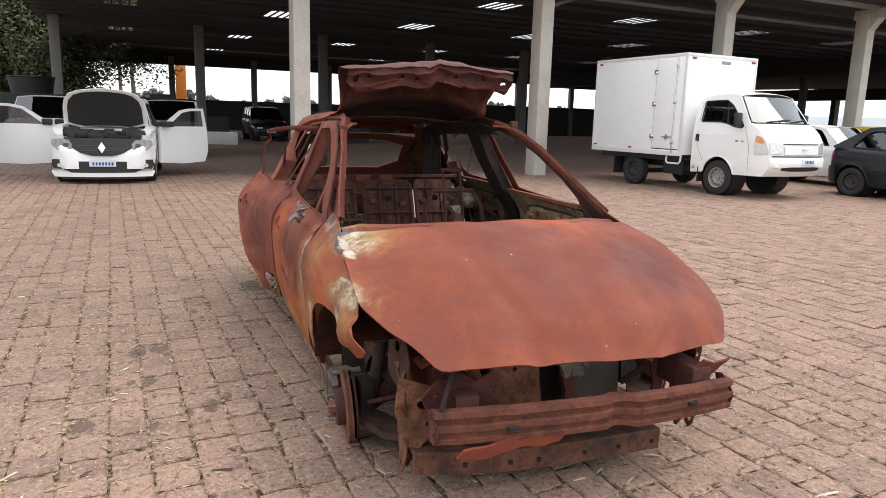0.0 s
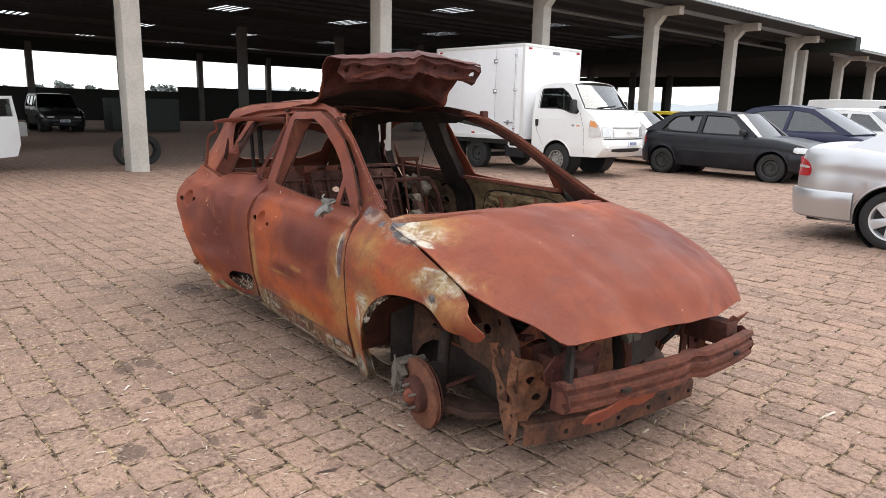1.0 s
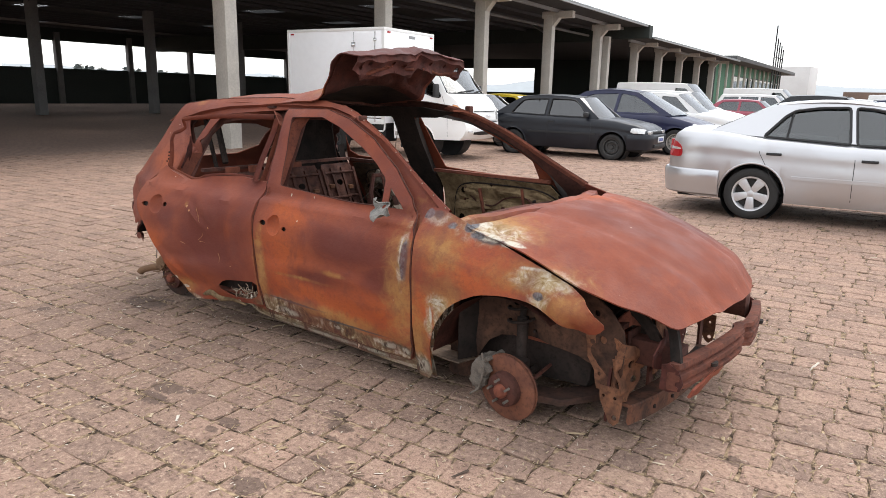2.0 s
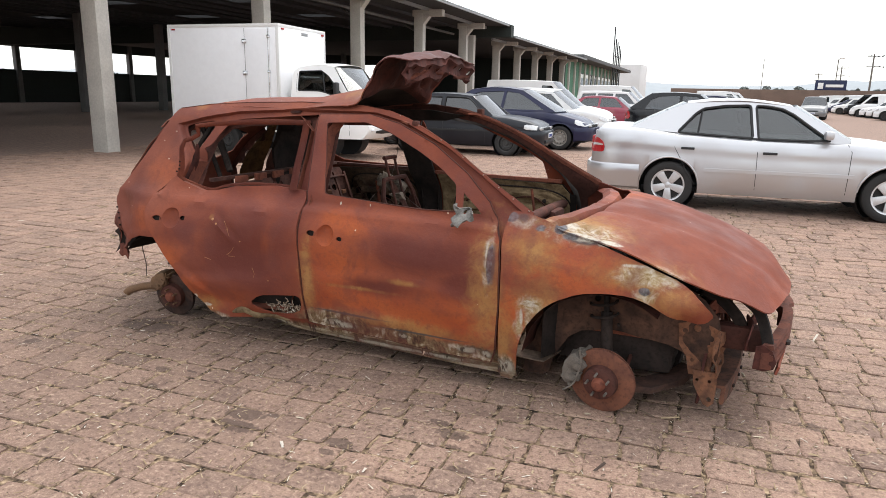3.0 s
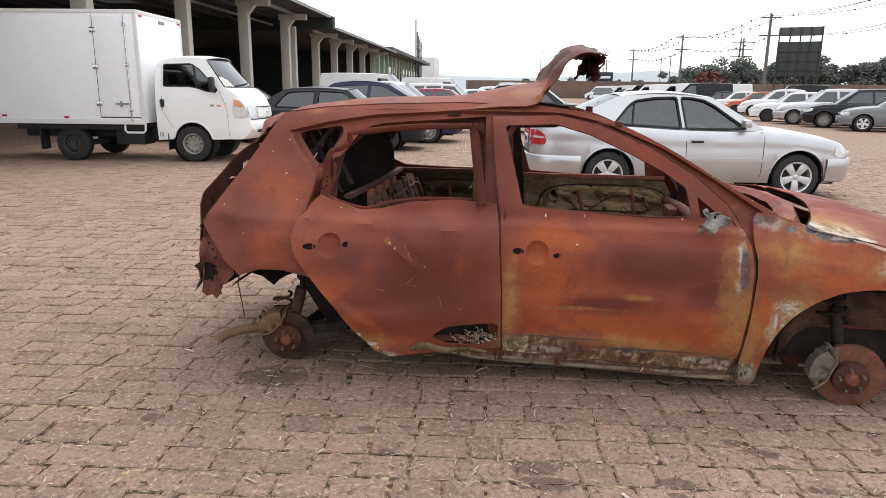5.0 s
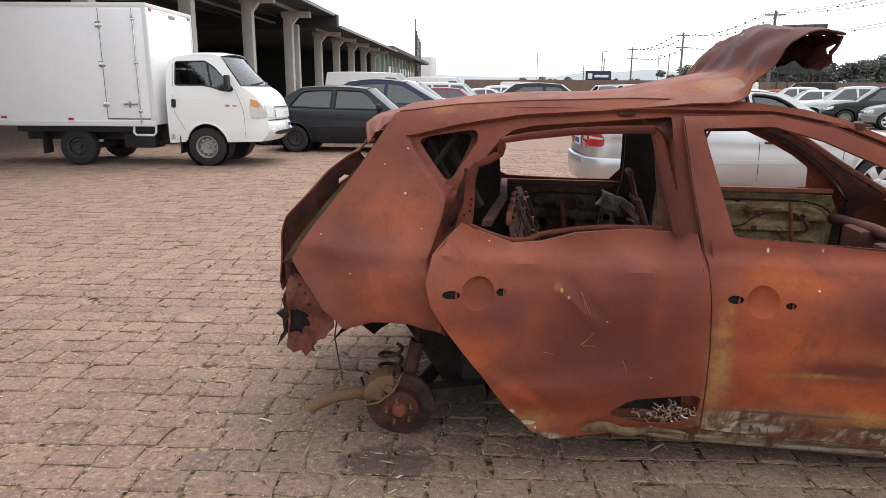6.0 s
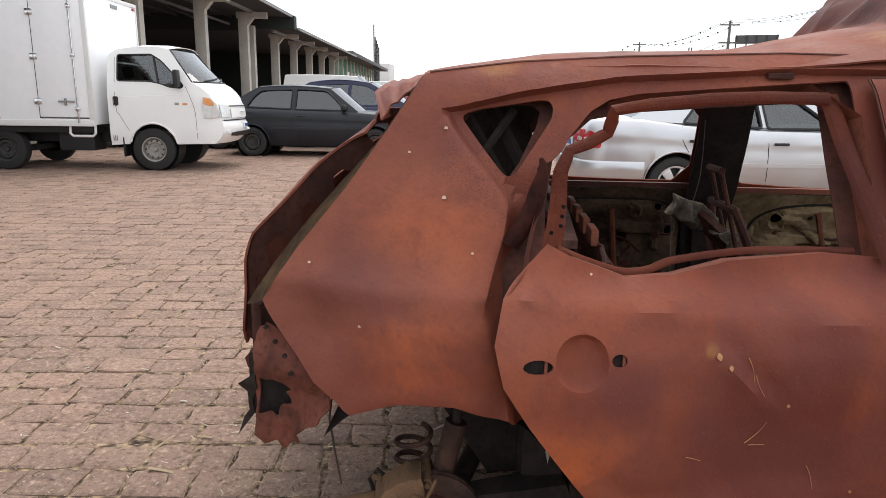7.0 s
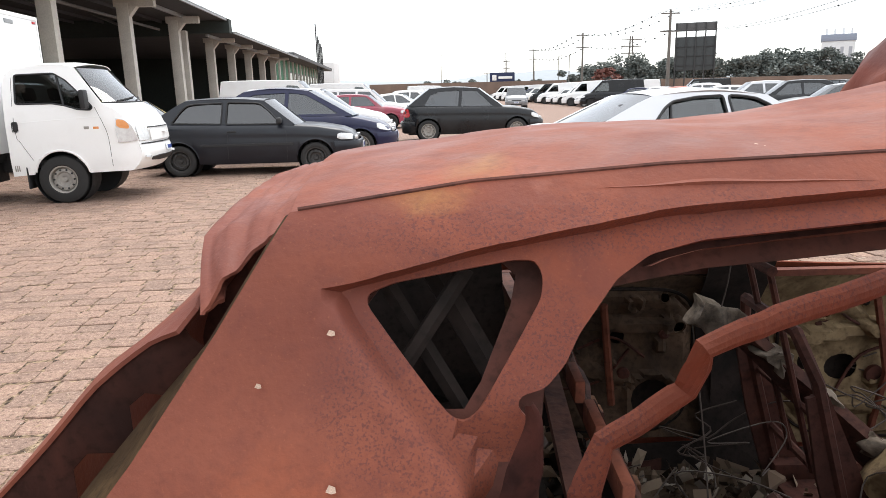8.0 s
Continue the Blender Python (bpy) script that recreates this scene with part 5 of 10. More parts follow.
def seat_frame(name, x, y, lean, mat, w=0.40, h=0.55):
    """The bare frame of a front seat: runners, side rails, cross tubes and back hoop."""
    seat = part(name, boxes(((x - 0.28, y - w / 2 + 0.02, 0.22), (x + 0.24, y + w / 2 - 0.02, 0.25)), bevel=0.01), mat, wreck, "bare burnt seat frame")
    for yy in (y - w / 2, y + w / 2 - 0.05):
        part("runner", boxes(((x - 0.28, yy, 0.24), (x + 0.24, yy + 0.05, 0.30)), bevel=0.01), mat, seat)
    m = pose(x - 0.26, y, 0.30, 0, -lean, 0)
    for pts, r in (([(0, -w / 2, 0), (0, -w / 2, h * 0.8), (0, -w / 2 + 0.06, h), (0, w / 2 - 0.06, h), (0, w / 2, h * 0.8), (0, w / 2, 0)], 0.016),
                   ([(0.01, -w / 2, h * 0.55), (0.01, w / 2, h * 0.55)], 0.010), ([(0.01, -w / 2, h * 0.2), (0.01, w / 2, h * 0.2)], 0.012),
                   ([(0.0, -0.06, h * 0.2), (0.0, -0.06, h + 0.14)], 0.009), ([(0.0, 0.06, h * 0.2), (0.0, 0.06, h + 0.14)], 0.009), ([(0, -0.075, h + 0.14), (0, 0.075, h + 0.14)], 0.014)):
        part("frame_tube", tube(bmesh.new(), [m @ Vector(p) for p in pts], r, 7), mat, seat)
    for yy in (-w / 2, w / 2):
        bm = strip(bmesh.new(), [m @ Vector((0.02, yy, -0.05)), m @ Vector((0.0, yy, 0.2)), m @ Vector((-0.01, yy, h * 0.75))], [0.13, 0.10, 0.05], 0.012, (0, 1, 0))
        part("side_plate", bm, mat, seat)
    part("cross_tube", tube(bmesh.new(), [(x + 0.2, y - w / 2, 0.27), (x + 0.2, y + w / 2, 0.27)], 0.014, 7), mat, seat)


seat_frame("seat_frame", 0.06, 0.36, 16, RUST_DARK)
seat_frame("seat_frame", 0.0, -0.36, 42, RUST_SEAT, 0.40, 0.42)
# collapsed seat runner and belt tensioner by the far pillar
bm = strip(bmesh.new(), [(-0.42, 0.44, 0.78), (-0.25, 0.36, 0.62), (-0.02, 0.22, 0.40), (0.10, 0.14, 0.28)], [0.06, 0.09, 0.12, 0.10], 0.03, (0.3, 0.6, 0.7))
part("fallen_rail", bm, RUST_SEAT, wreck, "charred seat side rail fallen across the cabin")
bm = bmesh.new()
box(bm, (-0.09, -0.05, -0.04), (0.09, 0.05, 0.04), 0.02, pose(-0.43, 0.46, 0.775, 10, 25, 30))
for q in (0.2, 0.45, 0.7):
    box(bm, (-0.04, -0.03, -0.02), (0.05, 0.03, 0.03), 0.008, pose(-0.42 + 0.45 * q, 0.42 - 0.26 * q, 0.79 - 0.42 * q, 20 * q, 40, 60 * q))
bmesh.ops.subdivide_edges(bm, edges=bm.edges[:], cuts=2, use_grid_fill=True)
for v in bm.verts:
    v.co += Vector((crinkle(v.co, 22, 0.03, 1), crinkle(v.co, 22, 0.03, 3), crinkle(v.co, 22, 0.03, 5)))
part("belt_reel", bm, DEBRIS, wreck, "burnt belt reel housing")
bm = bmesh.new()
box(bm, (-0.14, -0.07, -0.05), (0.14, 0.07, 0.05), 0.02, pose(-0.05, 0.12, 0.42, 10, 32, -25))
bmesh.ops.subdivide_edges(bm, edges=bm.edges[:], cuts=2, use_grid_fill=True)
for v in bm.verts:
    v.co += Vector((crinkle(v.co, 18, 0.02, 1), crinkle(v.co, 18, 0.02, 3), crinkle(v.co, 18, 0.02, 5)))
part("hinge_box", bm, RUST_OLIVE, wreck, "rusted recliner housing")
rng = random.Random(5)
for k in range(16):
    x, y = rng.uniform(-1.0, 0.5), rng.uniform(-0.2, 0.6)
    pts = [Vector((x, y, rng.uniform(0.25, 0.5)))]
    for _ in range(7):
        pts.append(pts[-1] + Vector((rng.uniform(-0.14, 0.16), rng.uniform(-0.09, 0.1), rng.uniform(-0.07, 0.075))))
        pts[-1].z = min(0.82, max(0.22, pts[-1].z))
    part("wire", tube(bmesh.new(), spline(pts, 5), rng.uniform(0.0016, 0.003), 5), WIRE, wreck)
for a, b in (((-0.72, -0.3, 0.32), (-0.5, 0.5, 0.78)), ((-0.46, 0.44, 0.75), (-0.4, 0.52, 1.18)), ((-0.4, 0.5, 0.72), (0.3, 0.3, 0.45))):
    mid = (Vector(a) + Vector(b)) / 2 + Vector((0.02, 0, -0.04))
    part("wire", tube(bmesh.new(), spline([a, mid, b]), 0.0022, 5), WIRE, wreck)
# rubble of the burnt interior on the floor
bm = bmesh.new()
for k in range(5200):
    x, y = rng.uniform(-1.05, 0.85), rng.uniform(-0.64, 0.64)
    z = floor_at(x, y)[2] + abs(rng.gauss(0, 0.035))
    s = rng.uniform(0.003, 0.016) if k % 12 else rng.uniform(0.015, 0.03)
    m = pose(x, y, z, rng.uniform(0, 360), rng.uniform(0, 360), rng.uniform(0, 360)) @ Matrix.Diagonal((s * rng.uniform(0.8, 3.5), s, s * rng.uniform(0.15, 0.6), 1))
    q = [bm.verts.new(m @ Vector(c)) for c in ((-1, -1, 0), (1, -1, 0.3), (1, 1, 0), (-1, 1, -0.3), (0, 0, 1))]
    for f in ((0, 1, 4), (1, 2, 4), (2, 3, 4), (3, 0, 4), (3, 2, 1, 0)):
        bm.faces.new([q[i] for i in f])
kd = Mat("burnt_rubble", 0.9, 0.0, 0.2)
RUBBLE = kd.color(kd.ramp(kd.n("ShaderNodeNewGeometry").outputs["Random Per Island"], [(0.0, (0.05, 0.038, 0.03)), (0.4, (0.17, 0.115, 0.08)), (0.75, (0.34, 0.26, 0.19)), (1.0, (0.58, 0.53, 0.45))]))
rubble = part("interior_rubble", bm, RUBBLE, wreck, "grey-brown burnt rubble on the cabin floor", False)
tagged(rubble, kind="stuff")

# ---- the burnt car: tailgate and tail ----
gate_x = table([(0, -1.40), (0.10, -1.495), (0.155, -1.545), (0.18, -1.55), (0.21, -1.565), (0.40, -1.71), (0.64, -1.885), (0.72, -1.91), (0.93, -1.925), (1.08, -1.91)], 0.03)
gate_z = table([(0, 1.290), (0.10, 1.240), (0.155, 1.195), (0.18, 1.160), (0.21, 1.145), (0.40, 1.03), (0.64, 0.845), (0.72, 0.77), (0.93, 0.56), (1.08, 0.42)], 0.02)


def gate_at(s, y):
    w = 0.47 - 0.01 * s
    x = gate_x(s) + 0.035 * (abs(y) / w) ** 3
    return (x + crinkle((s, y, 1), 5, 0.01, 3), y, gate_z(s) - 0.03 * (abs(y) / w) ** 2 * smooth((0.4 - s) / 0.3) + crinkle((s, y, 4), 5, 0.008, 1))


gate = part("tailgate", sheet([(0.17, -0.49), (0.22, -0.50), (0.28, -0.475), (0.64, -0.475), (0.90, -0.49), (0.97, -0.45), (0.97, 0.45), (0.90, 0.49), (0.64, 0.475), (0.28, 0.475), (0.17, 0.49)], gate_at, [soften([(0.25, -0.395), (0.60, -0.40), (0.60, 0.40), (0.25, 0.395)])], 0.026, 0.006), RUST, wreck, "rusted tailgate without glass, sprung from its seat")


def spoiler_at(s, y):
    """The spoiler over the rear window: runs back from the roof, its ends fold down."""
    a, b = abs(y) / 0.54, min(s, 1.0)
    e = max(0.0, (a - 0.70) / 0.30)
    q = max(0.0, s - 1.0) / 0.25
    x = -1.36 - 0.175 * b + 0.02 * a**4 + 0.03 * e * b + 0.035 * q
    z = 1.284 - 0.044 * b**1.3 - (0.065 - 0.03 * b) * a**2.6 - 0.055 * e**1.2 * b - 0.04 * q * (1 - e)
    return (x, y, z + 0.010 * math.sin(5 * y + 1) * b * (1 - e) + crinkle((s, y, 2), 7, 0.008, 4) + crinkle((s, y, 5), 19, 0.003, 1))


part("spoiler", sheet([(0.0, -0.40), (0.3, -0.425), (0.7, -0.485), (1.0, -0.535), (1.2, -0.50), (1.25, -0.42), (1.25, 0.42), (1.2, 0.50), (1.0, 0.535), (0.7, 0.485), (0.3, 0.425), (0.0, 0.40)], spoiler_at, [], 0.024, 0.005), RUST, gate, "rusted spoiler with folded ends")
for sd in (-1, 1):
    bm = bmesh.new()
    prev = None
    for k in range(23):
        s = 0.22 + 0.70 * k / 22
        p = Vector(gate_at(s, sd * 0.47))
        jag = 0.024 * (1 if (k // 2) % 2 else 0) if 0.25 < s < 0.8 else 0.0
        row = [bm.verts.new(p), bm.verts.new(p + Vector((0.012, sd * 0.004, -0.018))), bm.verts.new(p + Vector((0.030 + jag, -sd * 0.004, -0.040 - jag)))]
        if prev:
            for i in range(2):
                bm.faces.new((prev[i], prev[i + 1], row[i + 1], row[i]))
        prev = row
    bmesh.ops.solidify(bm, geom=bm.faces[:], thickness=0.004)
    part("tailgate_flange", bm, RUST_DARK, wreck)
    # rain channel behind the rear pillar
    bm = bmesh.new()
    prev = None
    for k in range(15):
        t = k / 14
        x, z = np.interp(t, [0, 0.28, 0.52, 0.78, 1], [-1.385, -1.47, -1.57, -1.68, -1.76]), np.interp(t, [0, 0.28, 0.52, 0.78, 1], [1.265, 1.13, 0.985, 0.845, 0.72])
        p = Vector(skin(0.006, 0, sd)(x, z))
        g = 0.35 + 0.65 * smooth((t - 0.1) / 0.5)
        row = [bm.verts.new(p), bm.verts.new(p + Vector((-0.008, -sd * 0.006, -0.004))), bm.verts.new(p + Vector((-0.04 * g, -sd * 0.045 * g, -0.025))), bm.verts.new(p + Vector((-0.075 * g, -sd * 0.09 * g, -0.04))), bm.verts.new(p + Vector((-0.09 * g, -sd * 0.18 * g, -0.06)))]
        if prev:
            for i in range(4):
                bm.faces.new((prev[i], prev[i + 1], row[i + 1], row[i]))
        prev = row
    bmesh.ops.solidify(bm, geom=bm.faces[:], thickness=0.004)
    part("rain_channel", bm, RAIN_BROWN, wreck, "olive-brown rain channel")
    # crumpled corner below the tail lamp
    def corner_at(x, z, sd=sd):
        w = 0.685 + 0.40 * (x + 1.72) + crinkle((x, z, sd), 9, 0.045, 2) + crinkle((x, z, sd), 26, 0.012, 5)
        return (x + crinkle((x, z, sd), 24, 0.012, 6), sd * w, z + crinkle((x, z, sd), 26, 0.012, 9))
    bm = sheet([(-1.70, 0.64), (-1.75, 0.67), (-1.775, 0.645), (-1.79, 0.60), (-1.782, 0.56), (-1.79, 0.53), (-1.80, 0.47), (-1.795, 0.43), (-1.81, 0.385), (-1.805, 0.35), (-1.78, 0.35), (-1.77, 0.328), (-1.745, 0.338), (-1.725, 0.322), (-1.70, 0.345), (-1.67, 0.355), (-1.68, 0.375), (-1.645, 0.41), (-1.61, 0.44), (-1.58, 0.48), (-1.60, 0.56)], corner_at, [[(-1.785, 0.515), (-1.745, 0.522), (-1.71, 0.515), (-1.69, 0.50), (-1.705, 0.485), (-1.69, 0.46), (-1.72, 0.445), (-1.73, 0.41), (-1.755, 0.42), (-1.79, 0.412)]], 0.014, 0.004)
    part("tail_corner", bm, RUST_DARK if sd > 0 else rust_inner("rust_tail", (0.075, 0.026, 0.019), (0.17, 0.055, 0.036), 9.0), wreck, "torn rusted corner below the missing tail lamp")
    bm = sheet([(-1.845, 0.485), (-1.80, 0.515), (-1.795, 0.47), (-1.812, 0.44), (-1.808, 0.40), (-1.82, 0.385), (-1.85, 0.345), (-1.84, 0.385), (-1.822, 0.41), (-1.826, 0.46)], lambda x, z, sd=sd: (x, sd * (0.635 + crinkle((x, z, sd), 20, 0.02, 1)), z), [], 0.015, 0.004)
    part("tail_shred", bm, SOOT_SHADE, wreck, "sooty torn shred of the tail panel")
    # Rivet holes: black discs for the shade in them.
    for x, z in ((-1.735, 0.655), (-1.713, 0.625), (-1.685, 0.595), (-1.662, 0.56)):
        p = Vector(corner_at(x, z)) + Vector((-0.012, sd * 0.006, 0))
        part("rivet_hole", lathe(bmesh.new(), [(0.0, 0.002), (0.0055, 0.002), (0.0055, -0.004)], 10, Matrix.Translation(p) @ Matrix.Diagonal((1, sd, 1, 1))), SOOT_SHADE, wreck)
    # inner wheelhouse
    bm = bmesh.new()
    prev = None
    for k in range(13):
        a = math.pi * (0.03 + 0.75 * k / 12)
        row = [bm.verts.new((-1.33 + r * math.cos(a), sd * y, 0.20 + r * math.sin(a))) for r, y in ((0.34, 0.77), (0.345, 0.50), (0.30, 0.45), (0.22, 0.44))]
        if prev:
            for i in range(3):
                bm.faces.new((prev[i], prev[i + 1], row[i + 1], row[i]))
        prev = row
    bmesh.ops.solidify(bm, geom=bm.faces[:], thickness=0.004)
    part("wheelhouse", bm, SOOT_SHADE, wreck)
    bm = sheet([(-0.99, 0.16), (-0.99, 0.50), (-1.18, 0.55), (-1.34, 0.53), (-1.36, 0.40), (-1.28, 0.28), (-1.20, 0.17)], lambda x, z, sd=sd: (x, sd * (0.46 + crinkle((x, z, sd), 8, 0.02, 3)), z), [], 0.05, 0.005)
    part("wheelhouse_panel", bm, SOOT_SHADE, wreck)
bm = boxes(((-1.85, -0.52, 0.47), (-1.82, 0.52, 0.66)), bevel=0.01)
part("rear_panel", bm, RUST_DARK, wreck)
# Solid box set behind the torn hole, black for the shade inside.
part("tail_cavity", boxes(((-1.825, -0.63, 0.39), (-1.67, -0.46, 0.57)), bevel=0.02), SOOT_SHADE, wreck)
bm = tube(bmesh.new(), [(-1.85, -0.50, 0.49), (-1.87, 0, 0.50), (-1.85, 0.50, 0.49)], 0.03, 6)
part("rear_beam", bm, RUST_DARK, wreck)
part("boot_floor", boxes(((-1.82, -0.46, 0.45), (-0.96, 0.46, 0.47)), bevel=0.005), SOOT_SHADE, wreck)
# Unseen tank box added to darken the underside behind the disc.
part("fuel_tank", boxes(((-1.12, -0.56, 0.15), (-0.68, 0.56, 0.36)), bevel=0.05), SOOT_SHADE, wreck, "sooty tank under the floor")
part("loose_wire", tube(bmesh.new(), [(-1.60, -0.62, 0.50), (-1.61, -0.64, 0.40), (-1.60, -0.63, 0.30), (-1.58, -0.65, 0.22)], 0.003, 5), WIRE, wreck)


# ---- the burnt car: brakes and running gear ----
def brake(x, y, z, sd, r, mat, lean, turn):
    """A brake disc with its hat, studs and hub; the outside faces sd."""
    m = pose(x, y, z, lean, 0, turn) @ Matrix.Diagonal((1, sd, 1, 1))
    disc = part("brake_disc", lathe(bmesh.new(), [(0.075, 0.0), (r - 0.004, 0.0), (r, -0.002), (r, -0.008), (r - 0.006, -0.009), (r - 0.006, -0.016), (r, -0.017), (r, -0.024), (0.06, -0.026)], 48, m), mat, wreck, "rusted ventilated brake disc")
    part("disc_hat", lathe(bmesh.new(), [(0.0, 0.036), (0.068, 0.036), (0.074, 0.032), (0.078, 0.0), (0.084, -0.002)], 32, m), RUST_DARK, disc)
    part("hub", lathe(bmesh.new(), [(0.0, 0.062), (0.018, 0.062), (0.024, 0.056), (0.030, 0.05), (0.032, 0.034)], 20, m), RUST_MID, disc)
    for k in range(5):
        a = 2 * math.pi * k / 5 + 0.5
        part("wheel_stud", lathe(bmesh.new(), [(0.0, 0.066), (0.0055, 0.066), (0.006, 0.03)], 8, m @ Matrix.Translation((0.05 * math.cos(a), 0, 0.05 * math.sin(a)))), ALUMINIUM if r > 0.14 else OCHRE, disc)
    part("back_plate", lathe(bmesh.new(), [(0.03, -0.05), (r * 0.9, -0.045), (r * 0.92, -0.035)], 32, m), RUST_DARK, disc)
    return disc, m


def caliper(m, a0, r, mat, name="brake_caliper"):
    """A floating caliper: bridge over the rim of the disc, two fingers, piston housing, slide pins, hose and retaining wire."""
    at = lambda rad, y, d: m @ Vector((rad * math.cos(a0 + d), y, rad * math.sin(a0 + d)))
    bm = bmesh.new()
    prev = None
    for k in range(15):
        d = -0.50 + k / 14
        swell = 0.010 * math.cos(3 * d) + 0.004 * (k % 3 == 0)
        sec = [(r - 0.058, 0.034), (r + 0.006, 0.046), (r + 0.018 + swell, 0.036), (r + 0.022 + swell, -0.03), (r + 0.004, -0.064), (r - 0.05, -0.058), (r - 0.05, -0.034), (r + 0.004, -0.030), (r + 0.004, 0.014), (r - 0.058, 0.012)]
        if abs(d) < 0.06 or abs(d) > 0.44:
            sec[0], sec[9] = (r - 0.028, 0.034), (r - 0.028, 0.012)
        row = [bm.verts.new(at(a, b, d)) for a, b in sec]
        if prev:
            for i in range(10):
                bm.faces.new((prev[i], prev[(i + 1) % 10], row[(i + 1) % 10], row[i]))
        else:
            bm.faces.new(row[::-1])
        prev = row
    bm.faces.new(prev)
    for d, rad in ((-0.02, 0.030),):
        tube(bm, [at(r - 0.036, -0.05, d), at(r - 0.036, -0.105, d)], rad, 16, taper=rad * 0.8)
    for d in (-0.58, 0.58):
        tube(bm, [at(r - 0.006, -0.085, d), at(r - 0.006, -0.02, d), at(r - 0.006, 0.022, d)], 0.013, 10)
        tube(bm, [at(r - 0.006, 0.022, d), at(r - 0.006, 0.034, d)], 0.010, 6)
        tube(bm, [at(r - 0.006, -0.03, d), at(r - 0.002, -0.03, d * 0.7)], 0.016, 8)
    for d in (-0.26, 0.24):
        tube(bm, [at(r - 0.03, 0.03, d), at(r - 0.03, 0.050, d)], 0.019, 12, taper=0.016)
    tube(bm, [at(r + 0.015, -0.05, 0.3), at(r + 0.05, -0.055, 0.34)], 0.007, 8)
    for v in bm.verts:
        v.co += Vector((crinkle(v.co, 45, 0.006, 1), crinkle(v.co, 45, 0.005, 3), crinkle(v.co, 45, 0.006, 5)))
    body = part(name, bm, mat, wreck, "ash-grey burnt brake caliper" if mat is ALUMINIUM else "ochre-crusted brake caliper")
    part("retaining_wire", tube(bmesh.new(), spline([at(r + g, 0.056, d) for d, g in ((-0.72, 0.03), (-0.5, -0.03), (0.0, -0.05), (0.5, -0.035), (0.7, 0.02))]), 0.0045, 6), mat, body)
    part("brake_pad", boxes(((-0.05, 0.002, -0.02), (0.05, 0.011, 0.02)), bevel=0.003), RUST_DARK, body).data.transform(m @ pose((r - 0.034) * math.cos(a0), 0, (r - 0.034) * math.sin(a0), 0, 90 - math.degrees(a0), 0))


_, m = brake(1.33, -0.735, 0.147, -1, 0.148, RUST_DISC, 4, -6)
caliper(m, math.radians(160), 0.148, ALUMINIUM)
brake(1.33, 0.735, 0.147, 1, 0.148, RUST_DISC, -4, 0)
_, m = brake(-1.345, -0.655, 0.135, -1, 0.134, RUST_HUB, 6, 8)
caliper(m, math.radians(128), 0.134, OCHRE)
brake(-1.345, 0.655, 0.135, 1, 0.134, RUST_DARK, -6, 0)
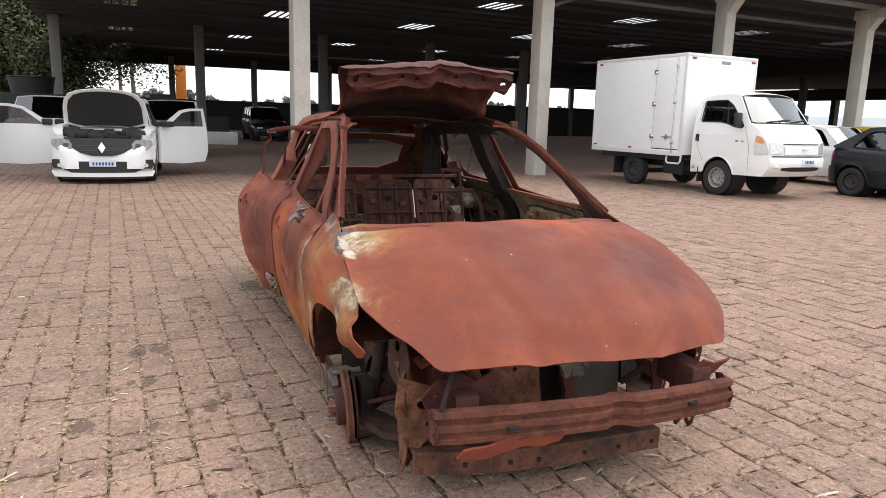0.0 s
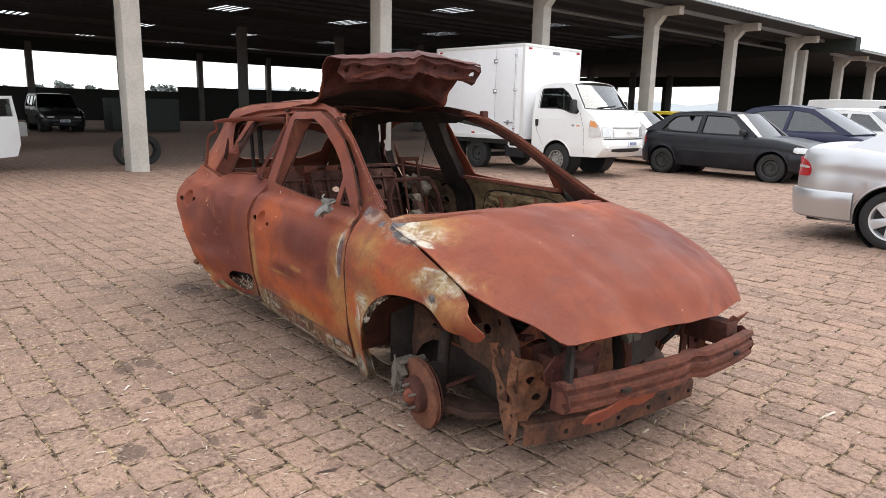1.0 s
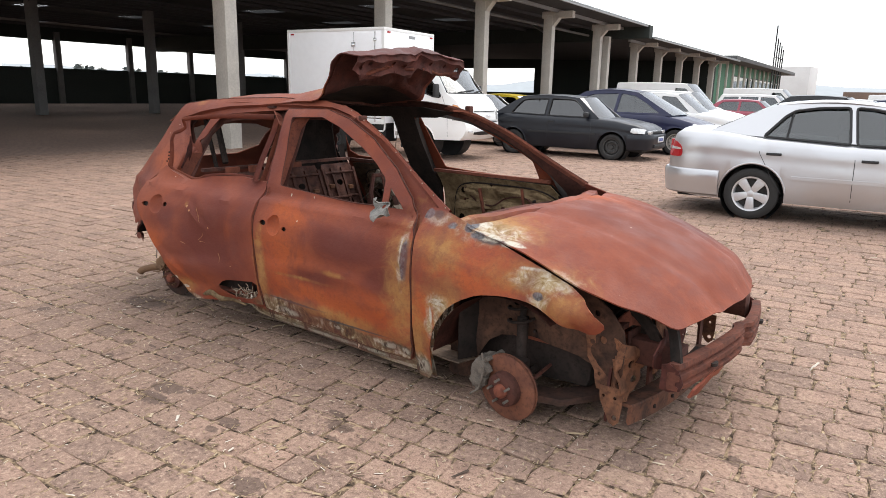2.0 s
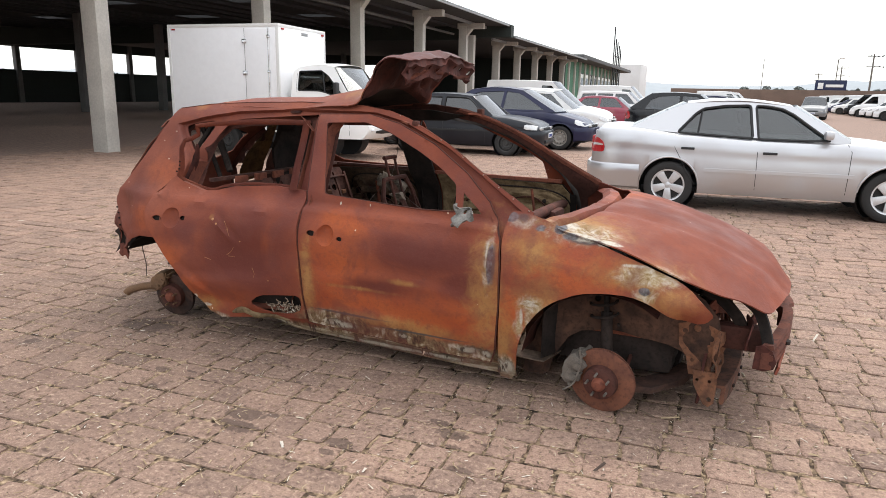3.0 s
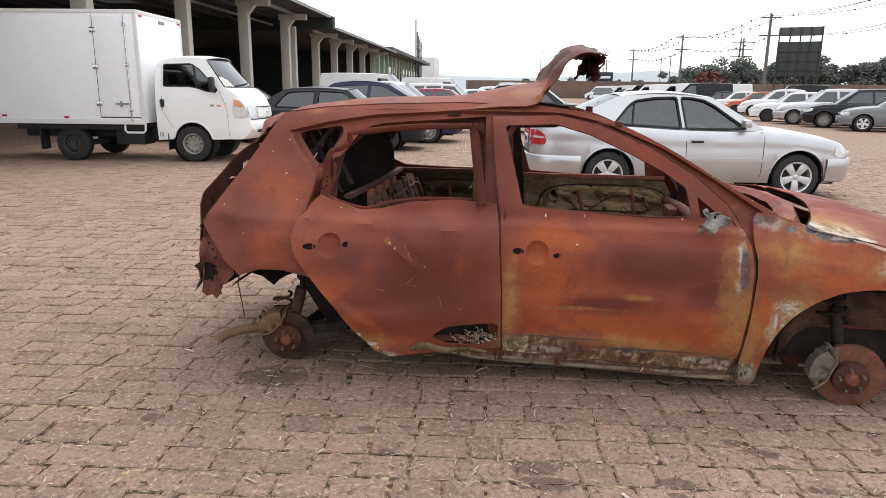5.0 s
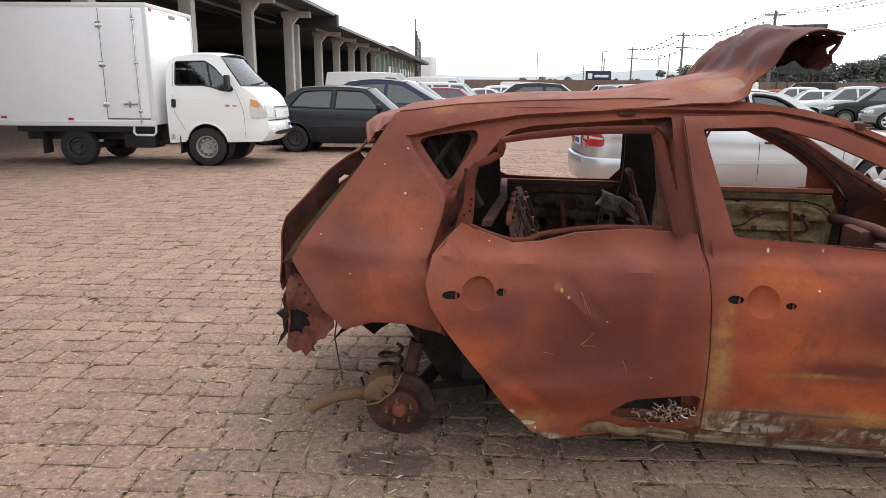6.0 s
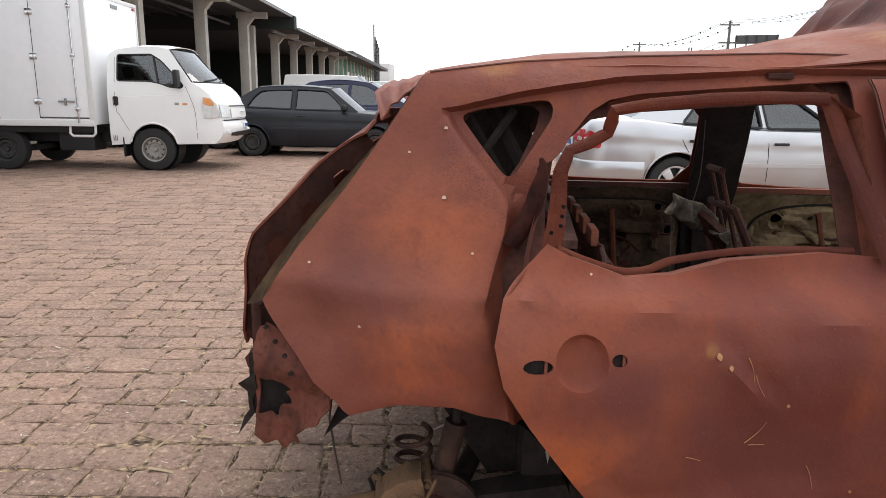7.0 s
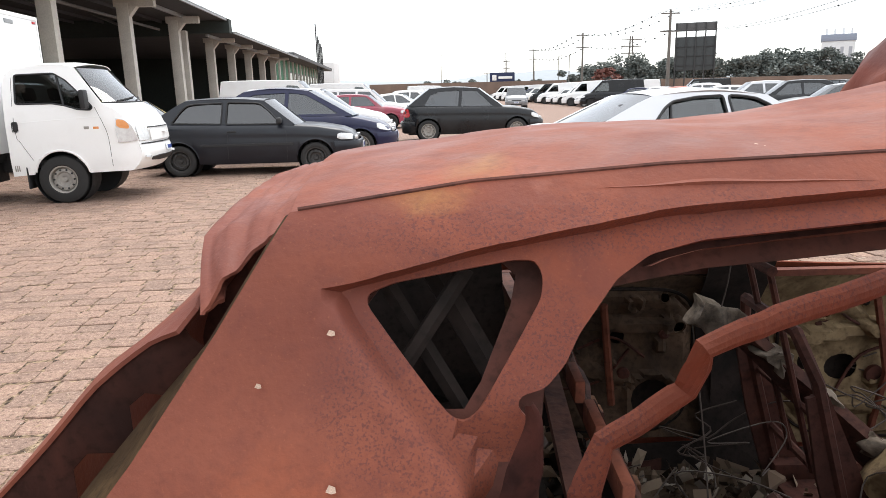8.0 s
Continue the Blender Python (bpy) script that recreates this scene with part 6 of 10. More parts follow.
for sd in (-1, 1):
    # front arm, strut and drive shaft
    bm = strip(bmesh.new(), [(1.36, sd * 0.66, 0.115), (1.50, sd * 0.58, 0.10), (1.62, sd * 0.46, 0.115), (1.66, sd * 0.36, 0.14)], [0.10, 0.12, 0.10, 0.07], 0.03, (0, 0, 1))
    part("control_arm", bm, RUST_HUB, wreck)
    bm = strip(bmesh.new(), [(1.30, sd * 0.66, 0.12), (1.14, sd * 0.45, 0.13), (1.1, sd * 0.34, 0.14)], [0.09, 0.08, 0.07], 0.03, (0, 0, 1))
    part("control_arm", bm, RUST_DARK, wreck)
    bm = tube(bmesh.new(), [(1.33, sd * 0.62, 0.16), (1.30, sd * 0.57, 0.42)], 0.026, 10)
    tube(bm, [(1.30, sd * 0.57, 0.42), (1.27, sd * 0.53, 0.70)], 0.014, 8)
    box(bm, (1.29, sd * 0.65 - 0.03, 0.08), (1.38, sd * 0.65 + 0.03, 0.26), 0.015)
    part("strut", bm, SOOT_SHADE, wreck)
    coil = [(1.295 + 0.062 * math.cos(a) - 0.03 * a / 26, sd * (0.565 - 0.0015 * a) + 0.062 * math.sin(a), 0.36 + 0.009 * a) for a in np.linspace(0, 26, 90)]
    part("spring", tube(bmesh.new(), coil, 0.007, 6), SOOT_SHADE, wreck)
    part("drive_shaft", tube(bmesh.new(), [(1.33, sd * 0.66, 0.15), (1.36, sd * 0.2, 0.2)], 0.016, 8), SOOT_SHADE, wreck)
    part("tie_rod", tube(bmesh.new(), [(1.42, sd * 0.66, 0.19), (1.40, sd * 0.25, 0.22)], 0.009, 6), RUST_DARK, wreck)
    # inner wing with strut tower
    def apron_at(x, z, sd=sd):
        y = 0.53 - 0.05 * math.exp(-(((x - 1.28) / 0.16) ** 2)) + 0.02 * smooth((x - 1.6) / 0.1) + crinkle((x, z, sd), 7, 0.02, 4) + crinkle((x, z, sd), 22, 0.006, 7)
        return (x, sd * (y + 0.06), z)
    bm = sheet(soften([(0.92, 0.10), (0.93, 0.60), (1.2, 0.72), (1.45, 0.66), (1.70, 0.57), (1.80, 0.45), (1.79, 0.26), (1.70, 0.24), (1.66, 0.29), (1.56, 0.325), (1.33, 0.33), (1.15, 0.30), (1.06, 0.16), (1.04, 0.06), (0.92, 0.06)]), apron_at, [oval(1.58, 0.47, 0.022, 0.02), oval(1.42, 0.52, 0.016, 0.016), oval(1.70, 0.42, 0.016, 0.016), oval(1.66, 0.52, 0.014, 0.014), oval(1.12, 0.5, 0.02, 0.02), oval(1.25, 0.47, 0.014, 0.014)], 0.035, 0.005)
    part("inner_wing", bm, RUST_DARK if sd > 0 else rust_inner("rust_inner_wing", (0.022, 0.014, 0.012), (0.105, 0.052, 0.032), 9.0), wreck, "rusted inner wing with bolt holes")
    # Added sheet, black for the shade behind the bolt holes.
    part("wing_backing", sheet(soften([(1.10, 0.34), (1.10, 0.60), (1.42, 0.62), (1.66, 0.54), (1.74, 0.44), (1.73, 0.32), (1.56, 0.34)]), lambda x, z, sd=sd: (x, sd * 0.50, z), [], 0.08, 0.004), SOOT_SHADE, wreck)
    # inner arch lining under the wing
    bm = bmesh.new()
    prev = None
    for k in range(13):
        a = math.pi * (0.30 + 0.66 * k / 12)
        row = [bm.verts.new((1.335 + 0.37 * math.cos(a), sd * y, 0.19 + 0.37 * math.sin(a))) for y in (0.79, 0.56)]
        if prev:
            bm.faces.new((prev[0], prev[1], row[1], row[0]))
        prev = row
    bmesh.ops.solidify(bm, geom=bm.faces[:], thickness=0.004)
    part("arch_lining", bm, RUST_DARK, wreck)
    # longitudinal rail, crash can, horn plate
    bm = bmesh.new()
    box(bm, (1.10, sd * 0.47 - 0.045, 0.30), (1.76, sd * 0.47 + 0.045, 0.43), 0.012)
    for v in bm.verts:
        v.co += Vector((0, crinkle(v.co, 9, 0.02, 2), crinkle(v.co, 9, 0.02, 5)))
    part("chassis_rail", bm, RUST_MID, wreck)
    bm = boxes(((1.76, sd * 0.47 - 0.05, 0.30), (1.775, sd * 0.47 + 0.06, 0.45)), ((1.775, sd * 0.47 - 0.04, 0.315), (1.98, sd * 0.47 + 0.045, 0.42)), bevel=0.008)
    part("crash_can", bm, RUST_DARK, wreck)

    def horn_at(y, z, sd=sd):
        return (1.73 + 0.05 * (z - 0.1) + crinkle((y, z, sd), 12, 0.015, 1), sd * y, z + crinkle((y, z, sd), 9, 0.012, 4))
    bm = sheet([(0.53, 0.33), (0.625, 0.31), (0.62, 0.2), (0.61, 0.09), (0.59, 0.065), (0.57, 0.10), (0.55, 0.17)], horn_at, [oval(0.59, 0.105, 0.009, 0.009), oval(0.58, 0.25, 0.012, 0.012)], 0.03, 0.012)
    part("support_leg", bm, RUST_UNDER, wreck)
    bm = sheet([(1.70, 0.235), (1.80, 0.235), (1.80, 0.16), (1.795, 0.095), (1.775, 0.075), (1.755, 0.085), (1.725, 0.13), (1.705, 0.17)], lambda x, z, sd=sd: (x, sd * (0.618 + crinkle((x, z, sd), 11, 0.014, 4)), z), [oval(1.775, 0.11, 0.010, 0.010), oval(1.72, 0.19, 0.007, 0.007), oval(1.77, 0.19, 0.007, 0.007)], 0.025, 0.006)
    part("jack_plate", bm, RUST_OCHRE, wreck, "pointed rusted side plate")
    bm = sheet([(1.63, 0.33), (1.62, 0.43), (1.70, 0.455), (1.785, 0.43), (1.775, 0.31), (1.765, 0.205), (1.68, 0.205), (1.665, 0.28)], lambda x, z, sd=sd: (x, sd * (0.606 + 0.03 * smooth((x - 1.74) / 0.06) + crinkle((x, z, sd), 10, 0.02, 8)), z), [oval(1.76, 0.385, 0.013, 0.013), oval(1.65, 0.40, 0.012, 0.012), oval(1.69, 0.27, 0.008, 0.008)], 0.025, 0.006)
    part("rail_plate", bm, RUST_OCHRE, wreck, "ochre-stained rusted rail plate with bolt holes")
    bm = strip(bmesh.new(), [(1.70, sd * 0.55, 0.44), (1.76, sd * 0.50, 0.50), (1.80, sd * 0.40, 0.47), (1.80, sd * 0.36, 0.40)], [0.05, 0.06, 0.06, 0.04], 0.012, (1, 0, 0.3))
    part("lamp_bracket", bm, RUST_MID, wreck)
    # rear arm, spring, damper
    bm = strip(bmesh.new(), [(-1.33, sd * 0.60, 0.15), (-1.1, sd * 0.58, 0.19), (-0.88, sd * 0.56, 0.22)], [0.06, 0.09, 0.07], 0.05, (0, 0, 1))
    part("trailing_arm", bm, SOOT_SHADE, wreck)
    part("damper", tube(bmesh.new(), [(-1.325, sd * 0.61, 0.22), (-1.305, sd * 0.60, 0.30), (-1.285, sd * 0.595, 0.385)], 0.029, 12), RUST_HUB, wreck, "rusted damper tube")
    part("damper_rod", tube(bmesh.new(), [(-1.285, sd * 0.595, 0.38), (-1.275, sd * 0.58, 0.52)], 0.012, 8), SOOT_SHADE, wreck)
    coil = [(-1.40 + 0.046 * math.cos(a), sd * 0.57 + 0.046 * math.sin(a), 0.19 + 0.0075 * a) for a in np.linspace(0, 20, 90)]
    part("spring", tube(bmesh.new(), coil, 0.0075, 6), RUST_HUB, wreck)
part("rear_axle", tube(bmesh.new(), [(-1.30, -0.6, 0.16), (-1.22, -0.3, 0.19), (-1.22, 0.3, 0.19), (-1.30, 0.6, 0.16)], 0.03, 10), SOOT_SHADE, wreck)
part("subframe", boxes(((1.08, -0.36, 0.11), (1.20, 0.36, 0.19)), ((1.52, -0.36, 0.11), (1.62, 0.36, 0.17)), bevel=0.015), SOOT_SHADE, wreck)
bm = tube(bmesh.new(), spline([(-1.42, -0.60, 0.17), (-1.50, -0.63, 0.165), (-1.60, -0.66, 0.155), (-1.68, -0.70, 0.13), (-1.70, -0.712, 0.108)], 3), 0.024, 12)
part("exhaust_stub", bm, OCHRE, wreck, "ochre-crusted broken exhaust pipe")
part("brake_hose", tube(bmesh.new(), [(-1.50, -0.60, 0.16), (-1.51, -0.62, 0.22), (-1.49, -0.62, 0.25), (-1.46, -0.61, 0.215), (-1.44, -0.62, 0.20)], 0.006, 6), SOOT_SHADE, wreck)

# ---- the burnt car: front end ----
bm = bmesh.new()
prev = None
for k in range(33):
    y = -0.59 + 1.18 * k / 32
    x = 1.985 + 0.085 * (1 - (y / 0.6) ** 2) + (0.012 if y > 0.06 else 0) - 0.03 * math.exp(-(((y - 0.06) / 0.03) ** 2))
    zc = 0.325 + 0.02 * (1 - (y / 0.6) ** 2) - 0.012 * y
    sec = [(-0.03, 0.05), (0.012, 0.052), (0.016, 0.034), (0.0, 0.028), (0.0, 0.012), (0.016, 0.006), (0.016, -0.014), (0.002, -0.02), (0.002, -0.034), (0.014, -0.04), (0.012, -0.056), (-0.03, -0.056)]
    row = [bm.verts.new((x + a, y, zc + b + crinkle((y, b, 0), 14, 0.004, 2))) for a, b in sec]
    if prev:
        for i in range(len(sec)):
            bm.faces.new((prev[i], prev[(i + 1) % len(sec)], row[(i + 1) % len(sec)], row[i]))
    else:
        bm.faces.new(row[::-1])
    prev = row
bm.faces.new(prev)
# torn apron between the near rail plate and the beam
torn = sheet([(-0.64, 0.43), (-0.56, 0.405), (-0.50, 0.375), (-0.43, 0.385), (-0.385, 0.45), (-0.36, 0.37), (-0.33, 0.31), (-0.42, 0.30), (-0.47, 0.28), (-0.50, 0.22), (-0.54, 0.20), (-0.575, 0.16), (-0.61, 0.17), (-0.63, 0.22), (-0.655, 0.30)], lambda y, z: (1.785 + 0.12 * (y + 0.64) + crinkle((y, z, 2), 9, 0.04, 3) + crinkle((y, z, 2), 24, 0.015, 6), y, z + crinkle((y, z, 5), 15, 0.012, 1)), [oval(-0.56, 0.33, 0.02, 0.016, 9), oval(-0.53, 0.255, 0.018, 0.014, 9)], 0.02, 0.005)
part("front_apron", torn, RUST_OCHRE, wreck, "torn rusted front apron panel")
beam = part("bumper_beam", bm, rust_inner("rust_beam", (0.075, 0.030, 0.022), (0.185, 0.062, 0.038), 9.0), wreck, "kinked rusted bumper beam")
# Beam holes are black discs that imitate shade.
for y in (-0.34, 0.36):
    part("beam_hole", lathe(bmesh.new(), [(0.0, 0.004), (0.017, 0.004), (0.017, -0.01)], 14, pose(2.06 if y < 0 else 2.068, y, 0.335, 90, 0, 90) @ Matrix.Diagonal((1.4, 1, 0.9, 1))), SOOT_SHADE, beam)


def fang_at(s, v):
    return (2.03 + 0.02 * math.sin(6 * s) + 0.3 * v, -0.52 + s, 0.255 + v + 0.02 * math.sin(9 * s) + crinkle((s, v, 0), 12, 0.02, 3))


part("torn_bracket", sheet([(0.0, -0.02), (0.08, -0.045), (0.16, -0.03), (0.24, -0.02), (0.36, 0.0), (0.38, 0.025), (0.28, 0.035), (0.18, 0.02), (0.08, 0.0), (0.02, 0.01)], fang_at, [], 0.025, 0.01), RUST, wreck, "torn bent steel strip hanging from the beam")
part("torn_bracket", sheet([(0.0, 0.0), (0.06, -0.05), (0.12, -0.02), (0.16, 0.03), (0.09, 0.02), (0.03, 0.05)], lambda s, v: (1.95 + 0.5 * v, 0.45 + s, 0.41 + v + crinkle((s, v, 0), 15, 0.03, 3)), [], 0.02, 0.008), RUST_MID, wreck, "torn bracket end")
bm = bmesh.new()
prev = None
for k in range(15):
    y = -0.60 + 1.00 * k / 14
    x, zc = 1.82 + 0.05 * (1 - (y / 0.6) ** 2), 0.136 - 0.045 * (y + 0.6) + 0.008 * math.sin(5 * y)
    row = [bm.verts.new((x + a, y, zc + b)) for a, b in ((-0.07, 0.035), (0.012, 0.038), (0.018, 0.03), (0.014, -0.045), (0.004, -0.05), (-0.004, -0.04), (0.0, 0.024), (-0.07, 0.024))]
    if prev:
        for i in range(8):
            bm.faces.new((prev[i], prev[(i + 1) % 8], row[(i + 1) % 8], row[i]))
    else:
        bm.faces.new(row[::-1])
    prev = row
bm.faces.new(prev)
cross = part("lower_crossmember", bm, rust_inner("rust_worn", (0.040, 0.026, 0.021), (0.165, 0.070, 0.042), 7.0), wreck, "worn rusted lower crossmember")
# Black discs in place of bolt holes, for their shade.
for y in (-0.42, -0.25, -0.14, 0.05, 0.2, 0.36):
    part("bolt_hole", lathe(bmesh.new(), [(0.0, 0.003), (0.008, 0.003), (0.008, -0.01)], 10, pose(1.838 + 0.05 * (1 - (y / 0.6) ** 2), y, 0.132 - 0.045 * (y + 0.6) + 0.008 * math.sin(5 * y), 90, 0, 90)), SOOT_SHADE, cross)
for y in (-0.27, 0.02, 0.42):
    bm = strip(bmesh.new(), [(1.78, y, 0.12), (1.77, y + 0.02, 0.30), (1.75, y - 0.01, 0.47)], [0.05, 0.04, 0.06], 0.012, (1, 0, 0.1))
    part("radiator_post", bm, RUST_DARK, wreck)
part("radiator_tie", strip(bmesh.new(), [(1.72, -0.55, 0.47), (1.76, -0.2, 0.485), (1.76, 0.25, 0.485), (1.72, 0.55, 0.47)], 0.07, 0.02, (0, 0, 1)), RUST_DARK, wreck)
def charred(name, lo, hi, turn=0, at=(0, 0, 0), label=""):
    bm = bmesh.new()
    box(bm, lo, hi, 0.03, pose(*at, 0, 0, turn))
    bmesh.ops.subdivide_edges(bm, edges=bm.edges[:], cuts=2, use_grid_fill=True)
    for v in bm.verts:
        v.co += Vector((crinkle(v.co, 12, 0.03, 1), crinkle(v.co, 12, 0.03, 3), crinkle(v.co, 12, 0.03, 5)))
    part(name, bm, SOOT_SHADE, wreck, label)


for pts, w in (([(1.70, -0.50, 0.565), (1.78, -0.50, 0.53), (1.84, -0.49, 0.47), (1.87, -0.48, 0.42)], 0.05), ([(1.86, -0.46, 0.545), (1.93, -0.50, 0.50), (1.965, -0.54, 0.43), (1.985, -0.565, 0.36)], 0.045)):
    part("front_stay", strip(bmesh.new(), spline(pts, 4), w, 0.014, (0.2, 1, 0.2)), SOOT_SHADE, wreck, "sooty curved stay")
for sd in (-1, 1):
    bm = sheet([(1.93, 0.27), (1.935, 0.375), (1.965, 0.385), (2.0, 0.36), (2.02, 0.31), (2.01, 0.28), (1.97, 0.265)], lambda x, z, sd=sd: (x, sd * (0.585 + crinkle((x, z, sd), 14, 0.016, 3)), z), [], 0.02, 0.005)
    part("beam_end", bm, RUST_UNDER, wreck, "bent end plate of the bumper beam")
charred("engine_block", (-0.2, -0.22, 0.0), (0.2, 0.2, 0.32), 8, (1.42, 0, 0.18), "sooty engine block")
charred("gearbox", (-0.14, 0.2, 0.05), (0.16, 0.45, 0.26), -6, (1.42, 0, 0.18), "sooty gearbox")
charred("cylinder_head", (-0.16, -0.12, 0.30), (0.12, 0.16, 0.42), 4, (1.42, 0, 0.18))
charred("oil_filter", (0.1, -0.2, 0.1), (0.22, -0.02, 0.3), 0, (1.42, 0, 0.18))
# Unseen mass added behind the front disc for the blackness there.
charred("gearbox_housing", (1.05, -0.50, 0.13), (1.60, -0.26, 0.36))
charred("steering_rack", (1.05, -0.30, 0.14), (1.25, 0.30, 0.60))
bm = bmesh.new()
box(bm, (1.66, 0.05, 0.22), (1.74, 0.28, 0.45), 0.025)
box(bm, (1.68, 0.30, 0.28), (1.73, 0.40, 0.42), 0.02)
for v in bm.verts:
    v.co += Vector((crinkle(v.co, 16, 0.03, 7), crinkle(v.co, 16, 0.03, 2), crinkle(v.co, 16, 0.03, 9)))
part("melted_radiator", bm, plain("melted_alloy", (0.06, 0.058, 0.058), 0.45, 0.5, 0.5, 12.0, 0.5), wreck, "melted dark alloy radiator remains")
part("radiator_panel", sheet([(-0.30, 0.20), (-0.31, 0.46), (-0.12, 0.475), (-0.10, 0.20)], lambda y, z: (1.80 + crinkle((y, z, 0), 8, 0.02, 3), y, z), [oval(-0.21, 0.42, 0.010, 0.010, 8)], 0.03, 0.006), RUST_OCHRE, wreck, "ochre-stained upright radiator panel")
bm = sheet([(-0.60, 0.40), (-0.56, 0.455), (-0.46, 0.47), (-0.41, 0.44), (-0.37, 0.475), (-0.335, 0.46), (-0.33, 0.36), (-0.36, 0.325), (-0.46, 0.335), (-0.52, 0.32), (-0.58, 0.345)], lambda y, z: (1.90 + 0.05 * (y + 0.6) + crinkle((y, z, 3), 10, 0.03, 2), y, z), [oval(-0.50, 0.39, 0.018, 0.014, 9), oval(-0.415, 0.385, 0.012, 0.012, 8), oval(-0.355, 0.43, 0.008, 0.008, 8), oval(-0.555, 0.40, 0.008, 0.008, 8)], 0.02, 0.006)
part("lamp_panel", bm, RUST_UNDER, wreck, "rusted lamp panel with holes")
for k in range(12):
    y, z = rng.uniform(0.0, 0.16), rng.uniform(0.38, 0.47)
    q = rng.uniform(0.012, 0.03)
    bm = bmesh.new()
    box(bm, (1.78 - q, y - q, z - q), (1.78 + q, y + q, z + q), 0.008, pose(0, 0, 0, rng.uniform(-9, 9), 0, 0))
    for v in bm.verts:
        v.co += Vector((crinkle(v.co, 30, 0.02, 7), crinkle(v.co, 30, 0.02, 2), crinkle(v.co, 30, 0.02, 9)))
    part("alloy_lump", bm, ALUMINIUM, wreck, "grey melted alloy lump")
for k in range(7):
    x, y = rng.uniform(1.45, 1.75), rng.uniform(-0.45, 0.5)
    pts = [Vector((x, y, rng.uniform(0.35, 0.5)))]
    for _ in range(5):
        pts.append(pts[-1] + Vector((rng.uniform(-0.05, 0.06), rng.uniform(-0.1, 0.1), rng.uniform(-0.06, 0.04))))
    part("engine_hose", tube(bmesh.new(), pts, rng.uniform(0.005, 0.012), 6), SOOT_SHADE, wreck)
# tangle of fibres and drippings in the hole of the rear door
bm = bmesh.new()
for k in range(90):
    x, z = rng.gauss(-0.345, 0.05), rng.gauss(0.245, 0.016)
    p = Vector((x, -half_width(x, z) - sprung(x, z) + 0.015 + rng.uniform(-0.02, 0.01), z))
    q = p + Vector((rng.uniform(-0.03, 0.03), rng.uniform(-0.012, 0.012), rng.uniform(-0.02, 0.025)))
    tube(bm, spline([p, (p + q) / 2 + Vector((rng.uniform(-0.01, 0.01), 0, rng.uniform(-0.01, 0.01))), q], 2), rng.uniform(0.0015, 0.004), 5)
tagged(part("charred_fibre", bm, RUBBLE, wreck, "pale charred fibres hanging in the door hole"), kind="stuff")
bm = channel(bmesh.new(), spline([(-0.66, -0.885, 0.20), (-0.58, -0.89, 0.225), (-0.50, -0.882, 0.205), (-0.40, -0.872, 0.215), (-0.30, -0.855, 0.20)]), [0.012, 0.02, 0.026, 0.03, 0.034, 0.034, 0.032, 0.03, 0.03, 0.028, 0.026, 0.03, 0.03, 0.03, 0.026, 0.024, 0.02, 0.02, 0.018, 0.018, 0.016, 0.014, 0.012, 0.012, 0.01], 0.008, (0, -1, 0.3))
part("torn_edge", bm, RUST_OLIVE, wreck)


# ---- vehicles that stand round the yard ----
def paint(name, c, rough=0.28, metal=0.0, dust=0.25):
    k = Mat(name, rough, metal, 0.35)
    k.b.inputs["Coat Weight"].default_value = 0.18
    k.b.inputs["Coat Roughness"].default_value = 0.12
    grime = k.noise(2.2, 5)
    fine = k.noise(40.0, 3)
    dirt = k.math("MULTIPLY", k.step(grime, 0.45, 0.75), dust)
    col = k.mix(dirt, c, (0.36, 0.31, 0.26))
    col = k.mix(k.step(fine, 0.5, 0.8, 0.0, min(0.04, dust * 0.3)), col, (0.3, 0.27, 0.23))
    k.link(k.step(grime, 0.35, 0.75, rough, min(0.8, rough + 0.25)), k.b.inputs["Roughness"])
    return k.color(col)


def glass(name, tint, rough=0.02):
    """Thin pane: tinted clear body under a Fresnel gloss."""
    k = Mat(name, rough, 0.0, 0.5)
    clear = k.n("ShaderNodeBsdfTransparent")
    clear.inputs["Color"].default_value = (*tint, 1)
    gloss = k.n("ShaderNodeBsdfGlossy", Roughness=rough)
    face_on = k.n("ShaderNodeLayerWeight", Blend=0.5)
    sheen = k.math("ADD", k.math("MULTIPLY", k.math("POWER", face_on.outputs["Facing"], 4.0), 0.82), 0.12)
    mix = k.n("ShaderNodeMixShader")
    k.link(sheen, mix.inputs[0])
    k.link(clear.outputs[0], mix.inputs[1])
    k.link(gloss.outputs[0], mix.inputs[2])
    k.link(mix.outputs[0], k.t.nodes["Material Output"].inputs["Surface"])
    return k.m


GLASS = glass("tinted_glass", (0.36, 0.39, 0.39))
GLASS_DARK = glass("dark_film_glass", (0.13, 0.14, 0.15))
GLASS_FAR = glass("dark_glass", (0.32, 0.35, 0.37))
LAMP_BACK = plain("lamp_reflector", (0.66, 0.66, 0.65), 0.2, 0.45, 0.2, 20.0, 0.3)
LAMP_RED = paint("red_lens", (0.36, 0.012, 0.016), 0.15, 0.0, 0.05)
LAMP_AMBER = paint("amber_lens", (0.72, 0.30, 0.10), 0.2, 0.0, 0.05)
RUBBER = plain("tyre_rubber", (0.028, 0.027, 0.026), 0.9, 0.0, 0.3, 14.0, 0.3)
BLACK_TRIM = plain("black_plastic", (0.022, 0.022, 0.023), 0.6, 0.0, 0.25, 10.0, 0.15)
SEAT_CLOTH = plain("seat_cloth", (0.06, 0.06, 0.065), 0.95, 0.0, 0.25, 12.0, 0.2)
RIM_ALLOY = plain("alloy_rim", (0.62, 0.63, 0.64), 0.35, 0.6, 0.1, 10.0, 0.05)
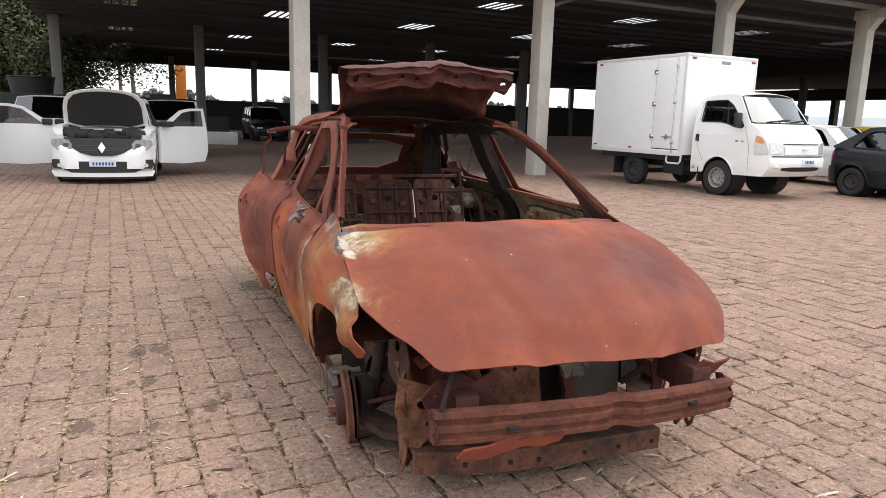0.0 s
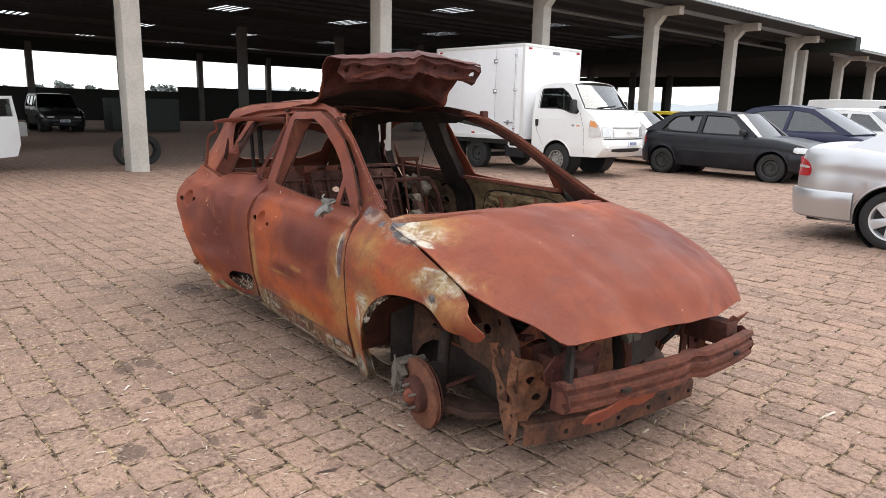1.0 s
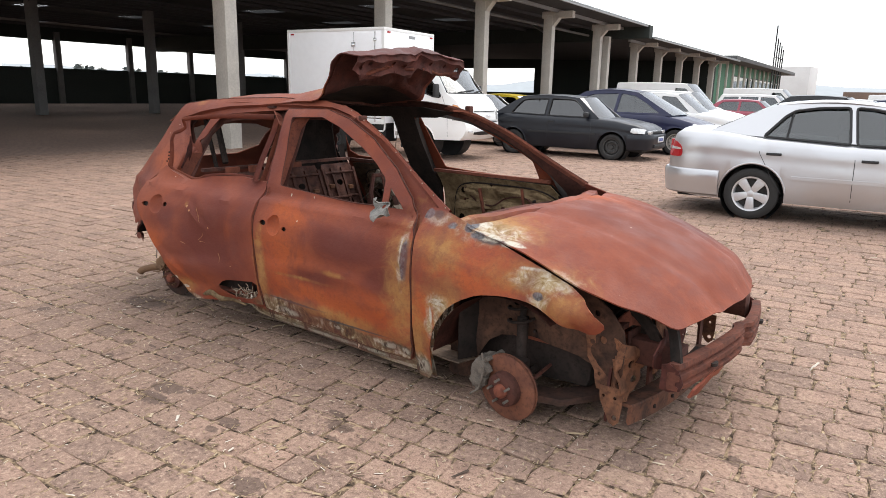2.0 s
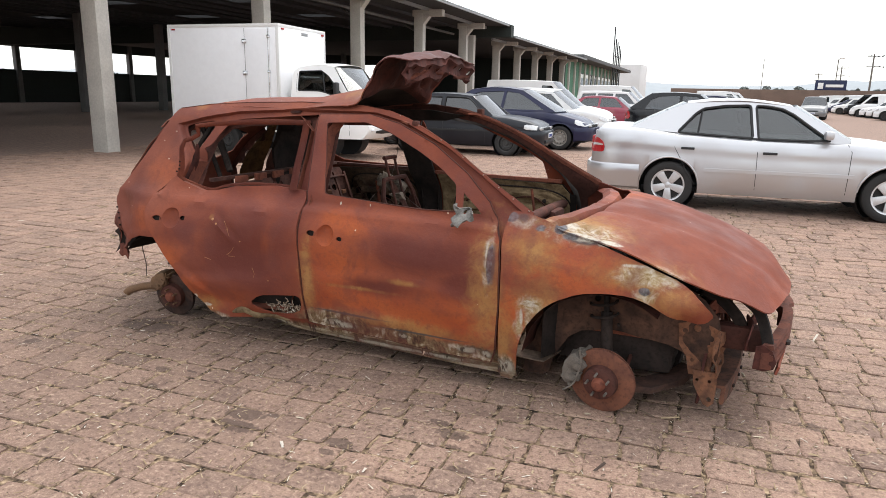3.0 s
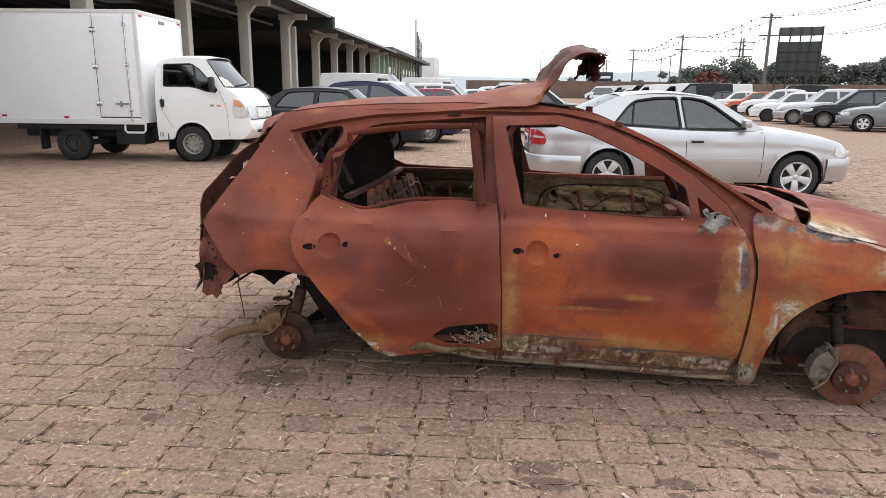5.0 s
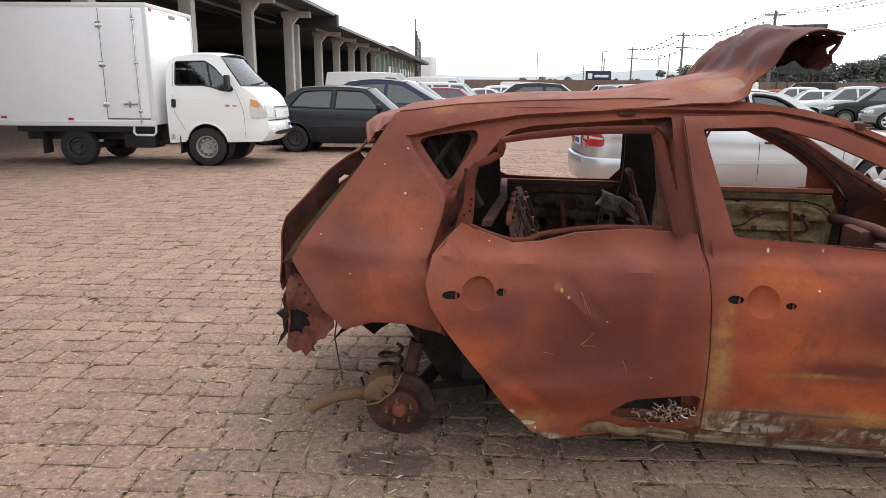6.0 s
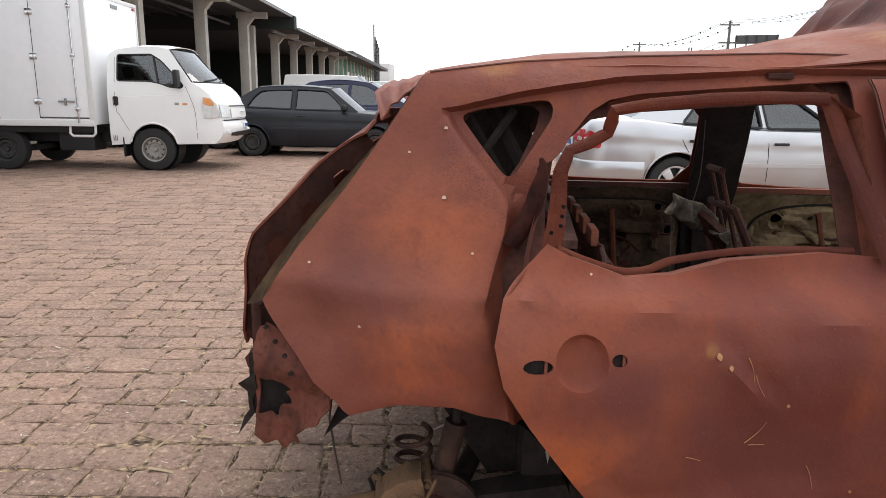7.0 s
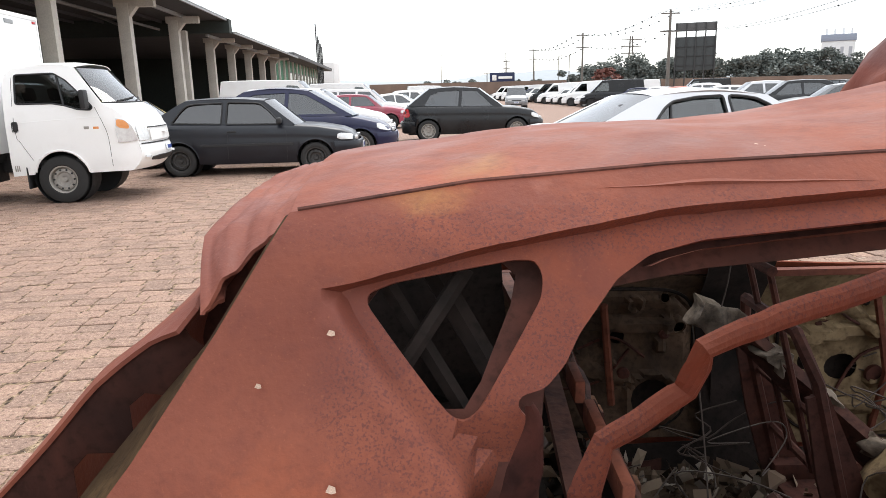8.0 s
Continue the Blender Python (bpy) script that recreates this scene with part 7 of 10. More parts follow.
RIM_STEEL = plain("black_steel_rim", (0.05, 0.048, 0.046), 0.6, 0.2, 0.3, 14.0, 0.1)
RIM_DUSTY = plain("dusty_rim", (0.33, 0.31, 0.28), 0.6, 0.3, 0.25, 14.0, 0.1)
PLATE = plain("number_plate", (0.62, 0.64, 0.66), 0.5, 0.0, 0.05, 8.0, 0.0)
PLATE_BLUE = plain("plate_blue", (0.03, 0.06, 0.25), 0.5, 0.0, 0.05, 8.0, 0.0)
CHROME = plain("bright_trim", (0.7, 0.7, 0.71), 0.15, 0.9, 0.05, 8.0, 0.0)


def wheel(parent, x, y, r, wide, rim_mat, style, side, rim_r=0.66):
    """A wheel: tyre with its rim; side is +1 where the outside faces +y."""
    m = Matrix.Translation((x, y, r)) @ Matrix.Diagonal((1, side, 1, 1))
    rr = r * rim_r
    prof = [(rr, 0.42 * wide), (rr + 0.02, 0.5 * wide), (r - 0.035, 0.5 * wide), (r - 0.008, 0.40 * wide), (r, 0.25 * wide), (r, -0.25 * wide), (r - 0.008, -0.4 * wide), (r - 0.04, -0.5 * wide), (rr, -0.5 * wide)]
    tyre = part("tyre", lathe(bmesh.new(), prof, 40, m, True), RUBBER, parent)
    bm = bmesh.new()
    lathe(bm, [(rr + 0.006, 0.46 * wide), (rr - 0.012, 0.44 * wide), (rr - 0.02, 0.25 * wide), (rr - 0.025, -0.4 * wide), (rr + 0.004, -0.46 * wide)], 40, m)
    if style == "spokes":
        lathe(bm, [(0.0, 0.36 * wide), (0.05, 0.35 * wide), (0.07, 0.28 * wide), (0.07, 0.1 * wide)], 20, m)
        for k in range(5):
            a = 2 * math.pi * k / 5 + 0.3
            bmk = m @ pose(0, 0.29 * wide, 0, 0, math.degrees(a), 0)
            vs = box(bm, (0.035, -0.014, -0.038), (rr - 0.004, 0.016, 0.038), 0.012, bmk)
            for v in vs:
                d = (m.inverted() @ v.co)
                rad = math.hypot(d.x, d.z)
                if rad > rr * 0.6:
                    ax, az = math.cos(a), -math.sin(a)
                    off = d.x * -az + d.z * ax
                    v.co = m @ Vector((d.x - az * off * 0.45, d.y + 0.01, d.z + ax * off * 0.45))
        # Dark disc stands for the shade between the spokes.
        part("wheel_back", lathe(bmesh.new(), [(0.0, 0.02 * wide), (rr - 0.02, 0.0 * wide)], 24, m), RIM_STEEL, tyre)
    else:
        lathe(bm, [(0.0, 0.30 * wide), (0.035, 0.30 * wide), (0.045, 0.12 * wide), (0.5 * rr, 0.16 * wide), (0.60 * rr, 0.30 * wide), (0.80 * rr, 0.26 * wide), (0.95 * rr, 0.05 * wide)], 36, m)
        # Vent holes are drawn as dark discs, their shade in the colour.
        slots = bmesh.new()
        for k in range(10):
            a = 2 * math.pi * k / 10
            mk = m @ pose(0.72 * rr * math.cos(a), 0.285 * wide, 0.72 * rr * math.sin(a))
            lathe(slots, [(0.0, 0.006), (0.014, 0.006), (0.015, -0.01)], 8, mk)
        part("rim_slots", slots, BLACK_TRIM, tyre)
    rim = part("rim", bm, rim_mat, parent)
    return tyre, rim


def seats(parent, rows, z, mat=SEAT_CLOTH):
    for x, y, wide in rows:
        bm = bmesh.new()
        box(bm, (-0.25, -wide / 2, 0.0), (0.25, wide / 2, 0.16), 0.05, pose(x, y, z))
        box(bm, (-0.08, -wide / 2, 0.0), (0.06, wide / 2, 0.56), 0.05, pose(x - 0.25, y, z + 0.08, 0, -14, 0))
        for k in ((-0.25, 0.25) if wide > 0.8 else (0,)):
            box(bm, (-0.05, k * wide - 0.12, 0.58), (0.05, k * wide + 0.12, 0.76), 0.035, pose(x - 0.27, y, z + 0.08, 0, -12, 0))
        part("seat", bm, mat, parent)


def car(name, label, at, s, body, far=False, group="", glazing=None):
    """A parked car from its side lines. s: length, half width, wheel places, the deck line, the cabin's corners and its fittings."""
    top = thing(name, label, "car", at, group)
    L, W, xf, xr, r = s["L"], s["W"], s["xf"], s["xr"], s["r"]
    g = glazing or (GLASS_FAR if far else GLASS)
    deck = table(s["deck"], 0.06)
    sill = s.get("sill", 0.22)
    arch = r + 0.055
    ends = s.get("ends", 0.30)

    def plan(x):
        e = max(0.0, (abs(x) - (L / 2 - 0.62)) / 0.62)
        return W * (1 - ends * e**2.2 - 0.10 * e**7)

    def low(x):
        z = sill + (0.05 * max(0.0, (abs(x) - (L / 2 - 0.4)) / 0.4))
        for c in (xf, xr):
            if abs(x - c) < arch:
                z = max(z, r + math.sqrt(arch**2 - (x - c) ** 2))
        return z

    xs = sorted({round(-L / 2 + L * k / (36 if far else 72), 4) for k in range((36 if far else 72) + 1)} | {round(c + arch * math.cos(math.pi * k / 16), 4) for c in (xf, xr) for k in range(17)})
    prof = [(0.945, 0.0), (0.985, 0.16), (1.0, 0.42), (0.995, 0.62), (0.985, 0.70), (0.99, 0.74), (0.975, 0.88), (0.945, 0.965), (0.90, 1.0), (0.62, 1.035), (0.3, 1.05), (0.0, 1.055)]

    def ring(x):
        w, z0, z1 = plan(x), low(x), deck(x)
        base = min(sill, z0)
        pts = []
        for a, b in prof:
            z = base + (z1 - base) * b
            pts.append((w * a, max(z, z0) if b < 0.9 else z))
        return pts

    bm = bmesh.new()
    prev = None
    for x in xs:
        pts = ring(x)
        row = [bm.verts.new((x, y, z)) for y, z in pts] + [bm.verts.new((x, -y, z)) for y, z in pts[-2::-1]]
        if prev:
            for i in range(len(row) - 1):
                bm.faces.new((prev[i], prev[i + 1], row[i + 1], row[i]))
        else:
            bm.faces.new(row)
        prev = row
    bm.faces.new(prev[::-1])
    bmesh.ops.recalc_face_normals(bm, faces=bm.faces[:])
    part("body", bm, body, top)
    # floor and wheel wells
    bm = boxes(((-L / 2 + 0.12, -W * 0.7, sill - 0.03), (L / 2 - 0.12, W * 0.7, sill + 0.05)), bevel=0.02)
    for c in (xf, xr):
        lathe(bm, [(arch - 0.01, -W * 0.93), (arch - 0.01, -W * 0.5), (0.0, -W * 0.5)], 28, Matrix.Translation((c, 0, r)))
        lathe(bm, [(arch - 0.01, W * 0.93), (arch - 0.01, W * 0.5), (0.0, W * 0.5)], 28, Matrix.Translation((c, 0, r)))
    part("underbody", bm, BLACK_TRIM, top)
    # cabin
    (a0x, a0z), (a1x, a1z), (c1x, c1z), (c0x, c0z) = s["cabin"]
    wb, wr = W * 0.90, s.get("roof_w", W * 0.70)
    zr = max(a1z, c1z)
    zb = min(a0z, c0z)

    def cab(x, z):
        t = min(1.15, max(-0.1, (z - zb) / (zr - zb)))
        return (x, wb + (wr - wb) * t, z)

    crown = s.get("crown", 0.04)
    side_rim = [(a0x, a0z), (a0x - 0.04, a0z - 0.03), (c0x + 0.02, c0z - 0.03), (c0x, c0z)] + [(c1x + (c0x - c1x) * 0.25, c1z + (c0z - c1z) * 0.22), (c1x, c1z)] + [(c1x + (a1x - c1x) * k / 4, c1z + (a1z - c1z) * k / 4 + crown * math.sin(math.pi * k / 4)) for k in (1, 2, 3)] + [(a1x, a1z)]
    holes = [crisp(h, 0.03) for h in s["windows"]]
    for sd in (1, -1):
        fn = lambda x, z, sd=sd: (lambda p: (p[0], sd * p[1], p[2]))(cab(x, z))
        part("cabin_side", sheet(side_rim, fn, holes, 0.09 if far else 0.06, 0.02, 0.08), body, top)
        for h in holes:
            cx, cz = sum(p[0] for p in h) / len(h), sum(p[1] for p in h) / len(h)
            big = [(cx + (x - cx) * 1.02, cz + (z - cz) * 1.03) for x, z in h]
            part("side_window", sheet(big, lambda x, z, sd=sd: (lambda p: (p[0], sd * (p[1] - 0.012), p[2]))(cab(x, z)), [], 0.2, 0.004), g, top)
            if not far:
                bm = bmesh.new()
                rim = [Vector(fn(x, z)) + Vector((0, sd * 0.012, 0)) for x, z in h]
                tube(bm, rim + rim[:1], 0.015, 5, False)
                part("window_seal", bm, BLACK_TRIM, top)
    # roof and screens
    def across(x0, z0, x1, z1, w0, w1, bow, mat, nm, n=10, m=8, label=""):
        bm = bmesh.new()
        rows = []
        for i in range(m + 1):
            t = i / m
            row = []
            for k in range(n + 1):
                q = 2 * k / n - 1
                w = w0 + (w1 - w0) * t
                x = x0 + (x1 - x0) * t
                z = z0 + (z1 - z0) * t
                row.append(bm.verts.new((x + bow[0] * (1 - q * q), q * w, z + bow[1] * (1 - abs(q) ** 2.5) + bow[2] * math.sin(math.pi * t))))
            rows.append(row)
        for r0, r1 in zip(rows, rows[1:]):
            for k in range(n):
                bm.faces.new((r0[k], r0[k + 1], r1[k + 1], r1[k]))
        bmesh.ops.recalc_face_normals(bm, faces=bm.faces[:])
        bmesh.ops.solidify(bm, geom=bm.faces[:], thickness=0.006)
        return part(nm, bm, mat, top, label)

    wra = cab(a1x, a1z)[1] + 0.006
    wrc = cab(c1x, c1z)[1] + 0.006
    across(a1x, a1z, c1x, c1z, wra, wrc, (0, 0.03, crown), body, "roof")
    across(a0x + 0.02, a0z - 0.015, a1x + 0.005, a1z, cab(a0x, a0z)[1] - 0.02, wra - 0.015, (0.10, 0.02, 0.0), g, "windscreen")
    across(c0x - 0.01, c0z - 0.015, c1x - 0.005, c1z, cab(c0x, c0z)[1] - 0.03, wrc - 0.03, (-0.06, 0.02, 0.0), g, "rear_window")
    for side in (1, -1):
        for c in (xf, xr):
            wheel(top, c, side * (W - 0.105), r, 0.19, s["rim"], s["wheel"], side)
    seats(top, [(0.15 + s.get("seat_x", 0), 0.36, 0.5), (0.15 + s.get("seat_x", 0), -0.36, 0.5), (-0.75 + s.get("seat_x", 0), 0, 1.2)], 0.42)

    def on(x, z, sd, out=0.004):
        w, z0, z1 = plan(x), min(sill, low(x)), deck(x)
        t = (z - z0) / (z1 - z0)
        f = float(np.interp(t, [p[1] for p in prof], [p[0] for p in prof]))
        return (x, sd * (w * f + out), z)

    # lamps at the corners, door seams, handles, sills, mirrors
    for sd in (1, -1):
        for nm, rim, mat in s.get("lamps", ()):
            bm = bmesh.new()
            sheet(soften(rim), lambda x, z, sd=sd: on(x, z, sd, 0.011 if nm == "reverse_lens" else 0.006), [], 0.05, 0.01, 0.04, bm)
            part(nm, bm, mat, top)
        if not far:
            for line in s.get("seams", ()):
                part("door_seam", tube(bmesh.new(), [on(x, z, sd, 0.0005) for x, z in dense(line, 0.08)[: -max(1, int(math.hypot(line[-1][0] - line[0][0], line[-1][1] - line[0][1]) / 0.08))] + [line[-1]]], 0.0045, 4), BLACK_TRIM, top)
            for x, z in s.get("handles", ()):
                bm = bmesh.new()
                p = on(x, z, sd, 0.012)
                box(bm, (x - 0.08, p[1] - 0.012, z - 0.015), (x + 0.08, p[1] + 0.012, z + 0.015), 0.008)
                part("door_handle", bm, s.get("trim", BLACK_TRIM), top)
            bm = bmesh.new()
            mx, mz = a0x - 0.28, a0z + 0.07
            box(bm, (mx - 0.03, sd * W - 0.09, mz - 0.05), (mx + 0.07, sd * W + 0.07, mz + 0.055), 0.035)
            part("door_mirror", bm, s.get("trim", body), top)
            if s.get("molding"):
                z = s["molding"]
                line = [on(x, z, sd, 0.004) for x in np.linspace(xr + arch + 0.05, xf - arch - 0.05, 12)]
                part("side_molding", strip(bmesh.new(), line, 0.030, 0.040, (0, 0, 1)), s.get("mold_mat", body), top)
    # bumpers that wrap round both ends
    fx = L / 2
    arch_z = (sill + 0.02, s.get("bump", 0.54))
    for e in ((-1,) if s.get("own_front") else (1, -1)):
        c = xf if e > 0 else xr
        z0, z1 = s.get("bump_low", 0.24), arch_z[1]
        x_in = c + e * (arch + 0.012)
        side = [(x, plan(x)) for x in np.linspace(x_in, e * (fx - 0.03), 9)]
        wy = side[-1][1]
        line = [(x, -y) for x, y in side] + [(e * (fx + 0.02 + 0.05 * (1 - (q * q))), q * wy * 0.97) for q in np.linspace(-0.9, 0.9, 9)] + [(x, y) for x, y in side[::-1]]
        bm = bmesh.new()
        prev = None
        for i, (x, y) in enumerate(line):
            a, b = line[max(0, i - 1)], line[min(len(line) - 1, i + 1)]
            n = Vector((b[1] - a[1], a[0] - b[0])).normalized() * (1 if e > 0 else -1)
            rowv = [bm.verts.new((x + n.x * o, y + n.y * o, z0 + (z1 - z0) * t)) for t, o in ((0.0, -0.03), (0.06, 0.0), (0.45, 0.016), (0.62, 0.024), (0.92, 0.026), (0.985, 0.014), (1.0, -0.02))]
            if prev:
                for k in range(len(rowv) - 1):
                    bm.faces.new((prev[k], prev[k + 1], rowv[k + 1], rowv[k]))
            prev = rowv
        bmesh.ops.recalc_face_normals(bm, faces=bm.faces[:])
        bmesh.ops.solidify(bm, geom=bm.faces[:], thickness=0.006)
        part("front_bumper" if e > 0 else "rear_bumper", bm, s.get("bump_mat") or body, top)
    if not far:
        for sd in (1, -1):
            for c in (xf, xr):
                pts = [on(c + (arch + 0.004) * math.cos(a), r + (arch + 0.004) * math.sin(a), sd, 0.002) for a in np.linspace(0.12, math.pi - 0.12, 18)]
                part("arch_lip", tube(bmesh.new(), pts, 0.011, 6), body, top)
    # lamps on the flat of both ends, plates and grilles
    zt = deck(fx - 0.06)
    for sd in (1, -1):
        y0, y1 = sorted((sd * W * 0.44, sd * plan(fx) * 0.99))
        if not s.get("own_front"):
            part("headlight", boxes(((fx - 0.05, y0, arch_z[1] + 0.012), (fx + 0.012, y1, max(arch_z[1] + 0.08, zt - 0.03))), bevel=0.012), LAMP_BACK, top)
        y0, y1 = sorted((sd * W * 0.46, sd * plan(fx) * 0.95))
        zc = arch_z[1] + 0.10
        zh = deck(-fx + 0.06) - 0.07
        lamp = part("tail_light", boxes(((-fx - 0.008, y0, zc), (-fx + 0.04, y1, zh)), bevel=0.016), LAMP_RED, top)
        if not far:
            part("reverse_lens", boxes(((-fx - 0.012, y0 + 0.01, zc + 0.45 * (zh - zc)), (-fx, y1 - 0.01, zc + 0.62 * (zh - zc))), bevel=0.004), LAMP_BACK, lamp)
    ends_at = [(-fx - (0.02 if s.get("plate_high") else 0.094), s.get("plate_high", 0.42))]
    if not s.get("own_front"):
        ends_at.append((fx + 0.094, 0.41))
        part("grille", boxes(((fx - 0.03, -W * 0.40, arch_z[1] + 0.015), (fx + 0.014, W * 0.40, max(arch_z[1] + 0.07, zt - 0.045))), bevel=0.01), BLACK_TRIM, top)
        part("lower_grille", boxes(((fx + 0.02, -W * 0.5, 0.29), (fx + 0.095, W * 0.5, 0.37)), bevel=0.02), BLACK_TRIM, top)
    for x, zp in ends_at:
        bm = bmesh.new()
        box(bm, (x - 0.008, -0.2, zp), (x + 0.008, 0.2, zp + 0.12), 0.003)
        pl = part("number_plate", bm, PLATE, top)
        bm = bmesh.new()
        for k in range(7):
            sx = 0.009 if x > 0 else -0.009
            box(bm, (x + sx - 0.002, -0.15 + k * 0.045, zp + 0.025), (x + sx + 0.002, -0.125 + k * 0.045, zp + 0.09))
        part("plate_bars", bm, PLATE_BLUE, pl)
    for (x0, z0), (x1, z1) in s.get("dividers", ()):
        for sd in (1, -1):
            p, q = cab(x0, z0), cab(x1, z1)
            part("window_divider", tube(bmesh.new(), [(p[0], sd * p[1], p[2]), (q[0], sd * q[1], q[2])], 0.012, 5), BLACK_TRIM, top)
    return top


SEDAN = dict(L=4.20, W=0.845, xf=1.365, xr=-1.10, r=0.30, sill=0.22, ends=0.16, bump=0.55,
             deck=[(-2.10, 0.70), (-2.08, 0.90), (-2.02, 0.985), (-1.85, 1.005), (-1.5, 1.0), (-1.04, 0.945), (-0.16, 0.905), (0.68, 0.895), (0.90, 0.91), (1.35, 0.872), (1.73, 0.805), (1.95, 0.745), (2.04, 0.685), (2.10, 0.57)],
             cabin=[(0.90, 0.915), (0.26, 1.305), (-0.95, 1.32), (-1.62, 1.01)], roof_w=0.585, crown=0.055,
             windows=[[(0.68, 0.915), (0.42, 1.10), (0.27, 1.21), (0.14, 1.275), (0.0, 1.30), (-0.155, 1.31), (-0.10, 0.915)], [(-0.165, 0.92), (-0.215, 1.31), (-0.50, 1.30), (-0.75, 1.262), (-0.84, 1.20), (-1.04, 0.965)]],
             dividers=[((-0.80, 0.94), (-0.765, 1.255))], plate_high=0.66,
             rim=RIM_ALLOY, wheel="spokes", molding=0.52,
             lamps=[("headlight", [(1.82, 0.57), (1.85, 0.72), (2.04, 0.69), (2.10, 0.62), (2.10, 0.565)], LAMP_BACK), ("tail_light", [(-2.115, 0.68), (-2.11, 0.875), (-2.02, 0.865), (-1.95, 0.815), (-1.925, 0.75), (-1.935, 0.69), (-1.97, 0.68)], LAMP_RED), ("reverse_lens", [(-2.115, 0.768), (-2.112, 0.80), (-1.955, 0.79), (-1.94, 0.765)], LAMP_BACK)],
             seams=[[(0.86, 0.885), (0.905, 0.80), (0.89, 0.30)], [(-0.125, 0.90), (-0.10, 0.75), (-0.09, 0.30)], [(-1.06, 0.93), (-1.055, 0.78), (-0.95, 0.60), (-0.90, 0.5), (-0.78, 0.33)]], handles=[(0.04, 0.75), (-0.90, 0.775)])
HATCH = dict(L=3.84, W=0.82, xf=1.16, xr=-1.29, bump=0.58, r=0.285, sill=0.22, ends=0.2,
             deck=[(-1.925, 0.60), (-1.90, 0.86), (-1.80, 0.95), (-1.2, 0.94), (0.4, 0.90), (0.75, 0.89), (1.2, 0.86), (1.65, 0.78), (1.84, 0.70), (1.90, 0.60), (1.925, 0.5)],
             cabin=[(0.80, 0.905), (0.25, 1.335), (-1.16, 1.35), (-1.80, 0.97)], roof_w=0.57,
             windows=[[(0.56, 0.915), (0.36, 1.14), (0.20, 1.275), (0.10, 1.30), (-0.40, 1.315), (-0.43, 0.93)], [(-0.515, 0.935), (-0.485, 1.31), (-1.0, 1.295), (-1.13, 1.27), (-1.24, 1.17), (-1.40, 0.965)]],
             rim=RIM_STEEL, wheel="steel", molding=0.56, mold_mat=None,
             lamps=[("headlight", [(1.56, 0.61), (1.58, 0.73), (1.80, 0.71), (1.90, 0.64), (1.91, 0.60)], LAMP_BACK), ("tail_light", [(-1.92, 0.66), (-1.90, 0.84), (-1.80, 0.86), (-1.78, 0.66)], LAMP_RED)],
             seams=[[(0.62, 0.89), (0.66, 0.7), (0.64, 0.25)], [(-0.40, 0.90), (-0.42, 0.25)]], handles=[(-0.32, 0.80)], trim=None)
for spec in (HATCH,):
    spec["mold_mat"], spec["trim"], spec["bump_mat"] = BLACK_TRIM, BLACK_TRIM, None

SILVER = paint("silver_paint", (0.54, 0.54, 0.55), 0.28, 0.8, 0.03)
CHARCOAL = paint("charcoal_paint", (0.0065, 0.008, 0.013), 0.3, 0.0, 0.012)
WHITE_CAR = paint("white_car_paint", (0.78, 0.78, 0.77), 0.3, 0.0, 0.12)
BLACK_CAR = paint("black_car_paint", (0.007, 0.0075, 0.009), 0.25, 0.0, 0.015)
NAVY = paint("navy_paint", (0.014, 0.016, 0.05), 0.3, 0.1, 0.05)
RED_CAR = paint("red_car_paint", (0.36, 0.03, 0.035), 0.3, 0.0, 0.12)
GREY_CAR = paint("grey_car_paint", (0.20, 0.205, 0.21), 0.3, 0.3, 0.15)

car("sedan_car", "silver sedan with alloy wheels parked on the cobbles", pose(1.781, 6.347, 0, 0, 0, 6.25), SEDAN, SILVER)
car("hatchback_car", "dusty charcoal three-door hatchback with black steel wheels", pose(-4.80, 11.95, 0, 0, 0, 4.4), HATCH, CHARCOAL, glazing=GLASS_DARK)

# ---- white box truck ----
truck = thing("box_truck", "white light truck with a cargo box and side door", "truck", pose(-6.682, 9.015, 0, 0, 0, 6.86))
WHITE_TRUCK = paint("white_truck_paint", (0.86, 0.86, 0.84), 0.3, 0.0, 0.10)
BOX_WHITE = plain("box_panel", (0.88, 0.89, 0.90), 0.45, 0.0, 0.04, 0.7, 0.05)
bx0, bx1, bw, bz0, bz1 = -3.52, -0.81, 0.985, 0.71, 2.695
cargo = part("cargo_box", boxes(((bx0, -bw, bz0), (bx1, bw, bz1)), bevel=0.02), BOX_WHITE, truck, "white panelled cargo box")
for lo, hi in (((bx0 - 0.01, -bw - 0.012, bz0 - 0.02), (bx1 + 0.012, -bw + 0.03, bz0 + 0.07)), ((bx0 - 0.01, -bw - 0.012, bz1 - 0.05), (bx1 + 0.012, -bw + 0.03, bz1 + 0.012)), ((bx1 - 0.06, -bw - 0.012, bz0 + 0.07), (bx1 + 0.012, -bw + 0.03, bz1 - 0.05)), ((bx0 - 0.012, -bw - 0.012, bz0 + 0.07), (bx0 + 0.05, -bw + 0.03, bz1 - 0.05)),
               ((bx1 - 0.03, bw - 0.03, bz0 - 0.02), (bx1 + 0.012, bw + 0.012, bz1 + 0.012)), ((bx1 - 0.02, -bw + 0.03, bz1 - 0.05), (bx1 + 0.012, bw - 0.03, bz1 + 0.012))):
    part("corner_trim", boxes((lo, hi), bevel=0.006), WHITE_PAINT, cargo)
door = part("side_door", boxes(((-1.600, -bw - 0.016, 0.83), (-0.870, -bw + 0.01, 2.60)), bevel=0.006), BOX_WHITE, truck, "white side door of the cargo box")
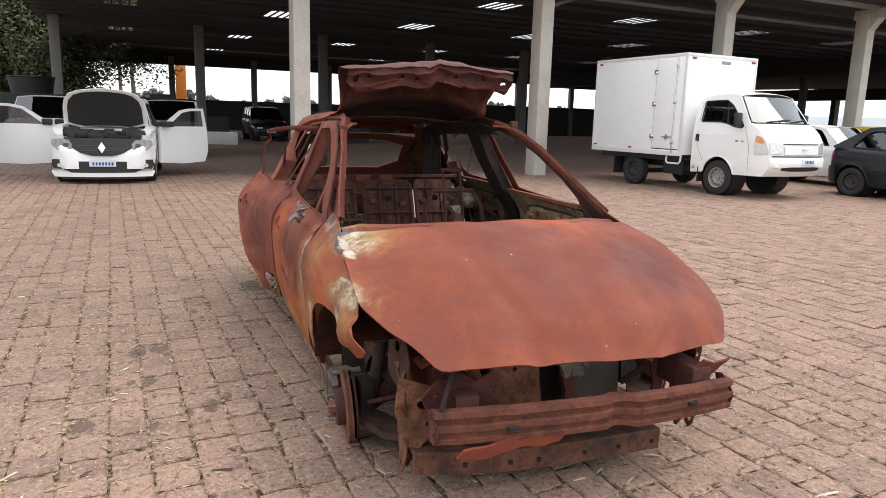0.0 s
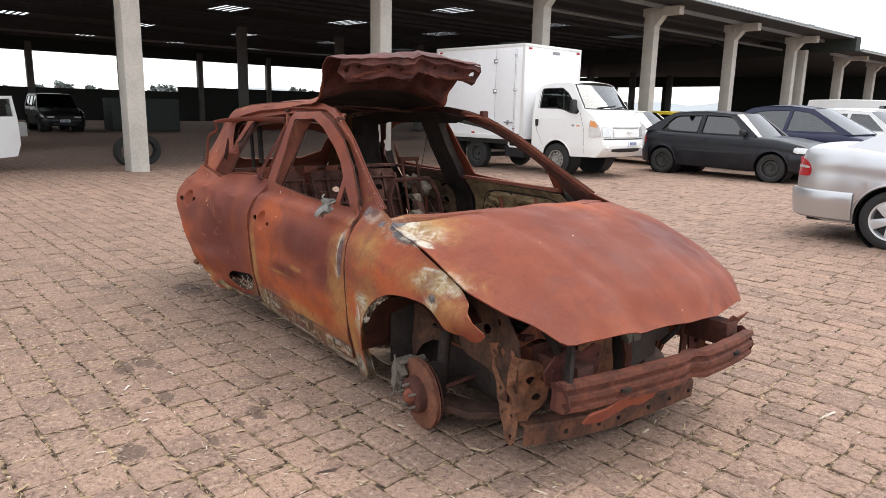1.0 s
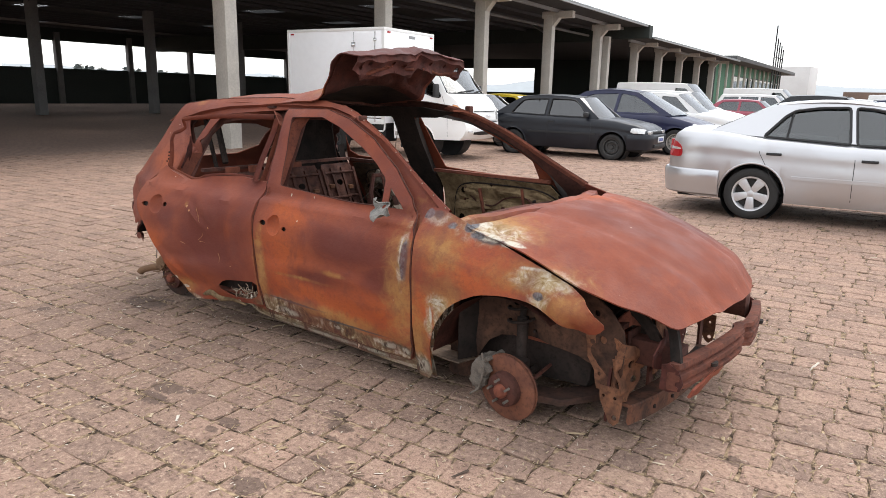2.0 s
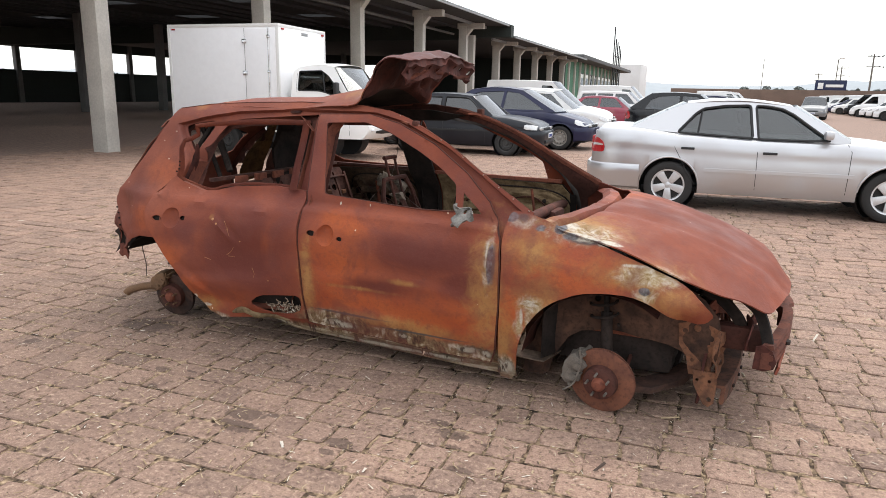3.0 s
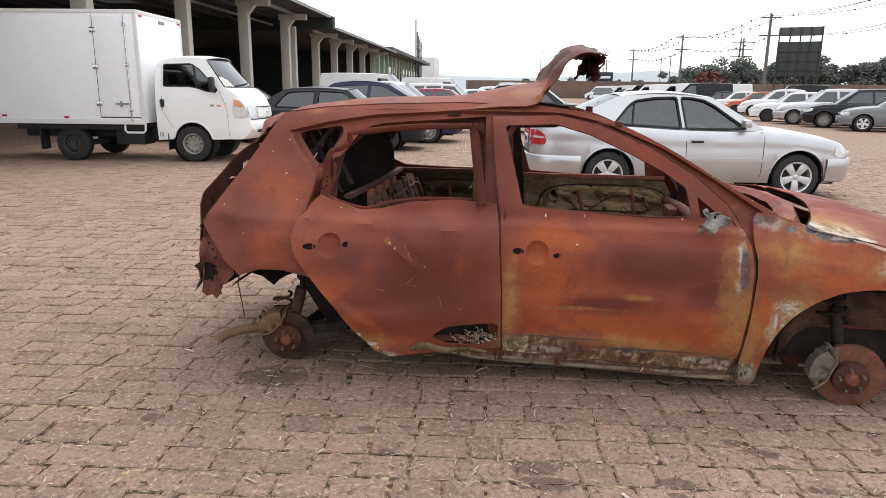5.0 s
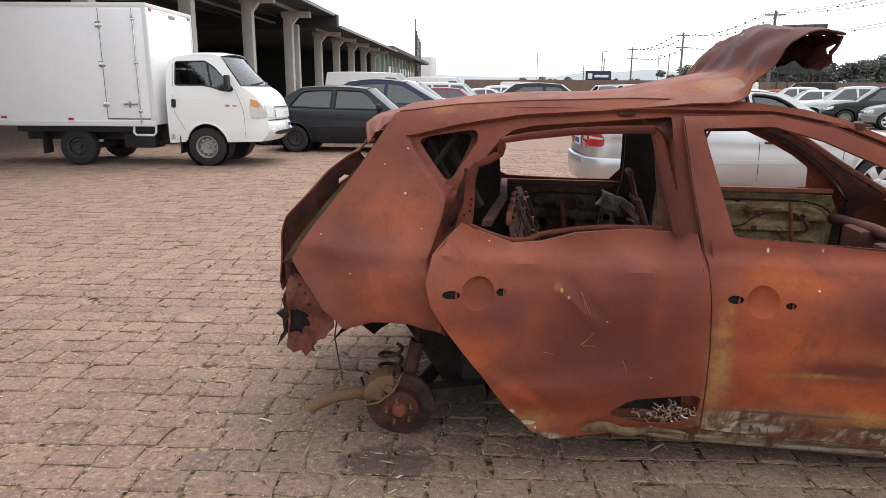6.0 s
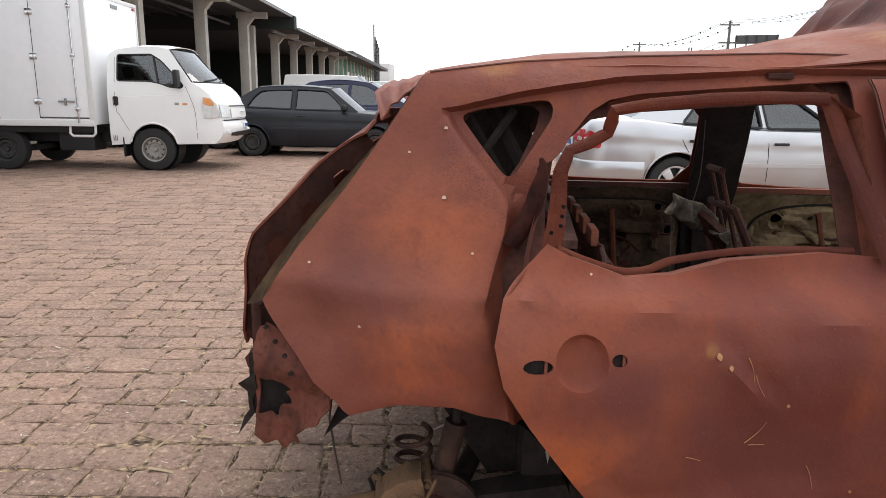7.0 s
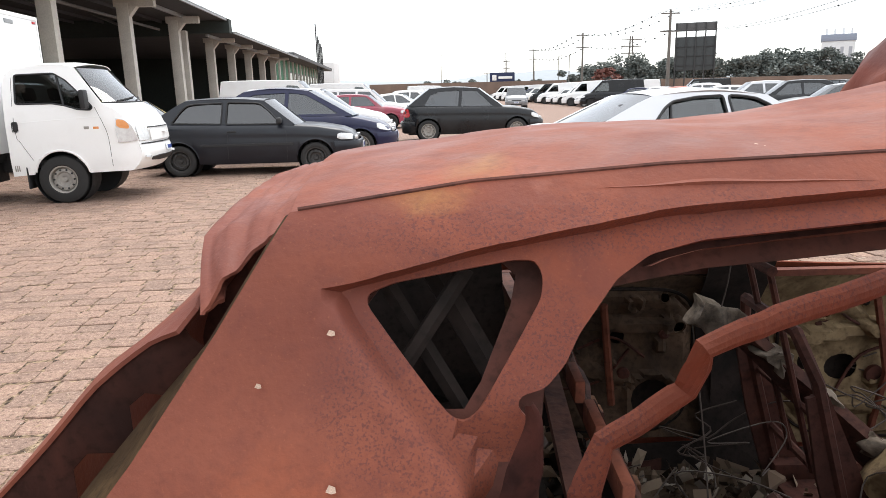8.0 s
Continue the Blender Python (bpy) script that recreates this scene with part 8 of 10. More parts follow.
part("door_gap", boxes(((-1.615, -bw - 0.003, 0.81), (-1.605, -bw + 0.005, 2.615)), ((-0.865, -bw - 0.003, 0.81), (-0.855, -bw + 0.005, 2.615)), ((-1.610, -bw - 0.003, 0.805), (-0.860, -bw + 0.005, 0.822))), BLACK_TRIM, door)
for z in (1.06, 1.72, 2.36):
    part("hinge", boxes(((-1.660, -bw - 0.03, z - 0.045), (-1.550, -bw - 0.012, z + 0.045)), bevel=0.008), CHROME, door)
part("lock_bar", tube(bmesh.new(), [(-1.020, -bw - 0.035, 0.74), (-1.020, -bw - 0.035, 2.62)], 0.012, 6), CHROME, door)
part("lock_handle", boxes(((-1.300, -bw - 0.045, 1.05), (-1.060, -bw - 0.02, 1.075)), ((-1.210, -bw - 0.05, 1.01), (-1.180, -bw - 0.018, 1.11)), bevel=0.005), plain("zinc", (0.3, 0.3, 0.3), 0.4, 0.7), door)
for z in (0.95, 1.75, 2.45):
    part("bar_guide", boxes(((-1.050, -bw - 0.05, z - 0.03), (-0.990, -bw - 0.012, z + 0.03)), bevel=0.006), CHROME, door)
for x, z in ((bx0 + 0.10, bz1 - 0.09), (bx0 + 0.06, bz0 + 0.12), (-2.3, bz0 + 0.1)):
    part("side_marker", boxes(((x, -bw - 0.012, z - 0.018), (x + 0.09, -bw + 0.004, z + 0.018)), bevel=0.004), LAMP_RED, truck)
for y in (-bw + 0.12, bw - 0.16):
    part("front_marker", boxes(((bx1 - 0.004, y, bz1 - 0.10), (bx1 + 0.016, y + 0.1, bz1 - 0.065)), bevel=0.004), LAMP_RED, truck)
part("vent", boxes(((bx1 - 0.004, -0.05, bz1 - 0.16), (bx1 + 0.014, 0.2, bz1 - 0.10)), bevel=0.006), plain("grey_vent", (0.25, 0.26, 0.26), 0.6), truck)
# chassis
part("chassis", boxes(((-3.4, -0.42, 0.42), (0.6, -0.30, 0.66)), ((-3.4, 0.30, 0.42), (0.6, 0.42, 0.66)), ((-3.3, -0.85, 0.58), (-0.9, 0.85, 0.70)), ((-1.5, -0.72, 0.30), (-0.95, -0.3, 0.58)), ((-2.33, -0.6, 0.24), (-2.23, 0.6, 0.34)), bevel=0.02), BLACK_TRIM, truck)
part("mud_flap", boxes(((-2.88, -0.86, 0.20), (-2.86, -0.58, 0.66)), bevel=0.004), BLACK_TRIM, truck)
part("mud_flap", boxes(((-0.46, -0.84, 0.22), (-0.44, -0.58, 0.55)), bevel=0.004), BLACK_TRIM, truck)
part("step", tube(bmesh.new(), [(-1.20, -0.93, 0.72), (-1.20, -0.95, 0.58), (-1.16, -0.95, 0.54), (-0.86, -0.95, 0.54), (-0.82, -0.95, 0.58), (-0.82, -0.93, 0.72)], 0.02, 8), WHITE_PAINT, truck)
for x, r in ((0.0, 0.335), (-2.28, 0.32)):
    for sd in (1, -1):
        wheel(truck, x, sd * (0.72 if x == 0 else 0.74), r, 0.2, RIM_DUSTY if x == 0 else RIM_STEEL, "steel", sd, 0.56)
# cab: side sheets with window, roof, screen, nose
cab_w = table([(0.3, 0.80), (0.6, 0.84), (1.1, 0.84), (1.35, 0.815), (1.6, 0.765), (1.9, 0.70)], 0.08)
nose_x = table([(0.42, 0.93), (0.50, 1.02), (0.60, 1.075), (0.72, 1.085), (0.77, 1.06), (0.90, 1.04), (1.05, 1.0), (1.20, 0.90), (1.31, 0.77), (1.375, 0.645), (1.86, 0.315)], 0.02)  # corner line: x by height
nose_bow = table([(0.42, 0.12), (0.60, 0.15), (0.78, 0.13), (0.9, 0.14), (1.05, 0.17), (1.2, 0.22), (1.375, 0.24), (1.6, 0.16), (1.86, 0.08)], 0.03)


def cab_side(sd):
    def fn(x, z):
        return (x, sd * (cab_w(z) - 0.10 * max(0.0, (x - 0.62) / 0.45) ** 2), z)
    return fn


def cab_front(y, z, out=0.0):
    """The rounded front of the cab: a point at y and z, a little proud."""
    w = cab_side(1)(nose_x(z), z)[1]
    return (nose_x(z) + nose_bow(z) * (1 - min(1.0, abs(y) / w) ** 2) + out, y, z)


CAB_SIDE = [(-0.64, 0.40), (-0.36, 0.42), (-0.35, 0.46), (-0.27, 0.59), (-0.13, 0.71), (0.04, 0.745), (0.21, 0.68), (0.33, 0.55), (0.38, 0.42), (0.72, 0.43), (0.93, 0.43), (1.02, 0.50), (1.07, 0.60), (1.075, 0.72), (1.055, 0.80), (1.04, 0.9), (1.0, 1.05), (0.90, 1.20), (0.77, 1.31), (0.645, 1.375), (0.30, 1.87), (0.13, 1.90), (-0.17, 1.90), (-0.50, 1.85), (-0.60, 1.78), (-0.635, 1.65)]
CAB_WIN = [(-0.48, 1.385), (-0.475, 1.775), (0.03, 1.79), (0.19, 1.69), (0.36, 1.51), (0.525, 1.325), (0.49, 1.285), (0.32, 1.30), (0.16, 1.355), (0.0, 1.385)]
for sd in (-1, 1):
    part("cab_side", sheet(CAB_SIDE, cab_side(sd), [crisp(CAB_WIN, 0.03)], 0.06, 0.02), WHITE_TRUCK, truck)
    part("door_window", sheet(crisp(CAB_WIN, 0.03), lambda x, z, sd=sd: (lambda p: (p[0], p[1] - sd * 0.012, p[2]))(cab_side(sd)(x, z)), [], 0.2, 0.004), GLASS, truck)
    rim = [Vector(cab_side(sd)(x, z)) + Vector((0, sd * 0.011, 0)) for x, z in crisp(CAB_WIN, 0.03)]
    part("window_seal", tube(bmesh.new(), rim + rim[:1], 0.012, 5, False), BLACK_TRIM, truck)
    part("quarter_bar", tube(bmesh.new(), [cab_side(sd)(0.14, 1.36), cab_side(sd)(0.06, 1.78)], 0.013, 5), BLACK_TRIM, truck)
    for line in ([(-0.52, 1.74), (-0.52, 1.0), (-0.47, 0.86), (-0.34, 0.62)], [(0.55, 1.32), (0.64, 1.10), (0.69, 0.90), (0.70, 0.50)]):
        part("door_seam", tube(bmesh.new(), [Vector(cab_side(sd)(p[0], p[2])) + Vector((0, sd * 0.008, 0)) for p in spline([(x, 0, z) for x, z in line], 4)], 0.004, 4), BLACK_TRIM, truck)
    part("crease", tube(bmesh.new(), [Vector(cab_side(sd)(x, 1.16 + 0.055 * x)) + Vector((0, sd * 0.004, 0)) for x in (-0.46, 0.0, 0.64)], 0.009, 5), WHITE_TRUCK, truck)
    # arch lip and mud guard
    lip = [Vector(cab_side(sd)(0.02 + 0.365 * math.cos(a), 0.38 + 0.365 * math.sin(a))) + Vector((0, sd * 0.008, 0)) for a in np.linspace(0.15, math.pi - 0.2, 16)]
    part("arch_lip", tube(bmesh.new(), lip, 0.016, 6), WHITE_TRUCK, truck)
    bm = bmesh.new()
    box(bm, (-0.555, sd * 0.845 - 0.012, 1.0), (-0.475, sd * 0.845 + 0.012, 1.15), 0.03)
    part("door_handle", bm, BLACK_TRIM, truck)
    bm = bmesh.new()
    box(bm, (0.42, sd * 0.93 - 0.08, 1.30), (0.50, sd * 0.93 + 0.08, 1.56), 0.035)
    tube(bm, [(0.50, sd * 0.80, 1.34), (0.47, sd * 0.87, 1.36)], 0.02, 6)
    part("door_mirror", bm, BLACK_TRIM, truck)
    part("side_indicator", boxes(((0.50, sd * 0.842 - 0.01, 1.025), (0.58, sd * 0.842 + 0.012, 1.06)), bevel=0.008), LAMP_AMBER, truck)
    part("side_badge", boxes(((0.38, sd * 0.842 - 0.01, 1.025), (0.45, sd * 0.842 + 0.006, 1.065)), bevel=0.004), RIM_DUSTY, truck)
    for k in range(3):
        part("vent_slot", boxes(((-0.60 + 0.025 * k, sd * 0.84 - 0.006, 0.47), (-0.588 + 0.025 * k, sd * 0.84 + 0.012, 0.55)), bevel=0.003), RIM_DUSTY, truck)

    def lamp_at(x, z, sd=sd):
        p = cab_side(sd)(x, z)
        return (p[0] + 0.010, p[1] + sd * 0.016, z)
    part("headlight", sheet([(0.80, 1.16), (0.90, 1.14), (0.99, 1.05), (1.035, 0.92), (1.045, 0.85), (0.93, 0.83), (0.80, 0.83), (0.785, 1.0)], lamp_at, [], 0.05, 0.01), LAMP_BACK, truck)
    part("indicator", sheet(soften([(0.80, 1.155), (0.90, 1.135), (0.955, 1.07), (0.955, 1.01), (0.80, 1.04)]), lambda x, z, sd=sd: (lambda p: (p[0] + 0.014, p[1] + sd * 0.022, p[2]))(cab_side(sd)(x, z)), [], 0.05, 0.006), LAMP_AMBER, truck)
    part("headlight", sheet([(sd * 0.50, 0.99), (sd * 0.56, 1.03), (sd * 0.735, 1.05), (sd * 0.735, 0.84), (sd * 0.50, 0.84)], lambda y, z: cab_front(y, z, 0.014), [], 0.05, 0.01), LAMP_BACK, truck)
    # wheel well
    bm = bmesh.new()
    lathe(bm, [(0.385, sd * 0.80), (0.385, sd * 0.45), (0.0, sd * 0.45)], 28, Matrix.Translation((0, 0, 0.36)))
    part("wheel_well", bm, BLACK_TRIM, truck)


def grid(rows):
    bm = bmesh.new()
    made = [[bm.verts.new(p) for p in r] for r in rows]
    for r0, r1 in zip(made, made[1:]):
        for k in range(len(r0) - 1):
            bm.faces.new((r0[k], r0[k + 1], r1[k + 1], r1[k]))
    bmesh.ops.recalc_face_normals(bm, faces=bm.faces[:])
    bmesh.ops.solidify(bm, geom=bm.faces[:], thickness=0.008)
    return bm


def cross_row(x, z, w, bow, lift=0.0):
    return [(x + bow * (1 - q * q), q * w, z + lift * (1 - abs(q) ** 2.5)) for q in [k / 6 - 1 for k in range(13)]]


edge = lambda x, z: cab_side(1)(x, z)[1]


def front_row(z, grow=0.0, out=0.0):
    w = edge(nose_x(z), z) + grow
    return [cab_front(q * w, z, out) for q in [k / 8 - 1 for k in range(17)]]


part("cab_roof", grid([cross_row(x, z, edge(x, z) + 0.008, b, 0.05) for x, z, b in ((-0.635, 1.64, 0), (-0.60, 1.785, 0), (-0.50, 1.855, 0), (-0.17, 1.905, 0), (0.13, 1.905, 0.03), (0.31, 1.872, 0.08))]), WHITE_TRUCK, truck)
part("cab_back", grid([cross_row(-0.635, z, edge(-0.62, z), 0) for z in (0.42, 1.0, 1.4, 1.66)]), WHITE_TRUCK, truck)
part("windscreen", grid([front_row(z, -0.03) for z in (1.86, 1.74, 1.62, 1.50, 1.385)]), GLASS, truck)
part("windscreen_seal", tube(bmesh.new(), front_row(1.378, -0.03, 0.006), 0.014, 5), BLACK_TRIM, truck)
part("nose_panel", grid([front_row(z, 0.004) for z in (1.372, 1.31, 1.24, 1.16, 1.05, 0.95, 0.86, 0.79)]), WHITE_TRUCK, truck)
part("front_bumper", grid([front_row(z, 0.016, 0.004) for z in (0.785, 0.74, 0.68, 0.60, 0.54, 0.47, 0.43)]), WHITE_TRUCK, truck)


def on_cab(name, outline, mat, out=0.012, thick=0.01, label=""):
    return part(name, sheet(outline, lambda y, z: cab_front(y, z, out), [], 0.05, thick), mat, truck, label)


on_cab("grille_gap", [(-0.48, 1.010), (-0.48, 1.026), (0.48, 1.026), (0.48, 1.010)], BLACK_TRIM)
on_cab("bumper_gap", [(-0.70, 0.79), (-0.70, 0.805), (0.70, 0.805), (0.70, 0.79)], BLACK_TRIM)
on_cab("grille", [(-0.46, 0.83), (-0.46, 0.985), (0.46, 0.985), (0.46, 0.83)], WHITE_TRUCK, 0.018, 0.012, "white front grille panel")
on_cab("lower_grille", soften([(-0.50, 0.535), (-0.52, 0.61), (0.52, 0.61), (0.50, 0.535)]), BLACK_TRIM, 0.014)
part("emblem", lathe(bmesh.new(), [(0.0, 0.01), (0.05, 0.008), (0.055, 0.0)], 20, pose(cab_front(0, 0.94)[0] + 0.02, 0, 0.935, 90, 0, 90) @ Matrix.Diagonal((1.5, 1, 1, 1))), CHROME, truck)
pl = on_cab("number_plate", [(-0.05, 0.655), (-0.05, 0.755), (0.30, 0.755), (0.30, 0.655)], PLATE, 0.02)
for k in range(6):
    part("plate_bar", sheet([(0.0 + 0.045 * k, 0.675), (0.0 + 0.045 * k, 0.73), (0.025 + 0.045 * k, 0.73), (0.025 + 0.045 * k, 0.675)], lambda y, z: cab_front(y, z, 0.028), [], 0.05, 0.003), PLATE_BLUE, pl)
for sd in (-1, 1):
    part("fog_light", lathe(bmesh.new(), [(0.0, 0.016), (0.045, 0.014), (0.055, 0.008), (0.058, -0.02)], 16, pose(cab_front(sd * 0.62, 0.62)[0] - 0.002, sd * 0.62, 0.62, 90, 0, 90 + sd * 25)), LAMP_BACK, truck)
    part("wiper", tube(bmesh.new(), [Vector(cab_front(sd * 0.25 + d, z, 0.02)) for d, z in ((-0.3, 1.40), (0.0, 1.43), (0.28, 1.455))], 0.011, 5), BLACK_TRIM, truck)
seats(truck, [(-0.05, 0.40, 0.55), (-0.05, -0.42, 0.5)], 0.78, SEAT_CLOTH)
part("dash", boxes(((0.36, -0.72, 1.0), (0.72, 0.72, 1.28)), bevel=0.05), BLACK_TRIM, truck)
part("cab_floor", boxes(((-0.6, -0.76, 0.50), (0.9, 0.76, 0.62)), bevel=0.02), BLACK_TRIM, truck)


# ---- ground ----
def ground_mat():
    k = Mat("joint_sand", 0.95, 0.0, 0.2)
    pos = k.coord("World")
    rot = k.n("ShaderNodeVectorRotate")
    rot.inputs["Angle"].default_value = radians(-5.5)
    k.link(pos, rot.inputs["Vector"])
    br = k.n("ShaderNodeTexBrick", Scale=1.0)
    k.link(rot.outputs[0], br.inputs["Vector"])
    br.inputs["Color1"].default_value = (0.280, 0.190, 0.150, 1)
    br.inputs["Color2"].default_value = (0.322, 0.217, 0.170, 1)
    br.inputs["Mortar"].default_value = (0.17, 0.125, 0.095, 1)
    br.inputs["Mortar Size"].default_value = 0.012
    br.inputs["Brick Width"].default_value = 0.2
    br.inputs["Row Height"].default_value = 0.152
    big = k.noise(0.35, 5, "World")
    sand = k.ramp(k.noise(26, 6, "World"), [(0.36, (0.026, 0.018, 0.013)), (0.46, (0.105, 0.072, 0.048)), (0.57, (0.26, 0.185, 0.118)), (0.68, (0.42, 0.31, 0.20))])
    col = k.mix(k.step(big, 0.3, 0.7, 0.0, 0.35), br.outputs[0], (0.24, 0.165, 0.132))
    speck = k.noise(14, 5, "World", 0.65)
    col = k.mix(k.step(speck, 0.36, 0.5, 0.45, 0.0), col, (0.10, 0.07, 0.055))
    col = k.mix(k.step(speck, 0.55, 0.7, 0.0, 0.45), col, (0.38, 0.29, 0.22))
    # the joints show their sand where real stones stand on it
    sep = k.n("ShaderNodeSeparateXYZ")
    k.link(pos, sep.inputs[0])
    inx = k.math("MULTIPLY", k.math("GREATER_THAN", sep.outputs[0], PAVE[0]), k.math("LESS_THAN", sep.outputs[0], PAVE[1]))
    iny = k.math("MULTIPLY", k.math("GREATER_THAN", sep.outputs[1], PAVE[2]), k.math("LESS_THAN", sep.outputs[1], PAVE[3]))
    col = k.mix(k.math("MULTIPLY", inx, iny), col, sand)
    k.bump(br.outputs[1], -0.4, 0.012)
    return k.color(col)


PAVE = (-12.0, 8.0, -6.0, 13.0)


def sett_mat():
    """Worn granite setts with dust, grit and oil stains."""
    k = Mat("granite_sett", 0.9, 0.0, 0.25)
    rnd = k.n("ShaderNodeNewGeometry").outputs["Random Per Island"]
    obr = k.n("ShaderNodeObjectInfo").outputs["Random"]
    each = k.math("FRACT", k.math("ADD", rnd, obr), 0.0)
    pos = k.coord("World")
    col = k.ramp(each, [(0.0, (0.205, 0.142, 0.116)), (0.35, (0.262, 0.178, 0.142)), (0.7, (0.290, 0.196, 0.155)), (1.0, (0.325, 0.216, 0.167))])
    mid = k.noise(9.0, 5, at=pos)
    fine = k.noise(120.0, 4, at=pos)
    grit = k.noise(330.0, 2, at=pos)
    big = k.noise(0.8, 4, at=pos)
    col = k.mix(k.step(mid, 0.4, 0.75, 0.0, 0.4), col, (0.325, 0.225, 0.165))
    col = k.mix(k.step(fine, 0.46, 0.66, 0.0, 0.6), col, (0.15, 0.10, 0.08))
    col = k.mix(k.step(grit, 0.56, 0.70, 0.0, 0.7), col, (0.54, 0.42, 0.32))
    col = k.mix(k.step(big, 0.5, 0.75, 0.0, 0.3), col, (0.30, 0.195, 0.15))
    worn = k.noise(4.5, 7, at=pos, rough=0.65)
    col = k.mix(k.step(worn, 0.34, 0.48, 0.5, 0.0), col, (0.155, 0.102, 0.082))
    col = k.mix(k.step(worn, 0.54, 0.68, 0.0, 0.35), col, (0.38, 0.27, 0.20))
    warp = k.math("MULTIPLY", k.math("SUBTRACT", k.noise(22.0, 6, at=pos, rough=0.7), 0.5), 2.2)
    stain = None
    for c, s in (((-0.06, -1.48, 0), (0.105, 0.055, 1)), ((-0.02, -1.59, 0), (0.110, 0.045, 1)), ((0.06, -1.44, 0), (0.035, 0.022, 1)), ((0.45, -1.51, 0), (0.075, 0.035, 1)), ((0.45, -1.59, 0), (0.040, 0.020, 1)), ((0.83, -1.23, 0), (0.065, 0.045, 1)), ((0.74, -1.16, 0), (0.050, 0.020, 1)), ((0.99, -1.25, 0), (0.030, 0.018, 1)), ((0.97, -1.47, 0), (0.055, 0.022, 1)), ((0.03, -1.16, 0), (0.032, 0.020, 1)), ((-0.15, -1.16, 0), (0.035, 0.012, 1)), ((-0.06, -1.11, 0), (0.025, 0.014, 1)), ((-0.61, -1.25, 0), (0.030, 0.012, 1)), ((-0.64, -1.47, 0), (0.035, 0.020, 1)), ((0.78, -1.36, 0), (0.035, 0.010, 1)), ((0.87, -1.32, 0), (0.035, 0.012, 1)),
                 ((-0.75, -1.3, 0), (0.05, 0.03, 1)), ((0.9, -1.75, 0), (0.08, 0.05, 1)), ((-1.35, -0.85, 0), (0.18, 0.12, 1)), ((2.2, -0.45, 0), (0.06, 0.04, 1)), ((-1.7, -1.35, 0), (0.05, 0.035, 1))):
        sub = k.n("ShaderNodeVectorMath")
        sub.operation = "SUBTRACT"
        k.link(pos, sub.inputs[0])
        sub.inputs[1].default_value = c
        div = k.n("ShaderNodeVectorMath")
        div.operation = "DIVIDE"
        k.link(sub.outputs[0], div.inputs[0])
        div.inputs[1].default_value = s
        ln = k.n("ShaderNodeVectorMath")
        ln.operation = "LENGTH"
        k.link(div.outputs[0], ln.inputs[0])
        sp = k.step(k.math("ADD", ln.outputs["Value"], warp), 0.85, 1.08, 1.0, 0.0)
        stain = sp if stain is None else k.math("MAXIMUM", stain, sp)
        # broad shade put into the sett colour before the hall, with a ragged rim
    hall_shade = k.n("ShaderNodeVectorMath")
    hall_shade.operation = "SUBTRACT"
    k.link(pos, hall_shade.inputs[0])
    hall_shade.inputs[1].default_value = (-3.2, -2.0, 0)
    flat = k.n("ShaderNodeVectorMath")
    flat.operation = "DIVIDE"
    k.link(hall_shade.outputs[0], flat.inputs[0])
    flat.inputs[1].default_value = (4.4, 2.8, 1)
    far_off = k.n("ShaderNodeVectorMath")
    far_off.operation = "LENGTH"
    k.link(flat.outputs[0], far_off.inputs[0])
    shade_rim = k.math("ADD", far_off.outputs["Value"], k.math("MULTIPLY", k.math("SUBTRACT", big, 0.5), 0.9))
    col = k.mix(k.step(shade_rim, 0.35, 1.15, 0.34, 0.0), col, (0.125, 0.085, 0.067))
    pock = k.noise(42.0, 5, at=pos, rough=0.65)
    col = k.mix(k.step(pock, 0.32, 0.48, 0.75, 0.0), col, (0.095, 0.066, 0.052))
    col = k.mix(k.step(pock, 0.54, 0.68, 0.0, 0.6), col, (0.46, 0.35, 0.265))
    col = k.mix(k.math("MULTIPLY", stain, 0.62), col, (0.062, 0.045, 0.038))
    col = k.mix(1.0, col, (1.025, 0.99, 0.96), "MULTIPLY")
    n1 = k.bump(mid, 0.5, 0.014)
    n2 = k.bump(pock, 0.7, 0.008, n1)
    k.bump(fine, 0.7, 0.004, n2)
    return k.color(col)


SETT = sett_mat()
bm = bmesh.new()
rings = [0, 8, 30, 120, 500, 2200]
grid_xy = sorted({s * v for v in rings for s in (1, -1)})
vs = [[bm.verts.new((x, y, -0.0065)) for x in grid_xy] for y in grid_xy]
for j in range(len(grid_xy) - 1):
    for i in range(len(grid_xy) - 1):
        bm.faces.new((vs[j][i], vs[j][i + 1], vs[j + 1][i + 1], vs[j + 1][i]))
ground = solid("ground", bm, ground_mat(), "wide yard of worn reddish-grey granite setts", "ground", kind="structure", smooth=False)

# ---- the shed: open hall on concrete columns ----
SHED = pose(-10.69, 0.911, 0, 0, 0, 94.62)   # local x along the front columns, y into the hall
BAY, TOP, DEEP = 5.833, 4.75, 40.0


def column_bm(h, bracket=1.1):
    bm = bmesh.new()
    box(bm, (-0.17, -0.21, -0.02), (0.17, 0.21, h), 0.02)
    if bracket:
        vs = box(bm, (-0.15, -bracket, h - 0.12), (0.15, 0.3, h + 0.16), 0.015)
        vs = box(bm, (-0.15, -0.5, h - 0.45), (0.15, -0.2, h - 0.1), 0.01)
        for v in vs:
            if v.co.z < h - 0.3:
                v.co.y = max(v.co.y, -0.22)
    return bm


first = tagged(link_mesh("column", column_bm(TOP), CONCRETE), "pale concrete column with roof bracket of the open hall", "column", "front columns of the hall", "structure")
first.matrix_world = SHED
for k in (-1, 1, 2, 3, 4, 5):
    copy_thing(first, SHED @ pose(BAY * k, 0, 0))
